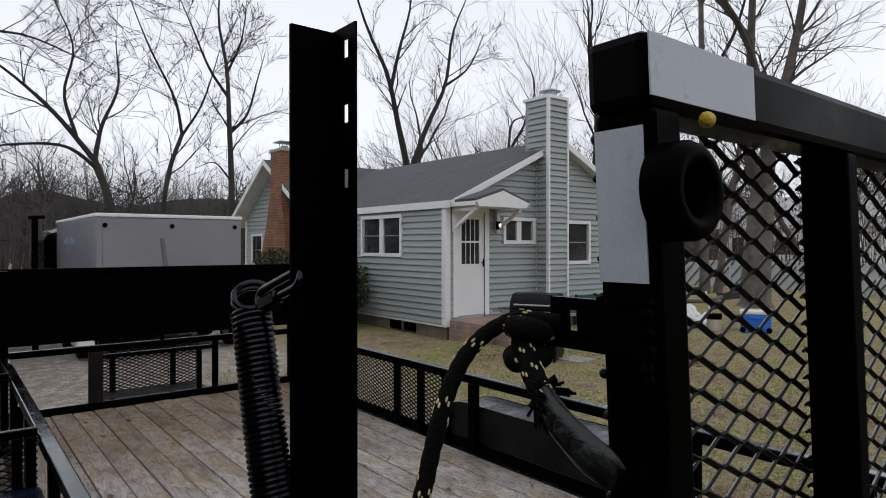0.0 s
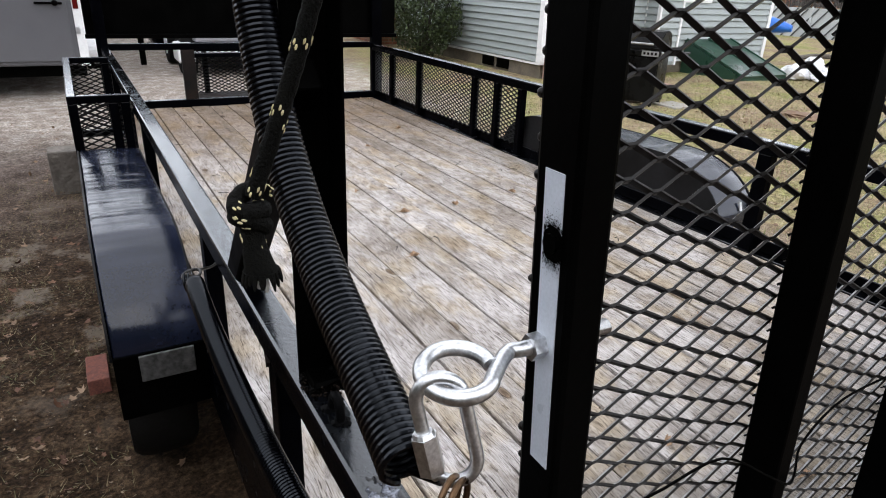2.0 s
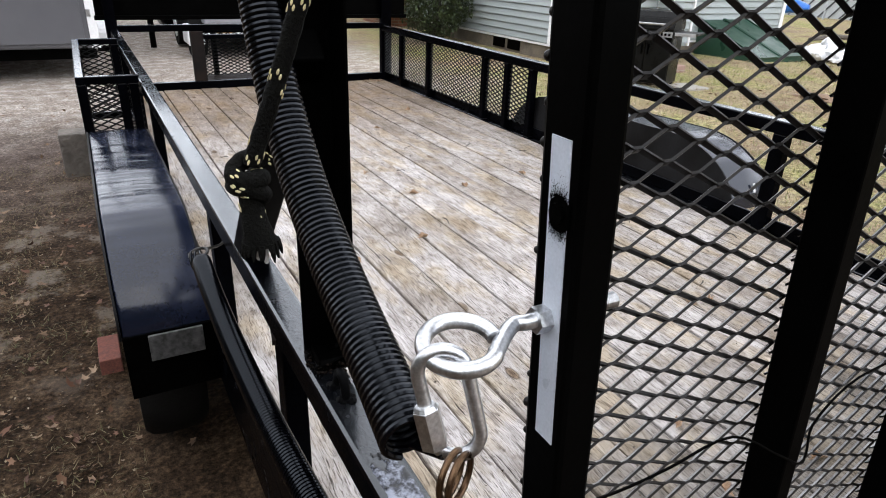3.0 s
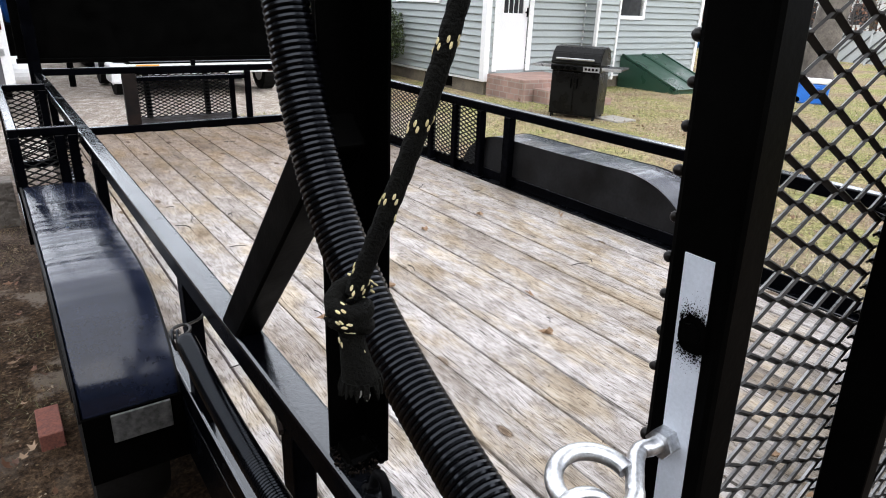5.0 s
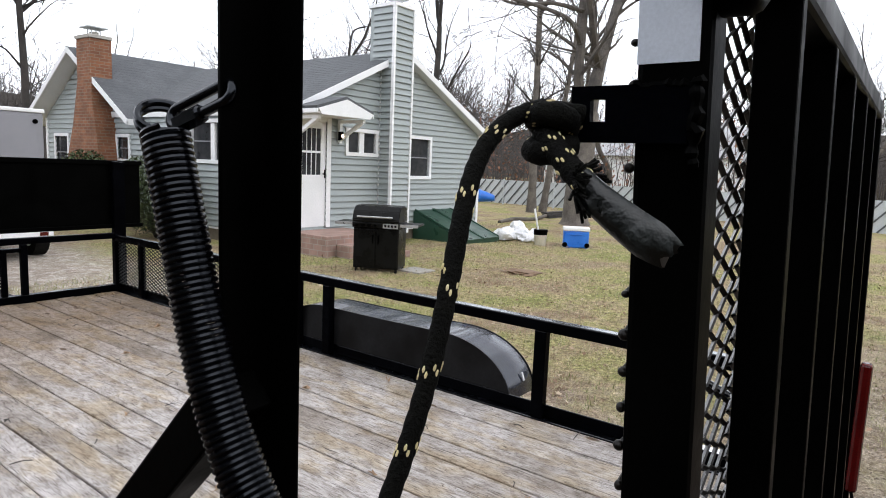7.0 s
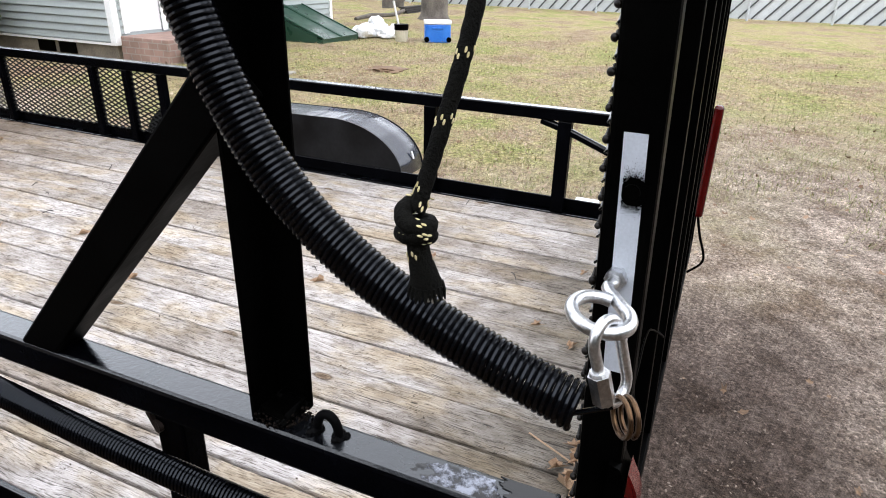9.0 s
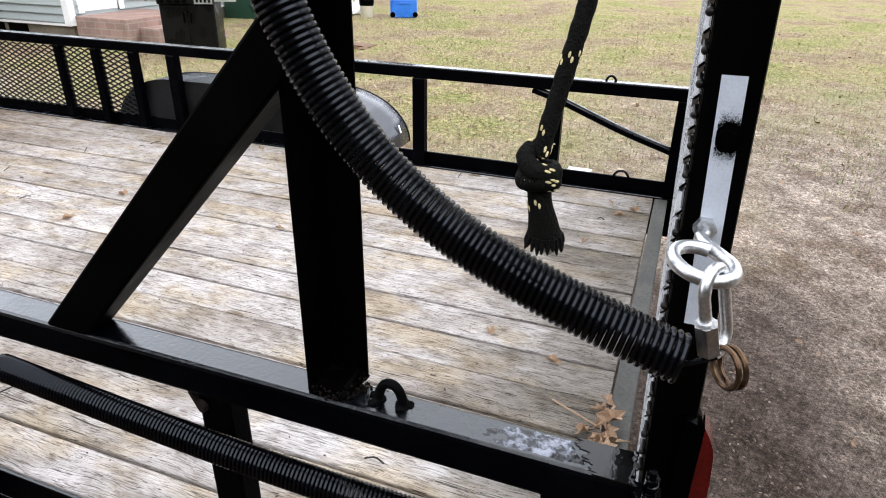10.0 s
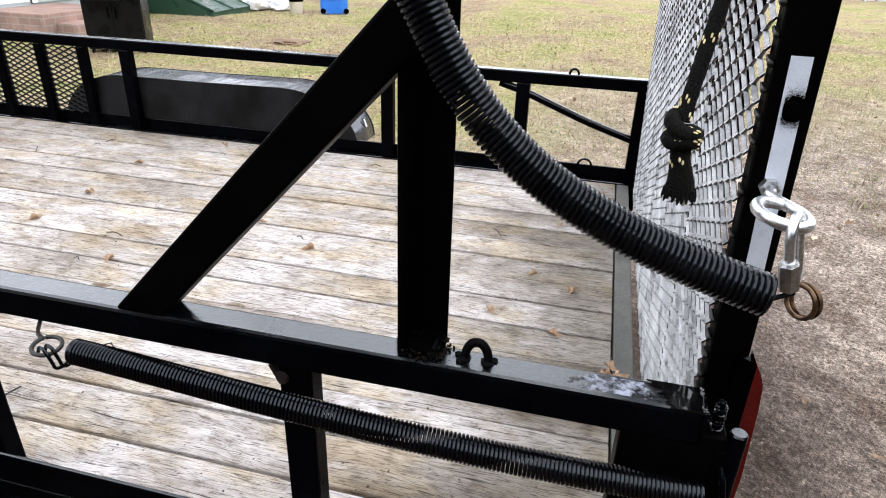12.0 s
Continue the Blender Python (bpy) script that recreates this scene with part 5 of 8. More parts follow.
# upper knot on the tab and the taped end
K2 = Vector((0.052, 0.093, 1.703))
kn = [K2 + Vector((0.010 * math.cos(a), 0.012 * math.sin(a), 0.013 * math.sin(a * 0.5) - 0.004)) for a in [0.3 * k for k in range(42)]]
rope_run("upper_knot", kn, 0.0083)
flecks(kn, 0.0077, 0.03)
END = smooth_path([(0.050, 0.098, 1.700), (0.042, 0.085, 1.690), (0.034, 0.067, 1.675), (0.030, 0.052, 1.664)], 24)
rope_run("short_end", END, 0.0083)
flecks(END, 0.0085, 0.02, 0.012)
CUFF = smooth_path([(0.032, 0.060, 1.670), (0.030, 0.045, 1.657), (0.031, 0.022, 1.641), (0.035, 0.002, 1.628)], 26)
bm = bmesh.new()
rings = []
ax = (CUFF[-1] - CUFF[0]).normalized()
wide = ax.cross(Vector((1, 0, 0))).normalized()
thin = ax.cross(wide).normalized()
for k, c in enumerate(CUFF):
    f = k / 25
    close = 1 - 0.6 * max(0, (f - 0.78) / 0.22) ** 1.5
    a1, a2 = (0.0085 + 0.0050 * f) * (0.5 + 0.5 * close), (0.0085 + 0.0015 * f) * close
    ring = []
    for q in range(22):
        a = 2 * math.pi * q / 22
        fold = 1 + 0.07 * math.sin(3 * a + 2 * f) + 0.025 * math.sin(7 * a + 3 * f)
        rag = 0.0025 * max(0, f - 0.8) * 5 * math.sin(5 * a + 1.3)
        ring.append(bm.verts.new(c + wide * (a1 * math.cos(a) * fold) + thin * (a2 * math.sin(a) * fold) + ax * rag))
    rings.append(ring)
for a, b in zip(rings, rings[1:]):
    for q in range(22):
        bm.faces.new((a[q], a[(q + 1) % 22], b[(q + 1) % 22], b[q]))
bm.faces.new(rings[0][::-1])
bm.faces.new(rings[-1])
bmesh.ops.recalc_face_normals(bm, faces=bm.faces)
part("duct_tape_cuff", bm, DUCT, rope, "grey-green duct tape wrap", smooth=True)
bm = bmesh.new()
for k in range(46):
    a = rs.random() * 6.28
    p = Vector((0.031, 0.056, 1.667)) + Vector((0.009 * math.cos(a), 0.004, 0.009 * math.sin(a)))
    q = p + Vector((0.008 * math.cos(a) + 0.006 * rs.random(), -0.012 * rs.random(), 0.008 * math.sin(a) - 0.008 * rs.random()))
    rod(bm, p, q, 0.0011, 5)
part("fray", bm, ROPE_M, rope)["kind"] = "stuff"

# ---- house ----
house = thing("house", "small grey-green vinyl-sided house with white trim", "house", at=(10.3, 12, 0))


def board(a, b, axis, face, sign, z0, dz, proud=0.034):
    """A lap board: along x (axis 'x', on the plane y = face) or along y. sign: the side to which it faces."""
    bm = bmesh.new()
    prof = [(face, z0 + 0.013), (face + sign * proud, z0 + 0.013), (face + sign * proud, z0 + 0.024), (face + sign * 0.003, z0 + dz), (face, z0 + dz)]
    if axis == "x":
        lo, hi = [bm.verts.new((a, u, v)) for u, v in prof], [bm.verts.new((b, u, v)) for u, v in prof]
    else:
        lo, hi = [bm.verts.new((u, a, v)) for u, v in prof], [bm.verts.new((u, b, v)) for u, v in prof]
    bm.faces.new(lo)
    bm.faces.new(hi[::-1])
    for i in range(5):
        bm.faces.new((lo[i], hi[i], hi[(i + 1) % 5], lo[(i + 1) % 5]))
    bmesh.ops.recalc_face_normals(bm, faces=bm.faces)
    return bm


def lap_wall(axis, face, sign, u0, u1, z0, z1, top=None, openings=(), course=0.123):
    """Siding courses with gaps at the openings (u0, u1, z0, z1), on a backing wall with the same openings."""
    top = top or (lambda u: z1)
    z = z0
    while z < z1 - 0.02:
        dz = min(course, z1 - z)
        us = [u for u in np.linspace(u0, u1, 121) if top(u) >= z + dz * 0.6]
        if len(us) < 2:
            break
        cuts = [(us[0], us[-1])]
        for o in openings:
            if o[2] < z + dz - 0.001 and o[3] > z + 0.001:
                cuts = [c for s in cuts for c in ((s[0], min(s[1], o[0])), (max(s[0], o[1]), s[1])) if c[1] - c[0] > 0.01]
        for a, b in cuts:
            part("siding_board", board(a, b, axis, face, sign, z, dz), SIDING, house)
        z += course
    # backing
    us = sorted({u0, u1, *[v for o in openings for v in o[:2]]})
    for a, b in zip(us, us[1:]):
        spans = [(z0 - 0.02, min(z1, max(top(a), top(b))))]
        for o in openings:
            if o[0] < (a + b) / 2 < o[1]:
                spans = [c for s in spans for c in ((s[0], min(s[1], o[2])), (max(s[0], o[3]), s[1])) if c[1] - c[0] > 0.001]
        for s in spans:
            back = face - sign * 0.14
            quad = [(a, s[0]), (b, s[0]), (b, min(s[1], top(b))), (a, min(s[1], top(a)))]
            bm = bmesh.new()
            prism(bm, quad, "y" if axis == "x" else "x", face - sign * 0.002, back)
            part("wall", bm, SIDING, house)


WX0, WX1, WY, RX, RZ, SL = 7.17, 13.38, 9.10, 10.20, 4.06, 0.47
EAVE = 0.07


def wing_top(x):
    return RZ - 0.10 - SL * abs(x - RX)


door_open, win_a, win_b = (7.43, 8.13, 0.41, 2.40), (8.695, 9.482, 1.865, 2.265), (10.593, 11.305, 1.415, 2.24)
lap_wall("x", WY, -1, WX0, WX1, 0.25, 4.0, wing_top, [door_open, win_a, win_b, (10.0, 10.28, 0.25, 0.3)])
side_wins = [(10.595, 12.06, 1.595, 2.335), (14.65, 15.16, 1.52, 2.02), (17.80, 18.50, 1.20, 2.03)]
GY, GZ, GS = 16.72, 4.15, 0.62


def main_top(y):
    return max(2.55 if y < 14.4 else 0, min(GZ - 0.12 - GS * abs(y - GY), 9))


lap_wall("y", WX0, -1, WY, 19.05, 0.25, 4.0, main_top, side_wins)
for a, b in (((WX1 - 0.14, WY + 0.16, 0.0), (WX1, 14.0, 2.6)), ((WX0 + 0.2, 19.0, 0.0), (15.0, 19.14, 2.6)), ((15.0, 14.2, 0.0), (15.14, 19.14, 2.6))):
    bm = bmesh.new()
    box(bm, a, b)
    part("wall", bm, SIDING, house)
bm = bmesh.new()
box(bm, (WX0 + 0.03, WY + 0.03, -0.1), (WX1 - 0.03, WY + 0.23, 0.25))
box(bm, (WX0 + 0.03, WY + 0.23, -0.1), (WX0 + 0.23, 19.0, 0.25))
part("foundation", bm, FOUND, house, "dark parged block foundation")
for y in (10.1, 10.62):
    bm = bmesh.new()
    box(bm, (WX0 + 0.0, y, 0.02), (WX0 + 0.028, y + 0.4, 0.2), 0.004)
    part("foundation_vent", bm, BLACK_FLAT, house, "dark foundation vent")
bm = bmesh.new()
box(bm, (11.0, WY - 0.02, 0.42), (11.6, WY + 0.02, 0.56))
part("window", bm, GLASS_DARK, house, "narrow basement window")


def trim(a, b, name="trim_board", material=WHITE, bevel=0.004):
    bm = bmesh.new()
    box(bm, a, b, bevel)
    return part(name, bm, material, house)


for x in (WX0 - 0.03, WX1 - 0.07):
    trim((x, WY - 0.046, 0.22), (x + 0.10, WY - 0.004, wing_top(x + 0.1)))
trim((WX0 - 0.048, WY - 0.044, 0.22), (WX0 - 0.004, WY + 0.08, 2.6))
trim((WX0 - 0.02, WY, 0.21), (WX0 - 0.004, 19.05, 0.25))
trim((WX0 + 0.1, WY - 0.02, 0.21), (WX1 - 0.1, WY - 0.004, 0.25))
trim((WX0 - 0.048, 18.97, 0.22), (WX0 - 0.004, 19.06, 2.5))


def window(axis, face, u0, u1, z0, z1, halves=2, vertical=True):
    """A white framed window that faces the minus side: frame, sashes, panes."""
    def bx(a, b, bevel=0.004):
        bm = bmesh.new()
        (ua, da, za), (ub, db, zb) = a, b
        if axis == "x":
            box(bm, (ua, face - da, za), (ub, face - db, zb), bevel)
        else:
            box(bm, (face - da, ua, za), (face - db, ub, zb), bevel)
        return bm
    t = 0.075
    w = part("window", bx((u0 - t, -0.05, z1), (u1 + t, 0.048, z1 + t)), WHITE, house, "white-framed window with dark panes")
    for a, b in (((u0 - t, -0.05, z0 - t), (u1 + t, 0.052, z0)), ((u0 - t, -0.05, z0), (u0, 0.048, z1)), ((u1, -0.05, z0), (u1 + t, 0.048, z1))):
        part("window_frame", bx(a, b), WHITE, w)
    if vertical:
        um = (u0 + u1) / 2
        part("mullion", bx((um - 0.07, -0.04, z0), (um + 0.07, 0.02, z1)), WHITE, w)
        cells = [(u0, um - 0.07), (um + 0.07, u1)]
    else:
        cells = [(u0, u1)]
    for a, b in cells:
        if halves == 2:
            zm = (z0 + z1) / 2
            part("meeting_rail", bx((a, -0.03, zm - 0.012), (b, 0.004, zm + 0.012)), GREY_SKIN, w)
            rows = [(z0, zm - 0.012), (zm + 0.012, z1)]
        else:
            rows = [(z0, z1)]
        for p, q in rows:
            part("pane", bx((a, -0.028, p), (b, -0.022, q), 0.0), GLASS_DARK, w)
    return w


window("x", WY, *win_a, halves=1)
window("x", WY, *win_b, vertical=False)
window("y", WX0, *side_wins[0])
window("y", WX0, *side_wins[1], vertical=False)
window("y", WX0, *side_wins[2], vertical=False)

# door
u0, u1, z0, z1 = door_open
trim((u0 - 0.11, WY - 0.035, z0 - 0.02), (u0, WY + 0.02, z1 + 0.10), "door_casing")
trim((u1, WY - 0.035, z0 - 0.02), (u1 + 0.11, WY + 0.02, z1 + 0.10), "door_casing")
trim((u0, WY - 0.035, z1), (u1, WY + 0.02, z1 + 0.10), "door_casing")
bm = bmesh.new()
gl = (u0 + 0.12, u1 - 0.12, 1.40, 2.27)
box(bm, (u0, WY + 0.0, z0), (gl[0], WY + 0.04, z1))
box(bm, (gl[1], WY + 0.0, z0), (u1, WY + 0.04, z1))
box(bm, (gl[0], WY + 0.0, z0), (gl[1], WY + 0.04, gl[2]))
box(bm, (gl[0], WY + 0.0, gl[3]), (gl[1], WY + 0.04, z1))
bmesh.ops.remove_doubles(bm, verts=bm.verts, dist=1e-5)
door = part("door", bm, WHITE, house, "white storm door with a two-part glass")
bm = bmesh.new()
box(bm, (gl[0], WY + 0.018, gl[2]), (gl[1], WY + 0.024, gl[3]))
part("door_glass", bm, GLASS_DARK, door)
bm = bmesh.new()
box(bm, (gl[0], WY - 0.004, 1.81), (gl[1], WY + 0.016, 1.85))
for k in range(1, 4):
    x = gl[0] + (gl[1] - gl[0]) * k / 4
    box(bm, (x - 0.006, WY + 0.006, gl[2]), (x + 0.006, WY + 0.016, gl[3]))
part("glazing_bar", bm, WHITE, door)
bm = bmesh.new()
rod(bm, (u1 - 0.06, WY - 0.05, 1.42), (u1 - 0.06, WY + 0.0, 1.42), 0.012, 10)
box(bm, (u1 - 0.075, WY - 0.06, 1.34), (u1 - 0.045, WY - 0.04, 1.50), 0.005)
part("door_handle", bm, BLACK_FLAT, door, "black door handle")

# roofs: courses of shingle on a deck
def roof_slope(p_eave, p_ridge, run, axis, a, b, name="roof"):
    """A slope from the eave line to the ridge line; axis: the way that the ridge runs, from a to b. Points are (u, z)."""
    (ue, ze), (ur, zr) = p_eave, p_ridge
    L = math.hypot(ur - ue, zr - ze)
    n = int(L / 0.14)
    nx, nz = -(zr - ze) / L * (1 if ur > ue else -1), abs(ur - ue) / L
    bm = bmesh.new()
    def pt(u, z, h):
        return (u, h, z) if axis == "y" else (h, u, z)
    quad = [(ue, ze), (ur, zr), (ur, zr - 0.13), (ue, ze - 0.13)]
    lo, hi = [bm.verts.new(pt(u, z, a)) for u, z in quad], [bm.verts.new(pt(u, z, b)) for u, z in quad]
    bm.faces.new(lo), bm.faces.new(hi[::-1])
    for i in range(4):
        bm.faces.new((lo[i], hi[i], hi[(i + 1) % 4], lo[(i + 1) % 4]))
    bmesh.ops.recalc_face_normals(bm, faces=bm.faces)
    r = part(name, bm, SOFFIT, house, "grey asphalt shingle roof with white edges")
    for k in range(n):
        f0, f1 = k / n, (k + 1.25) / n
        f1 = min(f1, 1.0)
        bm = bmesh.new()
        q = []
        for f, lift in ((f0, 0.006), (f1, 0.004), (f1, 0.001), (f0, 0.001)):
            u, z = ue + (ur - ue) * f, ze + (zr - ze) * f
            q.append((u + nx * lift, z + nz * lift))
        # ragged tabs along the course
        lo, hi = [bm.verts.new(pt(u, z, a - 0.02)) for u, z in q], [bm.verts.new(pt(u, z, b + 0.02)) for u, z in q]
        bm.faces.new(lo), bm.faces.new(hi[::-1])
        for i in range(4):
            bm.faces.new((lo[i], hi[i], hi[(i + 1) % 4], lo[(i + 1) % 4]))
        bmesh.ops.recalc_face_normals(bm, faces=bm.faces)
        part("shingle_course", bm, SHINGLE, r)
    return r


roof_slope((WX0 - EAVE, RZ - SL * (RX - WX0 + EAVE)), (RX, RZ), 0, "y", WY - 0.22, 16.4)
roof_slope((WX1 + EAVE, RZ - SL * (WX1 + EAVE - RX)), (RX, RZ), 0, "y", WY - 0.22, 16.4)
roof_slope((14.35 - 0.45, GZ - GS * (GY - 13.9)), (GY, GZ), 0, "x", WX0 - 0.42, 15.4)
roof_slope((19.05 + 0.45, GZ - GS * (19.5 - GY)), (GY, GZ), 0, "x", WX0 - 0.42, 15.4)
# fascia and rake boards
trim((WX0 - EAVE - 0.02, WY - 0.2, RZ - SL * (RX - WX0 + EAVE) - 0.14), (WX0 - EAVE + 0.005, 13.9, RZ - SL * (RX - WX0 + EAVE) - 0.005), "fascia")
for s, xe in ((-1, WX0 - EAVE), (1, WX1 + EAVE)):
    bm = bmesh.new()
    beam(bm, (xe, WY - 0.235, RZ - SL * abs(xe - RX) - 0.068), (RX, WY - 0.235, RZ - 0.068), 0.025, 0.125, 0.003)
    part("rake_board", bm, WHITE, house)
for ye in (13.9, 19.5):
    bm = bmesh.new()
    beam(bm, (WX0 - 0.435, ye, GZ - GS * abs(ye - GY) - 0.068), (WX0 - 0.435, GY, GZ - 0.068), 0.025, 0.125, 0.003)
    part("rake_board", bm, WHITE, house)
# sided flue box on the gable wall
CX0, CX1, CY = 9.60, 10.15, 8.73
z = 0.25
while z < 4.78:
    dz = min(0.123, 4.82 - z)
    part("siding_board", board(CX0, CX1, "x", CY, -1, z, dz), SIDING, house)
    part("siding_board", board(CY, WY if z < 3.8 else WY + 0.2, "y", CX0, -1, z, dz), SIDING, house)
    part("siding_board", board(CY, WY if z < 3.8 else WY + 0.2, "y", CX1, 1, z, dz), SIDING, house)
    z += 0.123
trim((CX0 + 0.003, CY + 0.003, 0.2), (CX1 - 0.003, WY + 0.3, 4.84), "flue_core", SIDING, 0)
for x in (CX0 - 0.042, CX1 - 0.008):
    trim((x, CY - 0.042, 0.2), (x + 0.05, CY + 0.03, 4.83), "corner_trim")
trim((CX0 - 0.018, WY - 0.05, 0.2), (CX0 - 0.003, WY - 0.02, 3.75), "corner_trim")
trim((CX1 + 0.003, WY - 0.05, 0.2), (CX1 + 0.018, WY - 0.02, 3.75), "corner_trim")
trim((CX0 - 0.04, CY - 0.04, 4.83), (CX1 + 0.04, WY + 0.34, 4.90), "flue_cap")
bm = bmesh.new()
rod(bm, (9.875, 8.95, 4.90), (9.875, 8.95, 5.02), 0.13, 16)
bmesh.ops.create_cone(bm, cap_ends=True, segments=16, radius1=0.24, radius2=0.03, depth=0.09, matrix=Matrix.Translation((9.875, 8.95, 5.07)))
part("flue_cowl", bm, FENCE_M, house, "grey metal flue cowl")

# brick chimney on the far gable
bm = bmesh.new()
outline = [(15.10, 0.0), (16.85, 0.0), (16.85, 1.3), (16.42, 2.3), (16.12, 3.3), (16.12, 4.25), (15.45, 4.25), (15.45, 3.0), (15.27, 2.2), (15.12, 1.3)]
prism(bm, outline, "x", 6.70, WX0 + 0.02)
chim = part("brick_chimney", bm, BRICKWORK, house, "tapered red brick chimney")
bm = bmesh.new()
box(bm, (6.67, 15.42, 4.25), (WX0 + 0.04, 16.15, 4.33), 0.01)
rod(bm, (6.94, 15.75, 4.33), (6.94, 15.75, 4.42), 0.1, 12)
part("chimney_crown", bm, CONCRETE, chim)
bm = bmesh.new()
box(bm, (6.70, 15.52, 4.50), (7.18, 15.98, 4.53), 0.01)
for x, y in ((6.84, 15.65), (7.04, 15.65), (6.84, 15.85), (7.04, 15.85)):
    rod(bm, (x, y, 4.33), (x, y, 4.50), 0.012, 6)
part("chimney_cap", bm, FENCE_M, chim, "flat metal rain cap")

# door hood with brackets
HX, HY = 7.88, 8.30
for s in (-1, 1):
    bm = bmesh.new()
    beam(bm, (HX + s * 0.70, (HY + WY) / 2, 2.585), (HX, (HY + WY) / 2, 2.80), WY - HY, 0.05, 0.0, up=(0, 0, 1))
    part("hood_roof", bm, SHINGLE, house, "small shingled door hood")
bm = bmesh.new()
prism(bm, [(HX - 0.68, 2.565), (HX - 0.60, 2.47), (HX + 0.60, 2.47), (HX + 0.68, 2.565), (HX, 2.775)], "y", HY - 0.02, HY + 0.01)
part("hood_front", bm, WHITE, house, "white triangular hood front")
trim((HX - 0.66, HY + 0.012, 2.485), (HX + 0.66, WY - 0.05, 2.515), "hood_ceiling")
for s in (-1, 1):
    trim((HX + s * 0.69 - 0.012, HY - 0.01, 2.488), (HX + s * 0.69 + 0.012, WY - 0.05, 2.565), "hood_fascia")
for x in (HX - 0.56, HX + 0.56):
    bm = bmesh.new()
    box(bm, (x - 0.035, WY - 0.09, 2.02), (x + 0.035, WY - 0.03, 2.46))
    box(bm, (x - 0.035, HY + 0.1, 2.40), (x + 0.035, WY - 0.09, 2.46))
    beam(bm, (x, WY - 0.07, 2.09), (x, HY + 0.15, 2.41), 0.06, 0.06)
    part("hood_bracket", bm, WHITE, house, "white wooden bracket")
bm = bmesh.new()
rod(bm, (8.42, WY - 0.10, 2.08), (8.42, WY - 0.10, 2.24), 0.05, 10)
lamp = part("porch_lamp", bm, BLACK_FLAT, house, "small porch lantern")
bm = bmesh.new()
bmesh.ops.create_icosphere(bm, subdivisions=2, radius=0.035, matrix=Matrix.Translation((8.42, WY - 0.165, 2.16)))
part("bulb", bm, LAMP_GLOW, lamp, "lit bulb")

# steps
steps = thing("brick_steps", "worn pinkish brick steps below the white door", "steps", at=(7.9, 8.4, 0))
for a, b in (((7.22, 8.05, -0.06), (8.62, 9.08, 0.36)), ((7.45, 7.70, -0.06), (8.62, 8.05, 0.22)), ((7.75, 7.38, -0.06), (8.7, 7.70, 0.08))):
    bm = bmesh.new()
    box(bm, a, b, 0.012)
    part("step", bm, STEP_BRICK, steps)

# cellar hatch
hatch = thing("cellar_hatch", "dark green sloping steel cellar hatch", "hatch", at=(11.5, 8.3, 0))
bm = bmesh.new()
prism(bm, [(9.07, -0.05), (7.62, -0.05), (7.62, 0.07), (9.07, 0.62)], "x", 10.81, 12.20)
part("hatch_frame", bm, GREEN_DOOR, hatch)
for x0, x1 in ((10.83, 11.495), (11.515, 12.18)):
    bm = bmesh.new()
    beam(bm, ((x0 + x1) / 2, 9.06, 0.635), ((x0 + x1) / 2, 7.60, 0.085), x1 - x0, 0.025, 0.006)
    leaf = part("hatch_leaf", bm, GREEN_DOOR, hatch)
    for f in (0.02, 0.98):
        bm = bmesh.new()
        x = x0 + (x1 - x0) * f
        beam(bm, (x, 9.05, 0.655), (x, 7.61, 0.105), 0.03, 0.03, 0.005)
        part("hatch_rib", bm, GREEN_DOOR, leaf)

# ---- things in the yard ----
grill = thing("gas_grill", "black gas grill with a hooded lid on a closed cart", "grill", at=(7.0, 6.6, 0))
GM = pose(7.0, 6.6, -0.02, 0, 0, -64)
GRILL_STEEL = plain("dull_stainless", (0.34, 0.34, 0.35), (0.46, 0.46, 0.47), 0.42, metal=0.6, scale=8)


def grill_part(name, boxes, material, label="", bevel=0.008, parent=None):
    bm = bmesh.new()
    for a, b in boxes:
        box(bm, a, b, bevel, m=GM)
    return part(name, bm, material, parent or grill, label)


cart = grill_part("cart", [((-0.36, -0.22, 0.07), (0.36, 0.24, 0.70))], GRILL)
for x0, x1 in ((-0.35, -0.005), (0.005, 0.35)):
    leaf = grill_part("cart_door", [((x0, -0.236, 0.10), (x1, -0.222, 0.68))], GRILL, "", 0.004, cart)
    hx = x1 - 0.04 if x0 < 0 else x0 + 0.04
    grill_part("door_handle", [((hx - 0.008, -0.262, 0.46), (hx + 0.008, -0.238, 0.60))], BLACK_FLAT, "", 0.004, leaf)
for x in (-0.32, 0.32):
    for y in (-0.18, 0.2):
        bm = bmesh.new()
        rod(bm, GM @ Vector((x - 0.012, y, 0.045)), GM @ Vector((x + 0.012, y, 0.045)), 0.04, 12)
        part("caster", bm, TYRE, grill)
grill_part("firebox", [((-0.37, -0.24, 0.705), (0.37, 0.25, 0.78))], GRILL)
prof = [(-0.27, 0.79), (-0.275, 0.83), (-0.22, 0.955), (-0.13, 1.03), (0.10, 1.045), (0.20, 1.00), (0.26, 0.87), (0.26, 0.79)]
bm = bmesh.new()
lo, hi = [bm.verts.new(GM @ Vector((-0.37, u, v))) for u, v in prof], [bm.verts.new(GM @ Vector((0.37, u, v))) for u, v in prof]
bm.faces.new(lo), bm.faces.new(hi[::-1])
for i in range(len(prof)):
    bm.faces.new((lo[i], hi[i], hi[(i + 1) % len(prof)], lo[(i + 1) % len(prof)]))
bmesh.ops.recalc_face_normals(bm, faces=bm.faces)
bmesh.ops.bevel(bm, geom=list(bm.edges), offset=0.012, segments=2, affect="EDGES")
lid = part("lid", bm, GRILL, grill, "rounded black enamel lid")
bm = bmesh.new()
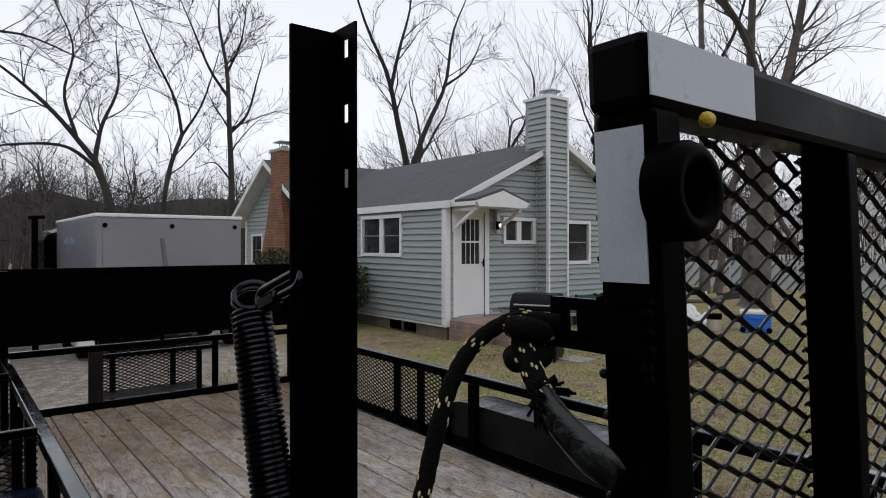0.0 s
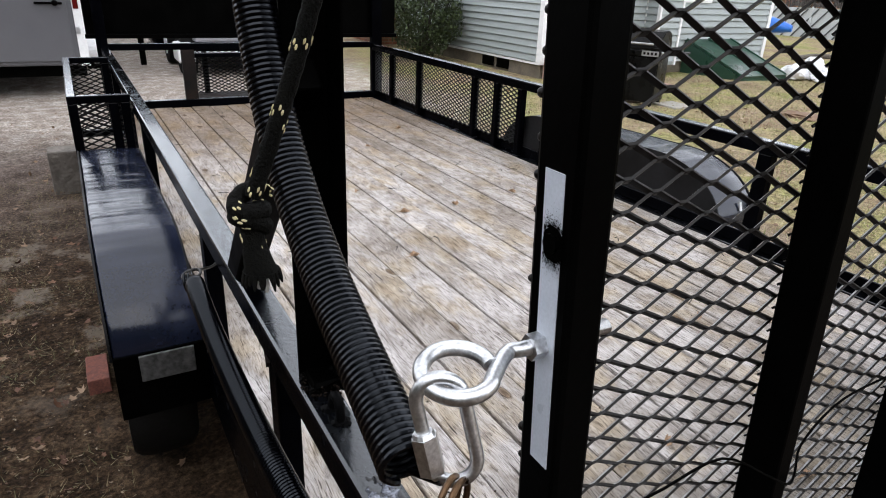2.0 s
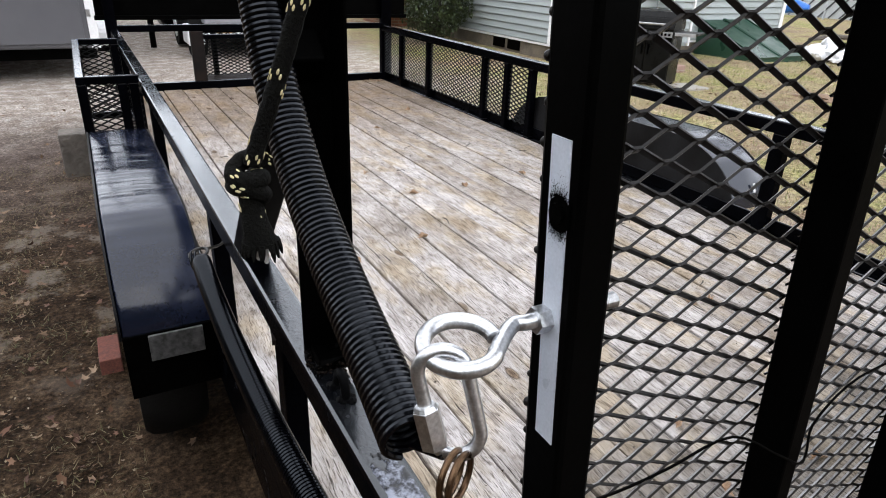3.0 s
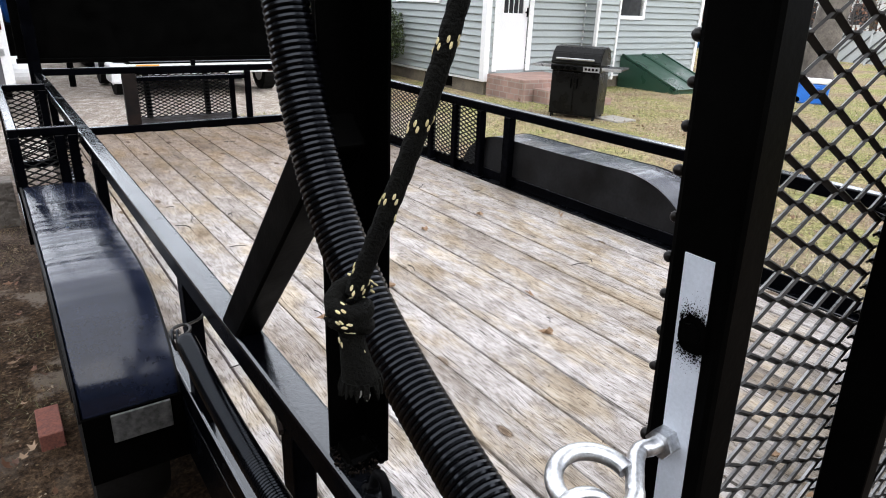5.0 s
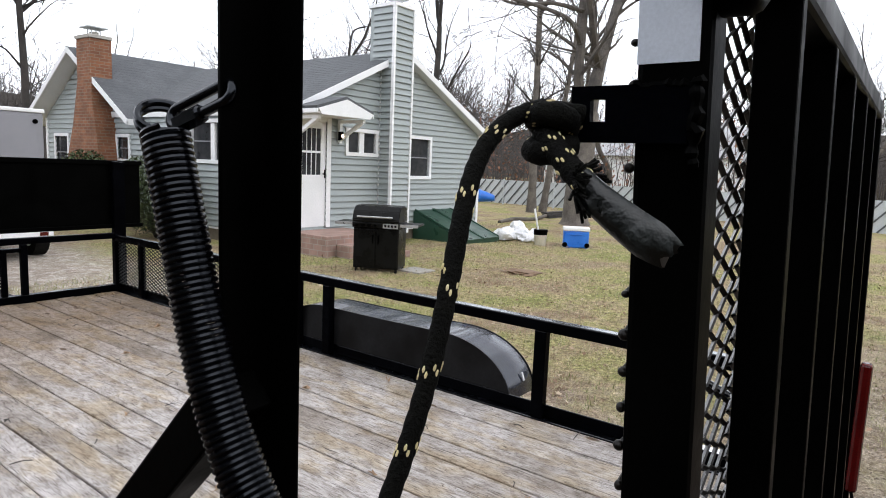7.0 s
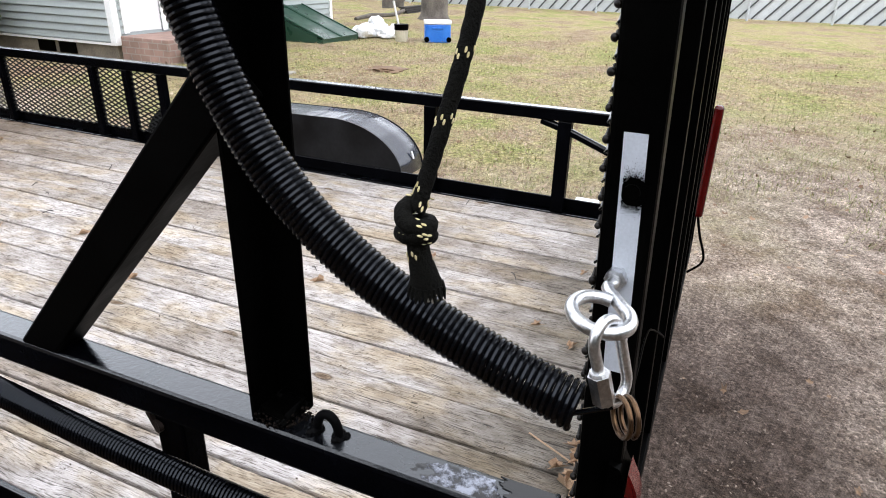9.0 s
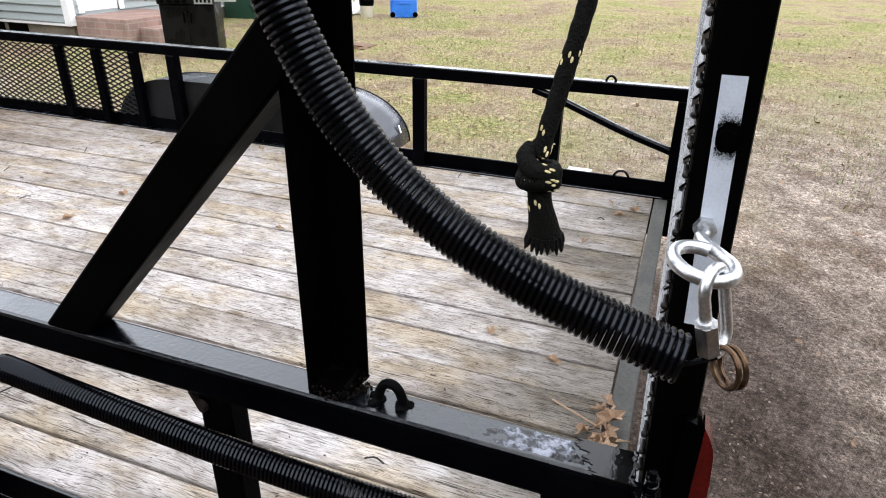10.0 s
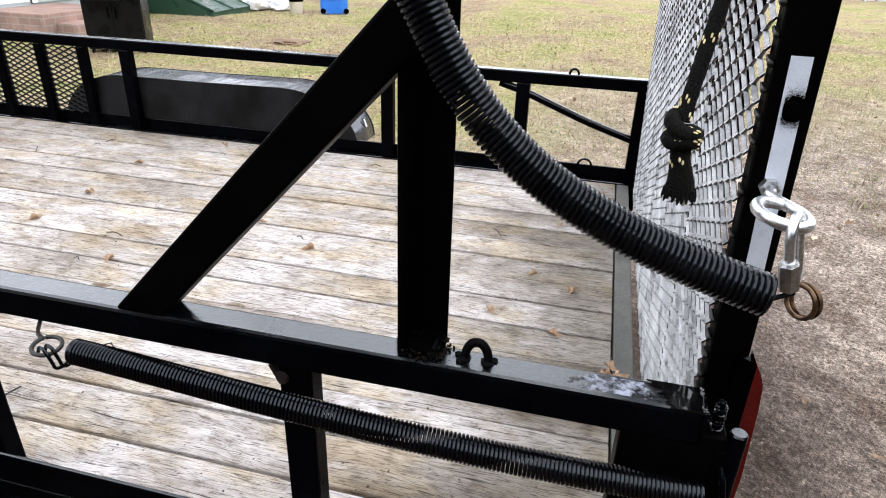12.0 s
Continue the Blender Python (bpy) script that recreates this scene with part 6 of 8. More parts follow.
rod(bm, GM @ Vector((-0.28, -0.315, 0.875)), GM @ Vector((0.28, -0.315, 0.875)), 0.014, 10)
for x in (-0.26, 0.26):
    rod(bm, GM @ Vector((x, -0.315, 0.875)), GM @ Vector((x, -0.25, 0.875)), 0.011, 8)
part("lid_handle", bm, GRILL_STEEL, lid, "steel bar handle")
for x0, x1 in ((0.38, 0.66), (-0.66, -0.38)):
    shelf = grill_part("side_shelf", [((x0, -0.22, 0.745), (x1, 0.22, 0.775))], GRILL)
    grill_part("shelf_edge", [((x0, -0.236, 0.735), (x1, -0.222, 0.778))], GRILL_STEEL, "dull steel edge", 0.003, shelf)
panel = grill_part("control_panel", [((-0.37, -0.265, 0.705), (0.37, -0.242, 0.782))], GRILL)
grill_part("control_label", [((0.12, -0.272, 0.708), (0.36, -0.267, 0.780))], GRILL_STEEL, "pale label strip with dark bars", 0.0, panel)
for k in range(4):
    grill_part("label_bar", [((0.145 + 0.053 * k, -0.2765, 0.728), (0.175 + 0.053 * k, -0.273, 0.762))], BLACK_FLAT, "", 0.0, panel)
for k in range(4):
    bm = bmesh.new()
    c = Vector((-0.30 + 0.10 * k, -0.266, 0.744))
    rod(bm, GM @ c, GM @ (c + Vector((0, -0.025, 0))), 0.022, 12)
    part("knob", bm, BLACK_FLAT, panel)
bm = bmesh.new()
box(bm, (7.2, 5.95, -0.03), (7.62, 6.4, 0.015), 0.008)
solid("concrete_slab", bm, CONCRETE, "thin pale concrete slab beside the grill", "slab")

cooler = thing("cooler", "blue plastic cooler with a white lid", "cooler", at=(12.75, 5.95, 0))
CM = pose(12.75, 5.95, 0.0, 0, 0, -62)
bm = bmesh.new()
box(bm, (-0.28, -0.17, -0.02), (0.28, 0.17, 0.36), 0.03, m=CM)
part("body", bm, BLUE, cooler)
bm = bmesh.new()
box(bm, (-0.295, -0.185, 0.36), (0.295, 0.185, 0.44), 0.02, m=CM)
part("lid", bm, WHITE, cooler, "white lid")
bm = bmesh.new()
box(bm, (-0.12, -0.195, 0.27), (0.12, -0.172, 0.30), 0.006, m=CM)
part("handle", bm, BLUE, cooler)
for s in (-1, 1):
    bm = bmesh.new()
    rod(bm, CM @ Vector((s * 0.24, -0.19, 0.05)), CM @ Vector((s * 0.24, -0.15, 0.05)), 0.055, 14)
    part("wheel", bm, BLACK_FLAT, cooler)

bucket = thing("bucket", "pale bucket with a dark rim and a stick", "bucket", at=(12.4, 6.65, 0))
bm = bmesh.new()
rod(bm, (12.4, 6.65, -0.02), (12.4, 6.65, 0.22), 0.13, 18, 0.15)
part("body", bm, plain("beige_plastic", (0.45, 0.42, 0.32), (0.55, 0.5, 0.4), 0.5), bucket)
bm = bmesh.new()
rod(bm, (12.4, 6.65, 0.22), (12.4, 6.65, 0.34), 0.152, 18, 0.16)
part("rim", bm, BLACK_FLAT, bucket)
bm = bmesh.new()
rod(bm, (12.38, 6.65, 0.1), (12.28, 6.77, 0.80), 0.022, 8)
part("stick", bm, WHITE, bucket)


def lump(name, c, size, material, label, category, seed, jag=0.35):
    bm = bmesh.new()
    bmesh.ops.create_icosphere(bm, subdivisions=3, radius=1.0)
    for v in bm.verts:
        k = 1 + jag * noise.noise(v.co * 1.7 + Vector((seed * 3.1, 0, 0))) + 0.2 * noise.noise(v.co * 5 + Vector((0, seed, 0)))
        v.co = Vector((v.co.x * size[0] * k, v.co.y * size[1] * k, max(v.co.z * size[2] * k, -size[2] * 0.35))) + Vector(c)
    return solid(name, bm, material, label, category, smooth=True)


for i, (x, y, sx, sz) in enumerate(((12.6, 7.7, 0.30, 0.22), (13.0, 7.5, 0.36, 0.20), (13.4, 7.3, 0.32, 0.17), (12.8, 7.2, 0.28, 0.14), (13.3, 7.8, 0.28, 0.28))):
    lump("plastic_sheet", (x, y, sz * 0.35), (sx, sx * 0.8, sz), PLASTIC_W, "crumpled white plastic sheeting in a heap", "plastic sheeting", i)
lump("leaf_pile", (8.6, 4.9, 0.0), (0.22, 0.3, 0.05), DRYLEAF, "small pile of dry brown leaves", "leaves", 31, 0.6)
# kayak behind the house corner
bm = bmesh.new()
rings = []
for k in range(15):
    f = k / 14
    w = 0.36 * math.sin(math.pi * min(1, 0.04 + f)) ** 0.6
    rings.append([bm.verts.new((15.30 - 1.25 * f + 0.9 * w * math.cos(a), 9.75 + 2.9 * f + 0.4 * w * math.cos(a), 0.80 + 0.75 * w * math.sin(a) + 0.12 * math.sin(math.pi * f))) for a in [2 * math.pi * j / 12 for j in range(12)]])
for a, b in zip(rings, rings[1:]):
    for j in range(12):
        bm.faces.new((a[j], a[(j + 1) % 12], b[(j + 1) % 12], b[j]))
bm.faces.new(rings[0]), bm.faces.new(rings[-1][::-1])
bmesh.ops.recalc_face_normals(bm, faces=bm.faces)
kayak = solid("kayak", bm, BLUE, "blue plastic kayak on a low rack beside the house", "kayak", smooth=True)
for x, y in ((14.75, 10.3), (14.2, 11.7)):
    bm = bmesh.new()
    box(bm, (x - 0.2, y, -0.05), (x + 0.35, y + 0.08, 0.66), 0.004)
    solid("kayak_rack", bm, BARK, "rough wooden rack under the blue kayak", "rack", "kayak racks")

# ---- enclosed trailers and the vehicle ahead ----
grey = thing("cargo_trailer", "light grey enclosed cargo trailer with white roof edge", "trailer", at=(2.6, 12.7, 0))
GA, GBX, GYR, GYF = 1.55, 3.80, 10.6, 14.8
bm = bmesh.new()
box(bm, (GA, GYR, 0.52), (GBX, GYF, 2.205), 0.02)
part("body", bm, GREY_SKIN, grey)
bm = bmesh.new()
box(bm, (GA - 0.015, GYR - 0.02, 2.205), (GBX + 0.015, GYF, 2.262), 0.012)
part("roof_edge", bm, WHITE, grey, "white roof edge rail")
bm = bmesh.new()
box(bm, (GA + 0.09, GYR - 0.012, 0.55), (GBX - 0.09, GYR - 0.002, 2.15), 0.004)
rear_door = part("ramp_door", bm, GREY_SKIN, grey, "flat grey rear ramp door")
for x in (GA + 0.12, GA + 1.1, GBX - 0.12):
    bm = bmesh.new()
    rod(bm, (x, GYR - 0.012, 2.075), (x, GYR - 0.035, 2.075), 0.035, 14)
    part("marker_lamp", bm, BLACK_FLAT, grey, "round dark marker lamp")
bm = bmesh.new()
beam(bm, (2.50, GYR - 0.02, 1.88), (2.57, GYR - 0.02, 1.30), 0.02, 0.06, 0.004, up=(1, 0, 0))
part("door_strap", bm, plain("dull_steel", (0.12, 0.12, 0.125), (0.2, 0.2, 0.2), 0.5, metal=0.4), grey, "dark hinge strap")
for k, (h, w) in enumerate(((0.10, 0.05), (0.16, 0.03), (0.12, 0.05), (0.08, 0.06))):
    bm = bmesh.new()
    y = 12.6 + k * 0.32
    box(bm, (GA - 0.004, y, 1.78), (GA - 0.001, y + w * 4, 1.78 + h))
    part("faded_marking", bm, plain("faded_blue_print", (0.25, 0.32, 0.5), (0.3, 0.38, 0.55), 0.6), grey, "faded blue marking")
bm = bmesh.new()
box(bm, (GA - 0.05, GYR - 0.10, 0.34), (GBX + 0.05, GYR - 0.0, 0.50), 0.02)
part("bumper", bm, WHITE, grey, "white rear bumper")
bm = bmesh.new()
box(bm, (1.62, GYR - 0.115, 0.40), (1.95, GYR - 0.102, 0.50), 0.004)
tag = part("registration_plate", bm, ORANGE, grey, "orange registration plate")
bm = bmesh.new()
for k in range(6):
    box(bm, (1.66 + k * 0.043, GYR - 0.119, 0.43), (1.69 + k * 0.043, GYR - 0.1165, 0.47))
part("plate_bar", bm, BLACK_FLAT, tag)
bm = bmesh.new()
box(bm, (GBX - 0.15, GYR - 0.115, 0.36), (GBX - 0.03, GYR - 0.102, 0.42), 0.006)
part("tail_lamp", bm, RED_LENS, grey, "small red tail lamp")
bm = bmesh.new()
box(bm, (GA - 0.28, GYR - 0.05, 0.22), (GA - 0.02, GYR + 0.45, 0.50), 0.03)
part("step_bumper", bm, WHITE, grey, "white corner bumper")
for x0, x1 in ((GA - 0.18, GA + 0.05), (GBX - 0.1, GBX + 0.1)):
    for y in (11.1, 12.6):
        bm = bmesh.new()
        rod(bm, (x0, y, 0.32), (x1, y, 0.32), 0.33, 24)
        wheel = part("wheel", bm, TYRE, grey, "black tyre")
        bm = bmesh.new()
        rod(bm, (x0 - 0.01, y, 0.32), (x1 + 0.01, y, 0.32), 0.18, 18)
        part("rim", bm, WHITE, wheel)
bm = bmesh.new()
box(bm, (GA + 0.1, GYR + 0.1, 0.36), (GBX - 0.1, GYF, 0.52))
part("chassis", bm, BLACK_FLAT, grey)
bm = bmesh.new()
rod(bm, (0.92, 12.2, 0.0), (0.92, 12.2, 2.22), 0.05, 10)
rod(bm, (0.83, 12.2, 2.22), (1.06, 12.2, 2.24), 0.03, 8)
solid("iron_post", bm, BLACK_FLAT, "dark iron pipe post in the drive", "post")
bm = bmesh.new()
box(bm, (GA - 0.18, GYF + 0.1, -0.02), (GBX - 0.2, GYF + 1.6, 2.12), 0.25)
solid("dark_van", bm, BLACK, "dark rounded vehicle ahead of the grey trailer", "van")

pale = thing("box_trailer", "pale enclosed box trailer with one rear door", "trailer", at=(-1.3, 10.5, 0))
PA, PB, PY0, PY1 = -2.20, 0.03, 9.35, 13.6
bm = bmesh.new()
box(bm, (PA, PY0, 0.36), (PB, PY1, 1.92), 0.03)
part("body", bm, PALE_SKIN, pale)
bm = bmesh.new()
box(bm, (PA - 0.01, PY0 - 0.02, 1.90), (PB + 0.01, PY1, 1.97), 0.02)
part("roof_edge", bm, WHITE, pale)
bm = bmesh.new()
box(bm, (PB - 0.10, PY0 - 0.015, 0.36), (PB + 0.004, PY0 - 0.002, 1.90), 0.004)
part("corner_post", bm, WHITE, pale, "white corner post")
bm = bmesh.new()
box(bm, (PA + 0.12, PY0 - 0.022, 0.42), (PB - 0.16, PY0 - 0.002, 1.84), 0.006)
pd = part("rear_door", bm, PALE_SKIN, pale, "flush pale rear door")
bm = bmesh.new()
box(bm, (PB - 0.50, PY0 - 0.05, 1.10), (PB - 0.20, PY0 - 0.03, 1.125), 0.004)
bmesh.ops.create_icosphere(bm, subdivisions=2, radius=0.035, matrix=Matrix.Translation((PB - 0.28, PY0 - 0.05, 1.115)))
part("latch", bm, BLACK_FLAT, pd, "bar latch")
bm = bmesh.new()
box(bm, (PB - 0.09, PY0 - 0.035, 1.05), (PB - 0.03, PY0 - 0.014, 1.17), 0.008)
part("tail_lamp", bm, RED_LENS, pale, "red tail lamp")
for z in (0.75, 1.45):
    bm = bmesh.new()
    box(bm, (PB - 0.10, PY0 - 0.03, z), (PB - 0.05, PY0 - 0.014, z + 0.09), 0.004)
    part("hinge", bm, ZINC, pd)
bm = bmesh.new()
box(bm, (PA + 0.05, PY0 + 0.1, 0.22), (PB - 0.05, PY1, 0.36))
part("chassis", bm, BLACK_FLAT, pale)
for x in (PA + 0.2, PB - 0.22):
    bm = bmesh.new()
    rod(bm, (x - 0.1, 11.5, 0.31), (x + 0.1, 11.5, 0.31), 0.32, 24)
    part("wheel", bm, TYRE, pale, "black tyre")
bm = bmesh.new()
rod(bm, (0.03, 9.8, 0.52), (0.26, 9.8, 0.52), 0.19, 24)
part("white_drum", bm, WHITE, pale, "white round drum end")
bm = bmesh.new()
box(bm, (-1.05, 9.5, 1.97), (-0.75, 9.9, 2.02), 0.02)
part("roof_vent", bm, RED_LENS, pale, "reddish roof vent")

# dark dump body with a pipe, and a blue tarp
dump = thing("dump_truck_body", "tall black dump truck body beyond the pale trailer", "truck", at=(-1.2, 16, 0))
bm = bmesh.new()
box(bm, (-3.2, 14.0, 0.9), (0.38, 17.5, 2.58), 0.06)
part("body", bm, TARP_BLACK, dump)
bm = bmesh.new()
tube(bm, smooth_path([(0.14, 13.9, 1.8), (0.15, 13.9, 2.25), (0.12, 13.95, 2.42), (-0.02, 14.0, 2.52)], 16), 0.09, 10)
part("pipe", bm, plain("grey_exhaust", (0.2, 0.2, 0.21), (0.3, 0.3, 0.3), 0.4, metal=0.5), dump, "grey exhaust pipe", smooth=True)
for y in (14.8, 16.6):
    bm = bmesh.new()
    rod(bm, (-3.1, y, 0.5), (0.1, y, 0.5), 0.5, 24)
    part("wheel", bm, TYRE, dump)
bm = bmesh.new()
bmesh.ops.create_icosphere(bm, subdivisions=4, radius=1.0)
for v in bm.verts:
    k = 1 + 0.3 * noise.noise(v.co * 2.0)
    v.co = Vector((0.24 + v.co.x * 0.12 * k, 12.4 + v.co.y * 0.4 * k, 1.34 + v.co.z * 0.40 * k))
blue = solid("tarp", bm, BLUE, "crumpled blue tarp over a stack in the drive", "tarp", smooth=True)
bm = bmesh.new()
box(bm, (0.05, 12.1, -0.05), (0.4, 12.8, 1.0), 0.03)
solid("crate", bm, BLACK_FLAT, "dark stack under the blue tarp", "stack")

# block and brick beside the left wheels
bm = bmesh.new()
box(bm, (-0.45, 4.95, -0.03), (-0.24, 5.15, 0.30), 0.01)
solid("wood_block", bm, BARK, "short squared timber block on the dirt", "block")
bm = bmesh.new()
box(bm, (-0.34, 2.16, -0.03), (-0.26, 2.36, 0.045), 0.004)
solid("brick", bm, BRICK_FLAT, "single red brick lying in the dirt", "brick")


# ---- fence and far houses ----
fence = thing("slatted_fence", "grey chain-link fence with diagonal slats", "fence", at=(25, 8, 0))
for y in np.arange(-34, 40, 2.6):
    bm = bmesh.new()
    rod(bm, (25.0, y, -0.1), (25.0, y, 1.18), 0.04, 8)
    part("post", bm, FENCE_M, fence)
bm = bmesh.new()
box(bm, (25.02, -34, 0.05), (25.05, 40, 1.13))
part("slat_sheet", bm, FENCE_M, fence, "pale privacy slats")
bm = bmesh.new()
for y in np.arange(-34, 40, 0.42):
    beam(bm, (24.99, y, 1.11), (24.99, y + 0.9, 0.06), 0.02, 0.055)
part("dark_slat", bm, plain("dark_slats", (0.05, 0.055, 0.06), (0.09, 0.095, 0.10), 0.7), fence, "dark diagonal slats")


def far_house(name, x, y, w, d, h, rise, wall, roof, label, wins):
    t = thing(name, label, "house", at=(x, y, 0))
    bm = bmesh.new()
    box(bm, (x, y, -0.1), (x + d, y + w, h))
    part("wall", bm, wall, t)
    bm = bmesh.new()
    prism(bm, [(x - 0.4, h - 0.05), (x + d + 0.4, h - 0.05), (x + d / 2, h + rise)], "y", y - 0.4, y + w + 0.4)
    part("roof", bm, roof, t)
    for u, z, ww, hh in wins:
        bm = bmesh.new()
        box(bm, (x - 0.05, y + u, z), (x - 0.0, y + u + ww, z + hh))
        f = part("window", bm, WHITE, t)
        bm = bmesh.new()
        box(bm, (x - 0.06, y + u + 0.08, z + 0.08), (x - 0.052, y + u + ww - 0.08, z + hh - 0.08))
        part("pane", bm, GLASS_DARK, f)
    return t


PALE_ROOF = plain("pale_grey_roof", (0.38, 0.38, 0.39), (0.46, 0.46, 0.47), 0.9, scale=0.8, bump=0.3)
far_house("neighbour_house", 46, 10, 14.5, 8, 3.0, 2.4, WHITE, PALE_ROOF, "white house with a pale roof beyond the fence", [(2, 1.0, 1.4, 1.4), (9, 1.0, 1.4, 1.4), (12.5, 0.3, 1.0, 2.1)])
far_house("neighbour_garage", 48, -9, 9, 7, 2.6, 1.6, WHITE, PALE_ROOF, "low white garage beyond the fence", [(5, 0.2, 2.4, 2.1)])
bm = bmesh.new()
box(bm, (42, -12, -0.1), (46, -6.5, 2.2), 0.03)
solid("red_shed", bm, plain("barn_red_paint", (0.20, 0.03, 0.03), (0.27, 0.05, 0.045), 0.7), "low dark red shed beyond the fence", "shed")


# ---- trees ----
def tree_geometry(seed, height, r0, fork, limbs, levels, spread, crook=0.12, droop=0.0, twig_r=0.006, min_len=0.5, sides=(9, 6, 4, 3, 3, 3)):
    """Recursive bare tree. Returns vertex and face lists of the trunk and of the crown."""
    rg = random.Random(seed)
    tv, tf, cv, cf = [], [], [], []

    def run(p, d, length, ra, rb, lev):
        k = max(3, int(length / (0.5 if lev < 2 else 0.35)))
        V, F = (tv, tf) if lev == 0 else (cv, cf)
        n = sides[min(lev, len(sides) - 1)]
        u = d.orthogonal().normalized()
        pts = []
        prev = None
        for i in range(k + 1):
            f = i / k
            r = ra + (rb - ra) * f
            if lev == 0 and i == 0:
                r *= 1.5
            u = (u - d * u.dot(d)).normalized()
            v = d.cross(u)
            base = len(V)
            V.extend([tuple(p + (u * math.cos(2 * math.pi * j / n) + v * math.sin(2 * math.pi * j / n)) * r) for j in range(n)])
            if prev is not None:
                F.extend([(prev + j, prev + (j + 1) % n, base + (j + 1) % n, base + j) for j in range(n)])
            prev = base
            pts.append((p.copy(), d.copy(), r))
            d = (d + Vector((rg.gauss(0, crook), rg.gauss(0, crook), rg.gauss(0, crook * 0.7) + (0.02 if lev else 0.0) - droop * lev * 0.01))).normalized()
            p = p + d * (length / k)
        return pts

    def grow(p, d, length, r, lev):
        rb = r * (0.62 if lev == 0 else 0.3)
        pts = run(p, d, length, r, max(rb, twig_r), lev)
        if lev >= levels or length < min_len:
            return
        nb = limbs[min(lev, len(limbs) - 1)]
        start = fork if lev == 0 else 0.2
        for b in range(nb):
            f = start + (1 - start) * (b + rg.random() * 0.8) / nb
            i = min(int(f * (len(pts) - 1)), len(pts) - 1)
            q, dd, rr = pts[i]
            ang = rg.uniform(*spread)
            side = dd.orthogonal().normalized()
            side.rotate(Matrix.Rotation(rg.random() * 6.283, 3, dd))
            nd = (dd * math.cos(ang) + side * math.sin(ang)).normalized()
            if nd.z < -0.2:
                nd.z *= -0.3
            grow(q, nd, length * rg.uniform(0.42, 0.72) * (1.0 if lev else (1.15 - 0.35 * f)), rr * rg.uniform(0.38, 0.6), lev + 1)
        q, dd, rr = pts[-1]
        for s in range(2 if lev == 0 else 1):
            nd = (dd + Vector((rg.gauss(0, 0.35), rg.gauss(0, 0.35), 0.25))).normalized()
            grow(q, nd, length * rg.uniform(0.55, 0.75), rr * 0.8, lev + 1)

    grow(Vector((0, 0, -0.15)), Vector((rg.gauss(0, 0.03), rg.gauss(0, 0.03), 1)).normalized(), height * 0.5, r0, 0)
    return tv, tf, cv, cf


def from_lists(name, v, f, material):
    me = bpy.data.meshes.new(name)
    me.from_pydata(v, [], f)
    me.materials.append(material)
    for p in me.polygons:
        p.use_smooth = True
    return me


def tree(name, at, seed, height, r0, fork, limbs, levels, spread, label, bark, twig, crook=0.12, group="", **kw):
    t = thing(name, label, "tree", group, at=at)
    tv, tf, cv, cf = tree_geometry(seed, height, r0, fork, limbs, levels, spread, crook, **kw)
    for nm, v, f, m in (("trunk", tv, tf, bark), ("crown", cv, cf, twig)):
        ob = new(nm, from_lists(nm, v, f, m))
        ob.parent = t
    return t


def limbed_tree(name, at, seed, bones, label, bark, twig, levels=3, lims=(7, 5, 4), thin=1.0, least=0.006):
    """A tree whose main limbs follow the given lines (relative to the base); smaller branches grow from them."""
    t = thing(name, label, "tree", at=at)
    tr, cr = bmesh.new(), bmesh.new()
    rgen = random.Random(seed)

    def shoot(bm, p, d, length, r, lev):
        k = max(4, int(length / 0.28))
        pts, q = [p], p
        lift = rgen.uniform(-0.02, 0.07)
        bend = Vector((rgen.gauss(0, 0.05), rgen.gauss(0, 0.05), 0))
        for i in range(k):
            d = (d + bend + Vector((rgen.gauss(0, 0.11), rgen.gauss(0, 0.11), rgen.gauss(0, 0.09) + lift))).normalized()
            q = q + d * (length / k)
            pts.append(q)
        tube(bm, pts, [max(r * (1 - 0.8 * i / k), least) for i in range(k + 1)], 5 if lev < 2 else 3)
        if lev < levels:
            many = lims[min(lev, len(lims) - 1)]
            for b in range(many):
                i = min(k, 1 + int(k * (b + rgen.random()) / many))
                along = (pts[i] - pts[i - 1]).normalized()
                side = along.orthogonal()
                side.rotate(Matrix.Rotation(rgen.random() * 6.283, 3, along))
                nd = (along + side.normalized() * rgen.uniform(0.45, 1.0) + Vector((0, 0, 0.15))).normalized()
                shoot(bm, pts[i], nd, length * rgen.uniform(0.3, 0.6) * (1.15 - 0.5 * i / k), r * (1 - 0.8 * i / k) * rgen.uniform(0.4, 0.6), lev + 1)
    for n, (pts, ra, rb, side_limbs) in enumerate(bones):
        ra, rb = ra * thin, rb * thin
        line = smooth_path([Vector(p) for p in pts], 14)
        rr = [ra + (rb - ra) * i / (len(line) - 1) for i in range(len(line))]
        if n == 0:
            rr[0] *= 1.35
        tube(tr if n == 0 else cr, line, rr, 10 if n == 0 else 7)
        for b in range(side_limbs):
            i = int(rgen.uniform(0.25, 0.98) * (len(line) - 1))
            d = (line[min(i + 1, len(line) - 1)] - line[i - 1]).normalized()
            sd = d.orthogonal()
            sd.rotate(Matrix.Rotation(rgen.random() * 6.283, 3, d))
            shoot(cr, line[i], (d * 0.8 + sd.normalized() + Vector((0, 0, 0.25))).normalized(), rgen.uniform(1.2, 3.4), rr[i] * rgen.uniform(0.25, 0.45), 1)
    for nm, bm, m in (("trunk", tr, bark), ("crown", cr, twig)):
        ob = new(nm, finish(nm, bm, m, True))
        ob.parent = t
    return t


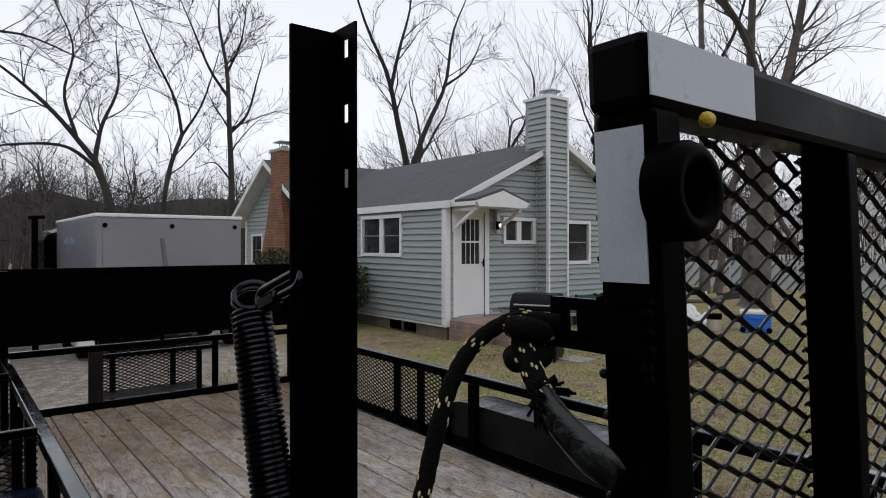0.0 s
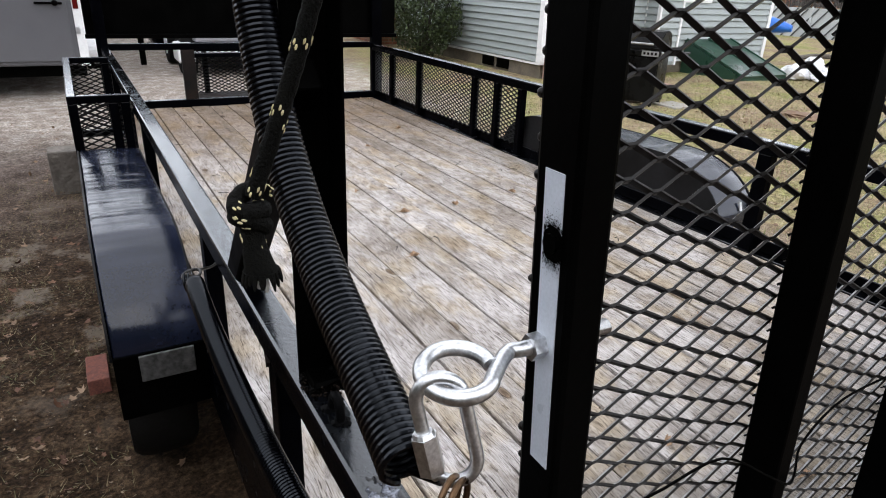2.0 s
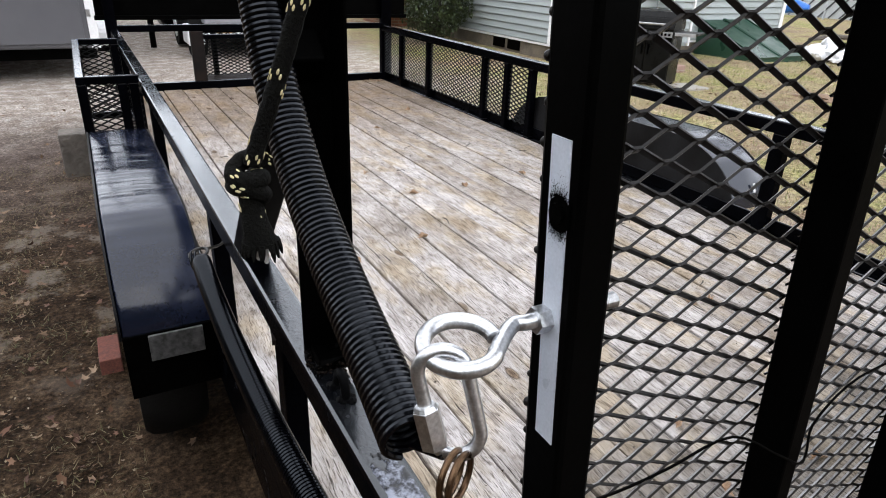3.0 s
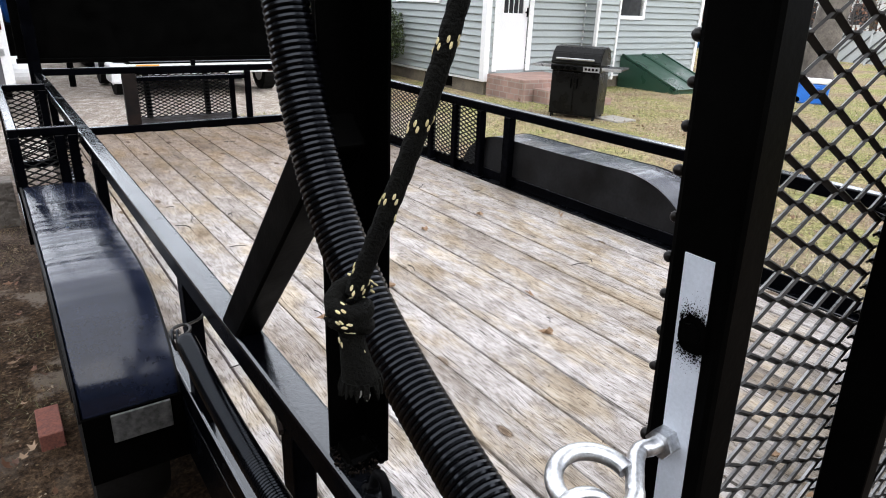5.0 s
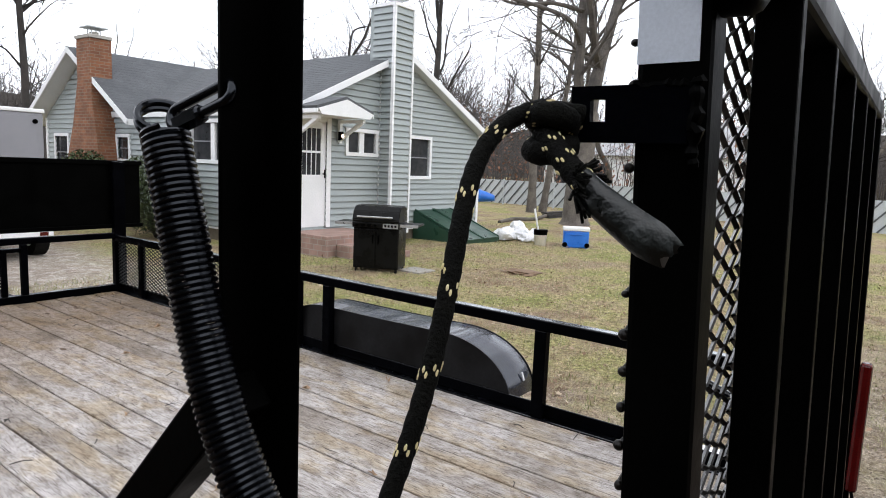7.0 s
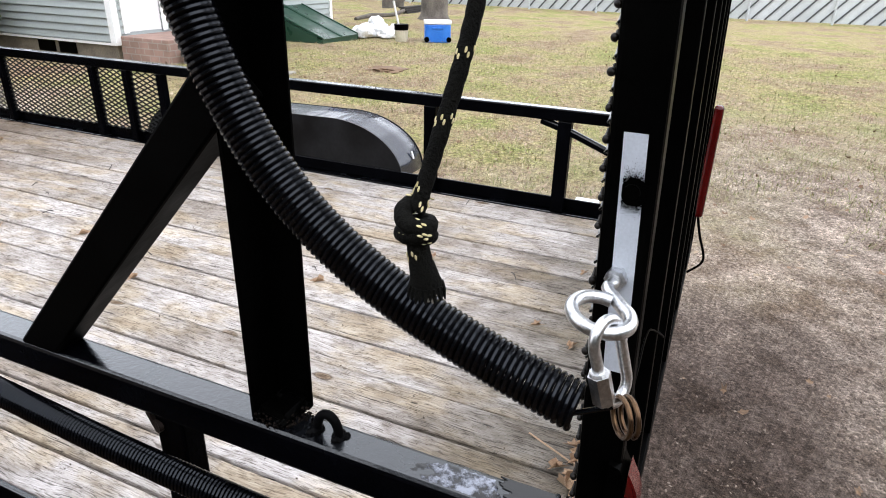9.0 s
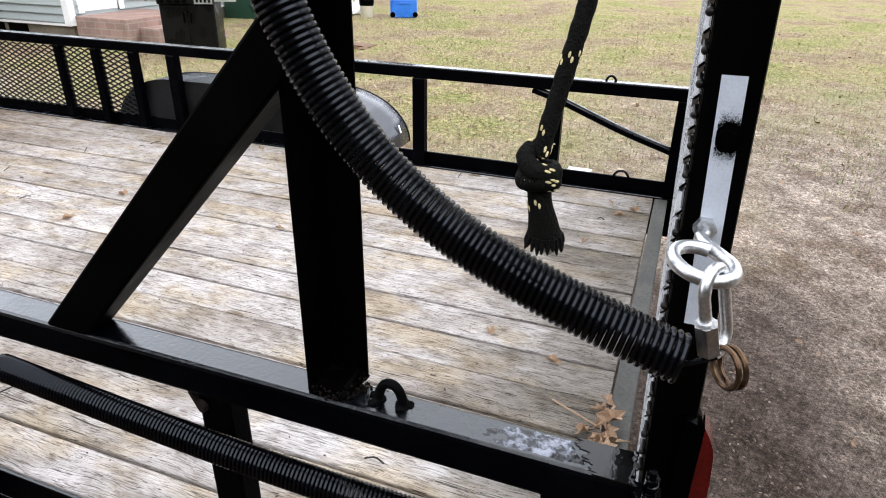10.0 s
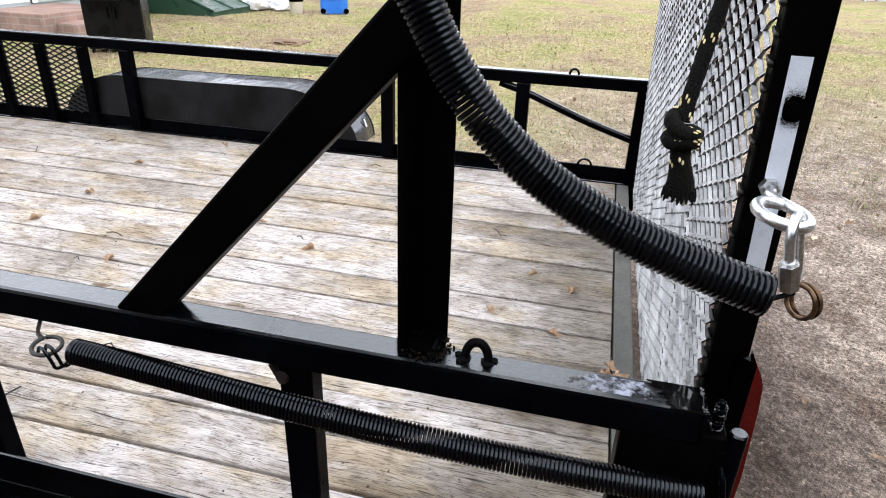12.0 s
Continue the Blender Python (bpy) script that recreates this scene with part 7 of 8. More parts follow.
limbed_tree("oak_tree", (18.0, 8.5, 0), 5, [
    ([(0.1, 0, -0.1), (0.16, 0, 1.0), (0.34, 0, 2.2), (0.57, 0, 3.5)], 0.44, 0.34, 0),
    ([(0.55, 0, 3.35), (0.02, 0, 3.72), (-0.34, 0, 4.6), (-0.25, 0, 6.0), (-0.16, 0, 8.3), (-0.3, -0.2, 10.5), (0.0, -0.4, 13)], 0.22, 0.05, 12),
    ([(0.57, 0, 3.4), (0.9, 0, 4.46), (1.36, 0, 5.5), (2.1, 0, 7.0), (3.0, 0, 9.0), (3.6, 0, 11.5), (3.4, 0, 14)], 0.27, 0.05, 10),
    ([(1.1, 0, 4.9), (0.75, -0.1, 5.15), (0.23, -0.2, 5.5), (-0.58, -0.3, 6.7), (-1.45, -0.3, 7.66), (-2.8, -0.4, 8.3), (-4.2, -0.5, 9.6)], 0.17, 0.04, 9),
    ([(-0.28, 0, 5.4), (-1.45, -0.2, 5.84), (-3.5, -0.4, 5.77), (-6.2, -0.6, 5.5), (-7.4, -0.7, 5.7)], 0.09, 0.02, 12),
    ([(-0.24, 0, 6.4), (-1.7, 0.3, 6.35), (-3.5, 0.6, 6.0), (-5.2, 0.8, 6.4)], 0.08, 0.02, 10),
    ([(-0.2, 0, 7.6), (-1.8, 0.3, 8.6), (-4.4, 0.6, 9.0), (-6.5, 0.8, 9.8)], 0.09, 0.02, 9),
    ([(2.1, 0, 7.0), (4.0, 0.6, 8.2), (6.0, 1.0, 8.8), (8.0, 1.4, 10)], 0.12, 0.03, 8)],
    "big bare oak with grey bark and crooked limbs", BARK, BARK_MID, thin=0.95)
limbed_tree("bare_tree", (4.9, 27, 0), 15, [
    ([(0, 0, -0.1), (0.1, 0, 2.0), (-0.1, 0, 3.5), (-0.6, 0, 5.0)], 0.20, 0.14, 0),
    ([(-0.6, 0, 5.0), (-1.8, 0.3, 6.6), (-3.0, 0.5, 7.8), (-4.4, 0.4, 8.8)], 0.12, 0.03, 8),
    ([(-0.4, 0, 4.6), (-1.6, -0.3, 5.4), (-3.2, -0.5, 5.3), (-4.2, -0.6, 5.0)], 0.09, 0.02, 7),
    ([(-0.6, 0, 5.0), (-0.3, 0.3, 6.4), (0.3, 0.4, 8.0), (0.2, 0.3, 9.8)], 0.11, 0.02, 8),
    ([(-1.2, 0.1, 5.9), (-1.6, 0, 7.4), (-1.3, 0, 9.2), (-2.0, 0, 11)], 0.08, 0.02, 7)],
    "spreading bare tree beyond the trailers", BARK_DARK, TWIG, thin=0.95, lims=(6, 6, 5), least=0.0085)
limbed_tree("bare_tree", (6.9, 28, 0), 17, [
    ([(0, 0, -0.1), (0.1, 0, 3.0), (0.4, 0, 5.0), (0.9, 0, 6.5)], 0.12, 0.09, 3),
    ([(0.9, 0, 6.5), (0.6, 0, 8.0), (-0.4, 0, 10), (-1.2, 0, 12)], 0.08, 0.02, 7),
    ([(0.8, 0, 6.3), (1.8, 0.1, 8.0), (2.6, 0.2, 10.5)], 0.07, 0.02, 6)],
    "slim forked bare tree beyond the trailers", BARK_DARK, TWIG, thin=0.95, lims=(6, 6, 5), least=0.0085)
limbed_tree("bare_tree", (9.6, 27.2, 0), 21, [
    ([(0, 0, -0.1), (0.05, 0, 4.0), (-0.05, 0, 7.0), (-0.15, 0, 9.4), (-0.5, 0, 11.4), (-0.4, 0, 13.2)], 0.17, 0.025, 12),
    ([(0.0, 0, 4.6), (-0.7, 0, 5.3), (-1.5, 0, 5.0)], 0.05, 0.012, 2),
    ([(-0.05, 0, 6.6), (0.8, 0.1, 7.6), (1.3, 0.2, 9.2), (1.7, 0.2, 10.6)], 0.08, 0.015, 6),
    ([(-0.1, 0, 8.2), (-0.9, 0, 9.3), (-1.6, 0, 10.9), (-2.2, 0.1, 12.3)], 0.08, 0.015, 7),
    ([(-0.15, 0, 9.2), (0.5, 0, 10.8), (0.8, 0.1, 12.8)], 0.07, 0.012, 6)],
    "slim bare tree beyond the trailers", BARK_DARK, TWIG, thin=0.95, lims=(6, 6, 5), least=0.0085)
limbed_tree("bare_tree", (18.9, 27.0, 0), 4, [
    ([(0, 0, -0.1), (0.0, 0, 3.0), (0.1, 0, 5.6)], 0.34, 0.28, 0),
    ([(0.1, 0, 5.4), (-0.6, 0, 8.0), (-1.2, 0.1, 10.5), (-2.4, 0.2, 12.8), (-3.4, 0.3, 15.5)], 0.20, 0.03, 10),
    ([(-1.0, 0.1, 9.8), (-0.5, 0, 12.0), (0.2, 0, 14.5), (0.0, 0, 17)], 0.12, 0.02, 8),
    ([(0.1, 0, 5.4), (1.2, 0, 8.0), (2.6, 0.1, 10.6), (3.2, 0.2, 13.5), (4.4, 0.3, 16)], 0.18, 0.03, 10),
    ([(2.4, 0.1, 10.4), (4.2, 0, 11.8), (5.4, 0, 14)], 0.09, 0.02, 6)],
    "tall forked bare tree behind the house", BARK_DARK, TWIG, thin=0.95, lims=(6, 6, 5), least=0.0085)
limbed_tree("bare_tree", (21.6, 12.0, 0), 51, [
    ([(0, 0, -0.1), (0.0, 0.05, 3.0), (0.1, 0.2, 8.0), (0.0, 0.2, 13.5), (0.1, 0.2, 17)], 0.17, 0.04, 16),
    ([(0.1, 0.2, 7.5), (0.3, -1.0, 9.5), (0.3, -1.8, 12.5)], 0.09, 0.02, 6)],
    "straight bare tree of a pair before the fence", BARK, TWIG)
limbed_tree("bare_tree", (22.3, 11.9, 0), 52, [
    ([(0, 0, -0.1), (0.1, -0.3, 2.5), (0.3, -0.7, 5.5), (0.3, -1.2, 11), (0.2, -1.4, 15)], 0.14, 0.03, 14)],
    "leaning bare tree of a pair before the fence", BARK, TWIG)
bm = bmesh.new()
tube(bm, smooth_path([(16.2, 10.1, 0.03), (17.3, 10.25, 0.07), (18.2, 10.0, 0.05), (19.2, 10.1, 0.12)], 16), 0.06, 7)
solid("fallen_limb", bm, BARK, "fallen grey limb lying before the fence", "log", smooth=True)
for k in range(4):
    bm = bmesh.new()
    box(bm, (19.5, 10.1 + 0.04 * k, -0.03 + 0.06 * k), (21.0, 10.3 + 0.05 * k, 0.02 + 0.06 * k), 0.006)
    solid("plank", bm, BARK_DARK, "dark old plank in a low stack", "plank", "stacked planks")
WIDE, NARROW = (0.45, 1.05), (0.3, 0.75)
tree("bare_tree", (25.5, 26.5, 0), 8, 19, 0.22, 0.5, (4, 4, 4, 3), 4, NARROW, "tall bare tree behind the house", BARK_DARK, TWIG)
tree("bare_tree", (24.0, 19.5, 0), 9, 17, 0.20, 0.5, (4, 4, 4, 3), 4, NARROW, "tall bare tree behind the house", BARK_DARK, TWIG)
limbed_tree("bare_tree", (-2.0, 18.0, 0), 33, [
    ([(0, 0, -0.1), (0.0, 0, 4.0), (0.1, 0, 9.0), (0.2, 0, 14)], 0.26, 0.08, 3),
    ([(0.0, 0, 5.0), (1.4, -0.6, 6.2), (3.0, -1.2, 6.5), (4.4, -1.6, 6.0)], 0.06, 0.012, 16),
    ([(0.0, 0, 6.4), (1.6, -0.8, 7.6), (3.6, -1.8, 8.0), (5.2, -2.0, 7.6)], 0.07, 0.012, 18),
    ([(0.1, 0, 7.6), (1.8, -0.4, 8.8), (4.0, -1.0, 9.2), (6.0, -1.4, 8.6)], 0.07, 0.012, 18)],
    "bare tree overhanging the drive", BARK_DARK, TWIG)

# trees of the woods: a few shapes, set many times
kinds = []
for k in range(5):
    t = thing("wood_tree", "bare tree of the woods round the yard", "tree", "bare trees of the woods", at=(300 + k * 4, 300, 0))
    tv, tf, cv, cf = tree_geometry(100 + k, 15 + k, 0.2, 0.4, (6, 5, 4), 3, (0.35, 0.9), 0.13, sides=(6, 4, 3, 3), twig_r=0.012)
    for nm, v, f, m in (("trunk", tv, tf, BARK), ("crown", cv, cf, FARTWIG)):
        ob = new(nm, from_lists(nm, v, f, m))
        ob.parent = t
    kinds.append(t)
rw = random.Random(77)
spots = []
while len(spots) < 240:
    a = rw.uniform(radians(-14), radians(112))
    r = rw.uniform(42, 95)
    x, y = r * math.cos(a), r * math.sin(a)
    if 40 < x < 60 and -14 < y < 30:
        continue
    if 28 < x < 34:
        continue
    if all((x - p) ** 2 + (y - q) ** 2 > 6 for p, q in spots):
        spots.append((x, y))
for i, (x, y) in enumerate(spots):
    s = rw.uniform(0.5, 0.72) if y > 1.4 * x else rw.uniform(0.75, 1.1)
    m = pose(x, y, 0, 0, 0, rw.uniform(0, 360)) @ Matrix.Diagonal((s, s, s * rw.uniform(0.9, 1.1), 1))
    if i < len(kinds):
        kinds[i].matrix_basis = m
    else:
        c = copy_thing(kinds[i % len(kinds)], pose(x, y, 0, 0, 0, rw.uniform(0, 360)))
        c.scale = (s, s, s)

# unseen dark walls, added behind and beside the camera to darken reflections
for a, b in (((-9.4, -11, -0.2), (-9.0, 7.5, 6.5)), ((-9.4, -11.4, -0.2), (7.0, -11.0, 6.5))):
    bm = bmesh.new()
    box(bm, a, b)
    solid("wall_yard_screen", bm, plain("dark_wall_colour", (0.012, 0.016, 0.010), (0.035, 0.04, 0.026), 0.9, scale=2, bump=0.8, fine=10, dist=0.1), "unseen dark wall added to darken reflections", "screen", kind="structure")

# tree line that closes the place all round
bm = bmesh.new()
N = 180
lo, hi = [], []
for k in range(N):
    a = 2 * math.pi * k / N
    r = 118 + 8 * noise.noise((math.cos(a) * 3, math.sin(a) * 3, 1))
    h = 9.5 + 2.6 * noise.noise((math.cos(a) * 14, math.sin(a) * 14, 5)) + 1.2 * noise.noise((math.cos(a) * 40, math.sin(a) * 40, 9))
    lo.append(bm.verts.new((r * math.cos(a), r * math.sin(a), -0.5)))
    hi.append(bm.verts.new((r * 1.02 * math.cos(a), r * 1.02 * math.sin(a), h)))
for k in range(N):
    bm.faces.new((lo[k], lo[(k + 1) % N], hi[(k + 1) % N], hi[k]))
# distance haze is painted into this colour
solid("backdrop_tree_line", bm, plain("haze_tinted_far_woods", (0.075, 0.068, 0.063), (0.12, 0.11, 0.104), 0.95, scale=0.25, bump=0.6, fine=2.0, dist=0.6), "brown line of far woods with haze put into its colour", "backdrop", kind="structure")

# undergrowth of the woods: thin stems and russet leaves
bm = bmesh.new()
verts, faces = [], []
for k in range(7500):
    a, r = rw.uniform(radians(-14), radians(112)), rw.uniform(36, 90)
    x, y = r * math.cos(a), r * math.sin(a)
    if 40 < x < 60 and -14 < y < 30:
        continue
    h, w = rw.uniform(2.5, 7.5) * (1.1 if y > 1.4 * x else 1.0), rw.uniform(0.02, 0.05)
    dx, dy = rw.gauss(0, 0.12) * h, rw.gauss(0, 0.12) * h
    b = len(verts)
    verts += [(x - w, y, 0), (x + w, y + w, 0), (x, y - w, 0), (x + dx, y + dy, h)]
    faces += [(b, b + 1, b + 3), (b + 1, b + 2, b + 3), (b + 2, b, b + 3)]
    for j in range(7):
        f = rw.uniform(0.3, 0.95)
        px, py, pz = x + dx * f, y + dy * f, h * f
        b = len(verts)
        ex, ey, ez = rw.gauss(0, 0.8), rw.gauss(0, 0.8), rw.uniform(0.3, 1.4)
        verts += [(px - w * 0.5, py, pz), (px + w * 0.5, py, pz), (px, py + w * 0.5, pz + 0.03), (px + ex, py + ey, pz + ez)]
        faces += [(b, b + 1, b + 3), (b + 1, b + 2, b + 3), (b + 2, b, b + 3)]
bm.free()
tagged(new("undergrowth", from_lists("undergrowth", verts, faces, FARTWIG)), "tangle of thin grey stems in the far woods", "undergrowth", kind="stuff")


def leaf_cloud(n, spot, size, seed, flat=False, lobed=False):
    """Many small leaves: plain blades folded on the midrib, or curled leaves with a ragged outline."""
    rg = random.Random(seed)
    v, f = [], []
    for _ in range(n):
        c = Vector(spot(rg))
        d = Vector((rg.gauss(0, 1), rg.gauss(0, 1), rg.gauss(0, 0.25 if flat else 1))).normalized()
        s = d.cross(Vector((rg.gauss(0, 0.3), rg.gauss(0, 0.3), 1))).normalized()
        up = s.cross(d)
        L = size * rg.uniform(0.6, 1.3)
        b = len(v)
        if lobed:
            curl = rg.uniform(-0.1, 0.5)
            v.append(tuple(c))
            for k in range(10):
                a = 0.6283 * k
                rad = L * (0.58 if k % 2 else 0.32) * rg.uniform(0.6, 1.15)
                x, y = rad * math.cos(a), 0.62 * rad * math.sin(a)
                v.append(tuple(c + d * x + s * y + up * (curl * (x * x + 2.2 * y * y) / L * 2.0 + rg.gauss(0, 0.03) * L)))
            f += [(b, b + 1 + k, b + 1 + (k + 1) % 10) for k in range(10)]
        else:
            for p in (c - d * L / 2, c + s * L * 0.3 + up * L * 0.12, c + d * L / 2, c - s * L * 0.3 + up * L * 0.12):
                v.append(tuple(p))
            f += [(b, b + 1, b + 2), (b, b + 2, b + 3)]
    return v, f


def in_woods(rg):
    a, r = rg.uniform(radians(5), radians(36)), rg.uniform(36, 60)
    return (r * math.cos(a), r * math.sin(a), 0.5 + 5 * rg.random() ** 1.3)


v, f = leaf_cloud(5000, in_woods, 0.22, 3)
tagged(new("russet_leaves", from_lists("russet_leaves", v, f, RUSSET)), "russet leaves still hanging in the woods", "leaves", kind="stuff")

# evergreen shrub by the house wall
shrub = thing("shrub", "dense green evergreen shrub against the house", "shrub", at=(6.45, 12.2, 0))


def in_shrub(rg):
    while True:
        p = Vector((rg.uniform(-1, 1), rg.uniform(-1, 1), rg.uniform(-1, 1)))
        if 0.35 < p.length < 1 + 0.15 * noise.noise(p * 3):
            return (6.45 + p.x * 0.75, 12.25 + p.y * 1.0, 0.85 + p.z * 0.82)


v, f = leaf_cloud(7000, in_shrub, 0.075, 9)
ob = new("foliage", from_lists("foliage", v, f, SHRUB))
ob.parent, ob.matrix_parent_inverse = shrub, shrub.matrix_basis.inverted()
bm = bmesh.new()
for k in range(26):
    a = rw.random() * 6.28
    tube(bm, [(6.45, 12.25, -0.05), (6.45 + 0.3 * math.cos(a), 12.25 + 0.35 * math.sin(a), 0.6), (6.45 + 0.55 * math.cos(a), 12.25 + 0.75 * math.sin(a), 1.1 + 0.3 * rw.random())], [0.025, 0.014, 0.006], 5)
part("stem", bm, BARK_DARK, shrub)
shrub2 = thing("shrub", "green shrub beside the brick chimney", "shrub", at=(6.5, 15.6, 0))


def in_shrub2(rg):
    while True:
        p = Vector((rg.uniform(-1, 1), rg.uniform(-1, 1), rg.uniform(-1, 1)))
        if p.length < 1:
            return (6.45 + p.x * 0.5, 15.3 + p.y * 1.3, 0.95 + p.z * 0.75)


v, f = leaf_cloud(3500, in_shrub2, 0.09, 12)
ob = new("foliage", from_lists("foliage", v, f, SHRUB))
ob.parent, ob.matrix_parent_inverse = shrub2, shrub2.matrix_basis.inverted()

# conifer
conifer = thing("conifer", "tall dark green conifer beyond the fence", "tree", at=(38, -6.5, 0))
bm = bmesh.new()
rod(bm, (38, -6.5, -0.1), (38, -6.5, 14), 0.25, 10, 0.03)
part("trunk", bm, BARK_DARK, conifer)


def in_conifer(rg):
    z = 2.0 + 12 * rg.random() ** 1.3
    tier = int(z / 0.7)
    a = rg.choice(range(9)) * 0.698 + tier * 1.3 + rg.gauss(0, 0.13)
    r = (14.5 - z) * 0.30 * math.sqrt(rg.random())
    return (38 + r * math.cos(a), -6.5 + r * math.sin(a), z - 0.25 * r + rg.gauss(0, 0.08))


v, f = leaf_cloud(12000, in_conifer, 0.30, 14)
ob = new("needles", from_lists("needles", v, f, NEEDLE))
ob.parent, ob.matrix_parent_inverse = conifer, conifer.matrix_basis.inverted()

# ---- grass and litter ----
rg = random.Random(41)
v, f = [], []
count = 0
while count < 100000:
    x = 2.5 + 14 * rg.random() ** 1.4
    y = rg.uniform(-6.5, 8.8)
    k = noise.noise((x * 0.6, y * 0.6, 2)) + 0.5 * noise.noise((x * 2.1, y * 2.1, 7))
    edge = (x - 3.0) * 0.5 + (y - 0.5) * 0.25
    if k + min(edge, 0.9) < 0.25 * rg.random() + 0.05:
        continue
    count += 1
    z0 = 0.05 * noise.noise((x * 0.5, y * 0.5, 0)) - 0.03
    a, h, w = rg.random() * 6.28, rg.uniform(0.02, 0.06), rg.uniform(0.003, 0.007)
    lean = rg.uniform(0.01, 0.05)
    dx, dy = math.cos(a), math.sin(a)
    b = len(v)
    v += [(x - dy * w, y + dx * w, z0), (x + dy * w, y - dx * w, z0), (x + dx * lean, y + dy * lean, z0 + h)]
    f.append((b, b + 1, b + 2))
m, n, l, bs = nodes_of("straw_and_green_grass")
gi = n.new("ShaderNodeNewGeometry")
rr = ramp(n, l, gi.outputs["Random Per Island"], [(0.0, (0.36, 0.30, 0.18)), (0.45, (0.50, 0.435, 0.28)), (0.75, (0.24, 0.25, 0.10)), (1.0, (0.16, 0.195, 0.065))])
l.new(rr.outputs[0], bs.inputs["Base Color"])
bs.inputs["Roughness"].default_value = 0.8
tagged(new("grass", from_lists("grass", v, f, m)), "short yellowed winter grass", "grass", kind="stuff")


def ground_leaf(rgen):
    x, y = rgen.uniform(-1.8, 9), rgen.uniform(-2.5, 8)
    if x > 0.0 and y < 1.2 and rgen.random() < 0.8:
        y = 1.5 + 6 * rgen.random()
    if 0.0 < x < 2.1 and y > 0:
        x = -0.3 - 1.5 * rgen.random() if rgen.random() < 0.3 else 2.5 + 6 * rgen.random()
    return (x, y, 0.05 * noise.noise((x * 0.5, y * 0.5, 0)) + 0.0)


v, f = leaf_cloud(1700, ground_leaf, 0.045, 55, True, True)


def mould_leaf(rgen):
    x, y = -0.25 - 1.6 * rgen.random(), rgen.uniform(-0.5, 5.0)
    return (x, y, 0.05 * noise.noise((x * 0.5, y * 0.5, 0)) + 0.003)


def path_leaf(rgen):
    x, y = -0.28 - 1.5 * rgen.random() ** 1.3, rgen.uniform(-0.3, 4.0)
    return (x, y, 0.05 * noise.noise((x * 0.5, y * 0.5, 0)) + 0.008)


v6, f6 = leaf_cloud(260, path_leaf, 0.044, 61, True, True)
tagged(new("path_leaves", from_lists("path_leaves", v6, f6, island_mix("brown_path_leaf", [(0.0, (0.06, 0.03, 0.018)), (0.5, (0.13, 0.06, 0.034)), (0.85, (0.20, 0.115, 0.065)), (1.0, (0.34, 0.25, 0.17))]))), "brown dry leaves on the damp soil beside the fender", "leaves", kind="stuff")
v2, f2 = leaf_cloud(9000, mould_leaf, 0.014, 56, True, True)
tagged(new("leaf_crumbs", from_lists("leaf_crumbs", v2, f2, island_mix("crumbled_leaf", [(0.0, (0.03, 0.018, 0.011)), (0.5, (0.10, 0.055, 0.03)), (0.85, (0.17, 0.115, 0.06)), (1.0, (0.30, 0.24, 0.17))], 0.9))), "crumbled dry leaves along the left wheels", "leaves", kind="stuff")
sv, sf = [], []
for _ in range(16000):
    x, y = -0.22 - 1.7 * rg.random(), rg.uniform(-0.6, 5.5)
    if noise.noise((x * 1.7, y * 1.7, 3)) < -0.12:
        continue
    z = 0.05 * noise.noise((x * 0.5, y * 0.5, 0)) - 0.012
    a, h, w, far = rg.random() * 6.28, rg.uniform(0.004, 0.028), rg.uniform(0.0010, 0.0024), rg.uniform(0.012, 0.045)
    dx, dy = math.cos(a), math.sin(a)
    k = len(sv)
    sv += [(x - dy * w, y + dx * w, z), (x + dy * w, y - dx * w, z), (x + dx * far, y + dy * far, z + h)]
    sf.append((k, k + 1, k + 2))
tagged(new("sparse_grass", from_lists("sparse_grass", sv, sf, island_mix("brown_and_olive_blades", [(0.0, (0.10, 0.07, 0.035)), (0.4, (0.17, 0.125, 0.065)), (0.7, (0.085, 0.085, 0.03)), (1.0, (0.24, 0.19, 0.11))]))), "sparse brown and olive grass in the damp soil", "grass", kind="stuff")
tagged(new("leaf_litter", from_lists("leaf_litter", v, f, DRYLEAF)), "scattered dry brown leaves on the ground", "leaves", kind="stuff")


DECKLEAF = plain("pale_oak_leaf", (0.24, 0.145, 0.085), (0.50, 0.35, 0.23), 0.75, scale=25, bump=0.3, coord="Generated")


def oak_leaf(size, seed):
    """A curled lobed leaf."""
    rgen = random.Random(seed)
    bm = bmesh.new()
    k = 14
    rim = []
    for i in range(k):
        a = 2 * math.pi * i / k
        r = size * (0.45 if i % 2 else 0.9) * rgen.uniform(0.55, 1.25)
        rim.append(bm.verts.new((r * math.cos(a), 0.5 * r * math.sin(a), 0.6 * size * (abs(math.sin(a)) ** 2) * rgen.uniform(0.5, 1.3))))
    c = bm.verts.new((0, 0, 0.0))
    for i in range(k):
        bm.faces.new((c, rim[i], rim[(i + 1) % k]))
    ex = bmesh.ops.extrude_face_region(bm, geom=list(bm.faces))
    for g in ex["geom"]:
        if isinstance(g, bmesh.types.BMVert):
            g.co.z += 0.0006
    return finish("dry_leaf", bm, DECKLEAF)


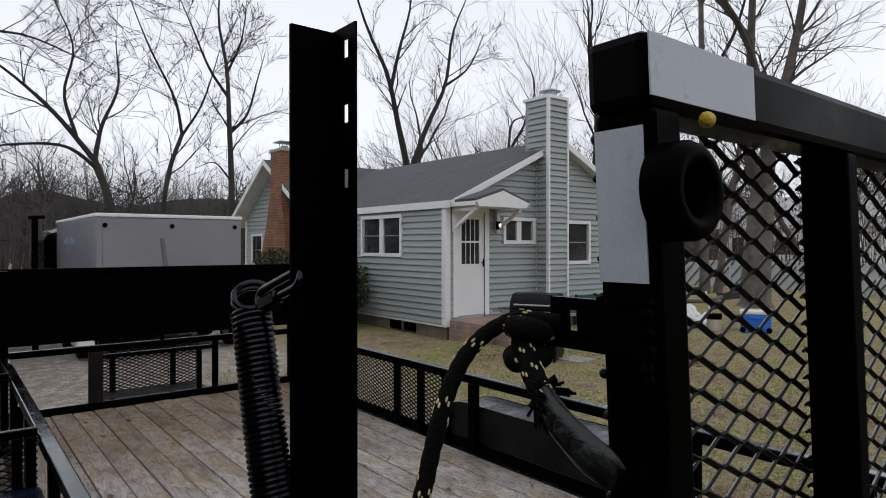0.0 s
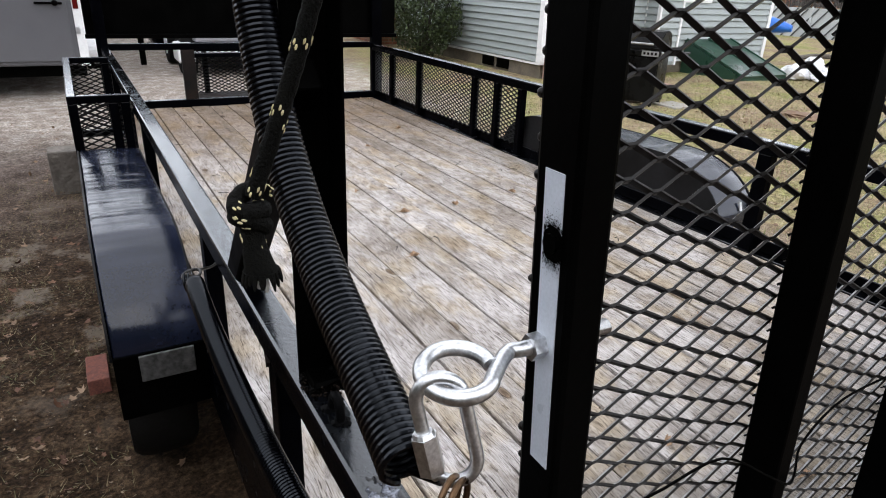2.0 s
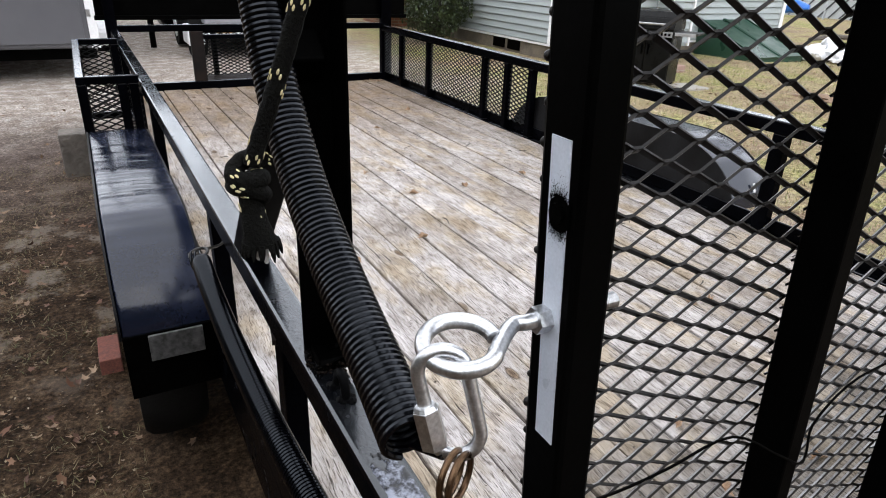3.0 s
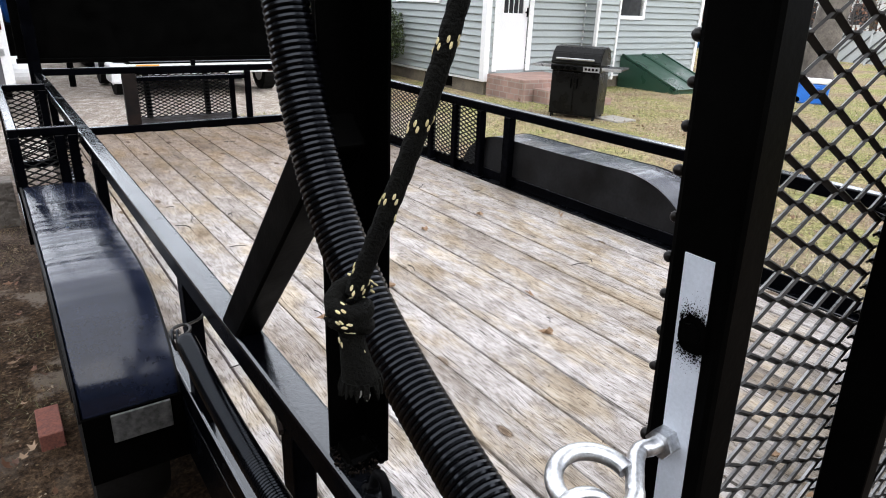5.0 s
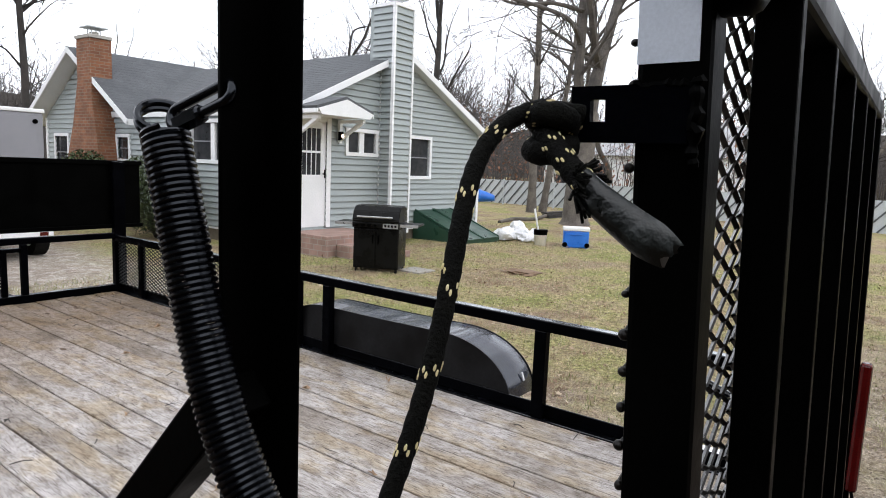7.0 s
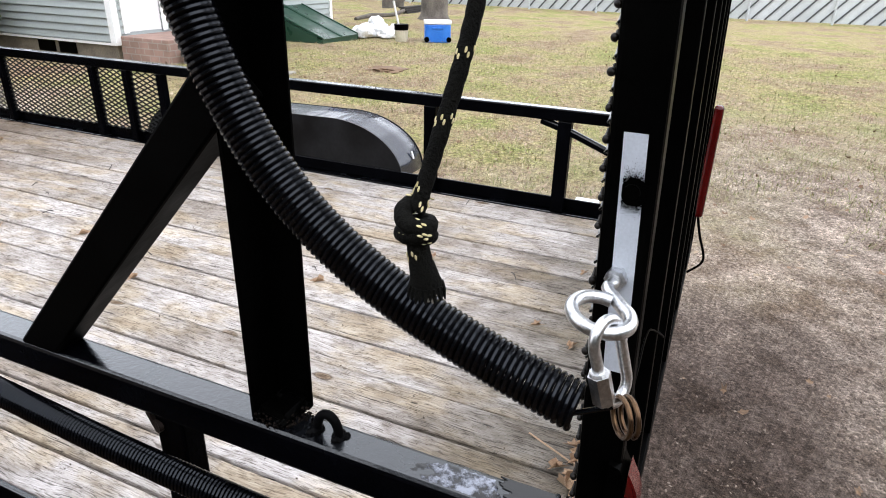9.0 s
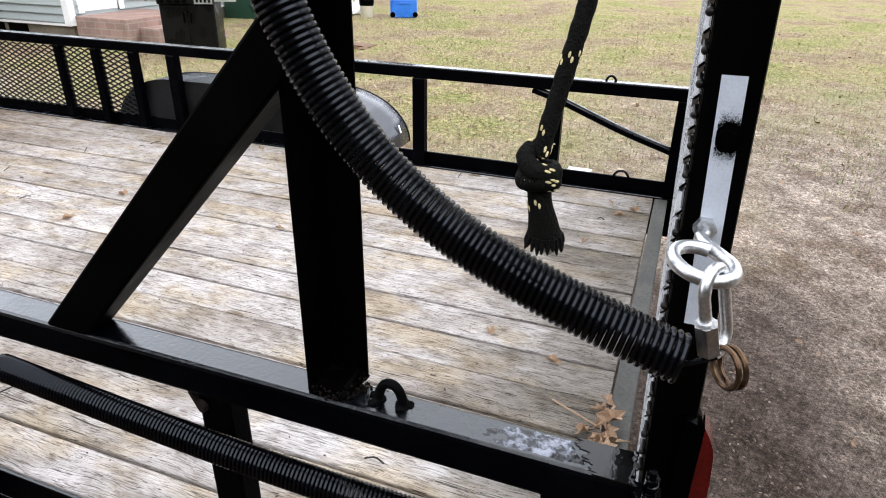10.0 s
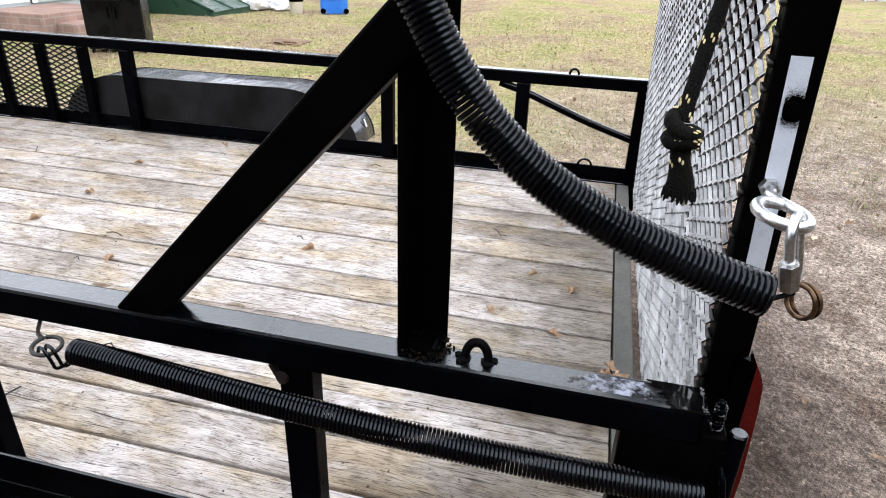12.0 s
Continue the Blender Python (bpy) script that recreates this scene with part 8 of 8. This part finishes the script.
leaf_meshes = [oak_leaf(s, i) for i, s in enumerate((0.028, 0.034, 0.024))]
for i, (x, y) in enumerate(((0.60, 0.10), (0.56, 0.13), (0.64, 0.11), (0.68, 0.095), (1.03, 0.21), (1.1, 0.33), (0.78, 0.24), (0.85, 0.42), (1.5, 0.28), (1.78, 0.20), (1.85, 0.15), (1.9, 0.24),
                            (0.98, 2.05), (1.24, 2.05), (0.9, 2.4), (0.8, 1.6), (1.05, 1.05), (1.2, 1.3), (1.4, 0.8), (0.5, 1.5), (1.95, 4.7), (1.9, 4.75), (1.7, 3.6), (1.3, 3.2), (1.6, 2.1), (1.95, 1.9))):
    ob = tagged(new("dry_leaf", leaf_meshes[i % 3]), "curled dry oak leaf on the deck boards", "leaf", "leaves on the deck")
    ob.location = (x, y, ZD + 0.004)
    ob.rotation_euler = (0, 0, i * 2.3)
heap_meshes = [oak_leaf(s, i + 20) for i, s in enumerate((0.040, 0.034, 0.044))]
for i, (x, y) in enumerate(((0.635, 0.088), (0.535, 0.092), (0.500, 0.078), (0.545, 0.072), (0.570, 0.082), (0.600, 0.074), (0.515, 0.100))):
    ob = tagged(new("dry_leaf", heap_meshes[i % 3]), "curled tan oak leaf in a small heap by the gate", "leaf", "leaves on the deck")
    ob.location = (x, y, ZD + 0.006 + 0.007 * (i % 3))
    ob.rotation_euler = (0.35 * math.sin(i * 1.9), 0.35 * math.cos(i * 2.7), i * 1.7)
for i in range(40):
    a, b = rg.uniform(0.1, 1.95), rg.uniform(0.15, 4.7)
    bm = bmesh.new()
    L, th = rg.uniform(0.02, 0.09), rg.random() * 6.28
    tube(bm, smooth_path([(a, b, ZD + 0.005), (a + L * 0.5 * math.cos(th) + 0.006, b + L * 0.5 * math.sin(th), ZD + 0.009), (a + L * math.cos(th), b + L * math.sin(th), ZD + 0.005)], 6), 0.0018, 4)
    solid("twig", bm, BARK_DARK, "thin dark twig on the deck boards", "twig", "twigs on the deck")


def deck_crumb(rgen):
    x, y = 0.06 + 1.95 * rgen.random(), 0.06 + 4.7 * rgen.random() ** 1.3
    return (x, y, ZD + 0.0035)


v3, f3 = leaf_cloud(1500, deck_crumb, 0.0065, 57, flat=True)
tagged(new("deck_debris", from_lists("deck_debris", v3, f3, plain("dark_debris", (0.03, 0.022, 0.016), (0.10, 0.07, 0.045), 0.9))), "dark crumbs of leaf and bark on the deck", "debris", kind="stuff")


def lawn_leaf(rgen):
    x, y = 3.2 + 16 * rgen.random() ** 1.2, rgen.uniform(-7.5, 8.5)
    return (x, y, 0.05 * noise.noise((x * 0.5, y * 0.5, 0)) + 0.012)


v4, f4 = leaf_cloud(3600, lawn_leaf, 0.055, 58, True, True)
tagged(new("lawn_leaves", from_lists("lawn_leaves", v4, f4, island_mix("pale_dry_leaf", [(0.0, (0.13, 0.07, 0.04)), (0.5, (0.28, 0.18, 0.11)), (1.0, (0.55, 0.45, 0.33))]))), "pale and brown dry leaves strewn over the lawn", "leaves", kind="stuff")


def soil_chip(rgen):
    x, y = 0.15 + 6.0 * rgen.random() ** 1.3, rgen.uniform(-3.6, 0.9)
    if 0 < x < 2.1 and y > -0.05:
        y = -0.1 - 2.5 * rgen.random()
    return (x, y, 0.05 * noise.noise((x * 0.5, y * 0.5, 0)) + 0.004)


v5, f5 = leaf_cloud(22000, soil_chip, 0.013, 59, flat=True)
tagged(new("soil_chips", from_lists("soil_chips", v5, f5, island_mix("bark_and_leaf_chips", [(0.0, (0.04, 0.027, 0.02)), (0.5, (0.12, 0.082, 0.064)), (0.85, (0.20, 0.15, 0.12)), (1.0, (0.32, 0.26, 0.21))], 0.9))), "bits of bark, twig and leaf on the trodden soil", "debris", kind="stuff")
bm = bmesh.new()
tube(bm, [(0.585, 0.10, ZD + 0.006), (0.60, 0.14, ZD + 0.010), (0.635, 0.21, ZD + 0.008)], 0.0022, 5)
solid("twig", bm, DECKLEAF, "pale straight twig on the deck boards", "twig", "twigs on the deck")
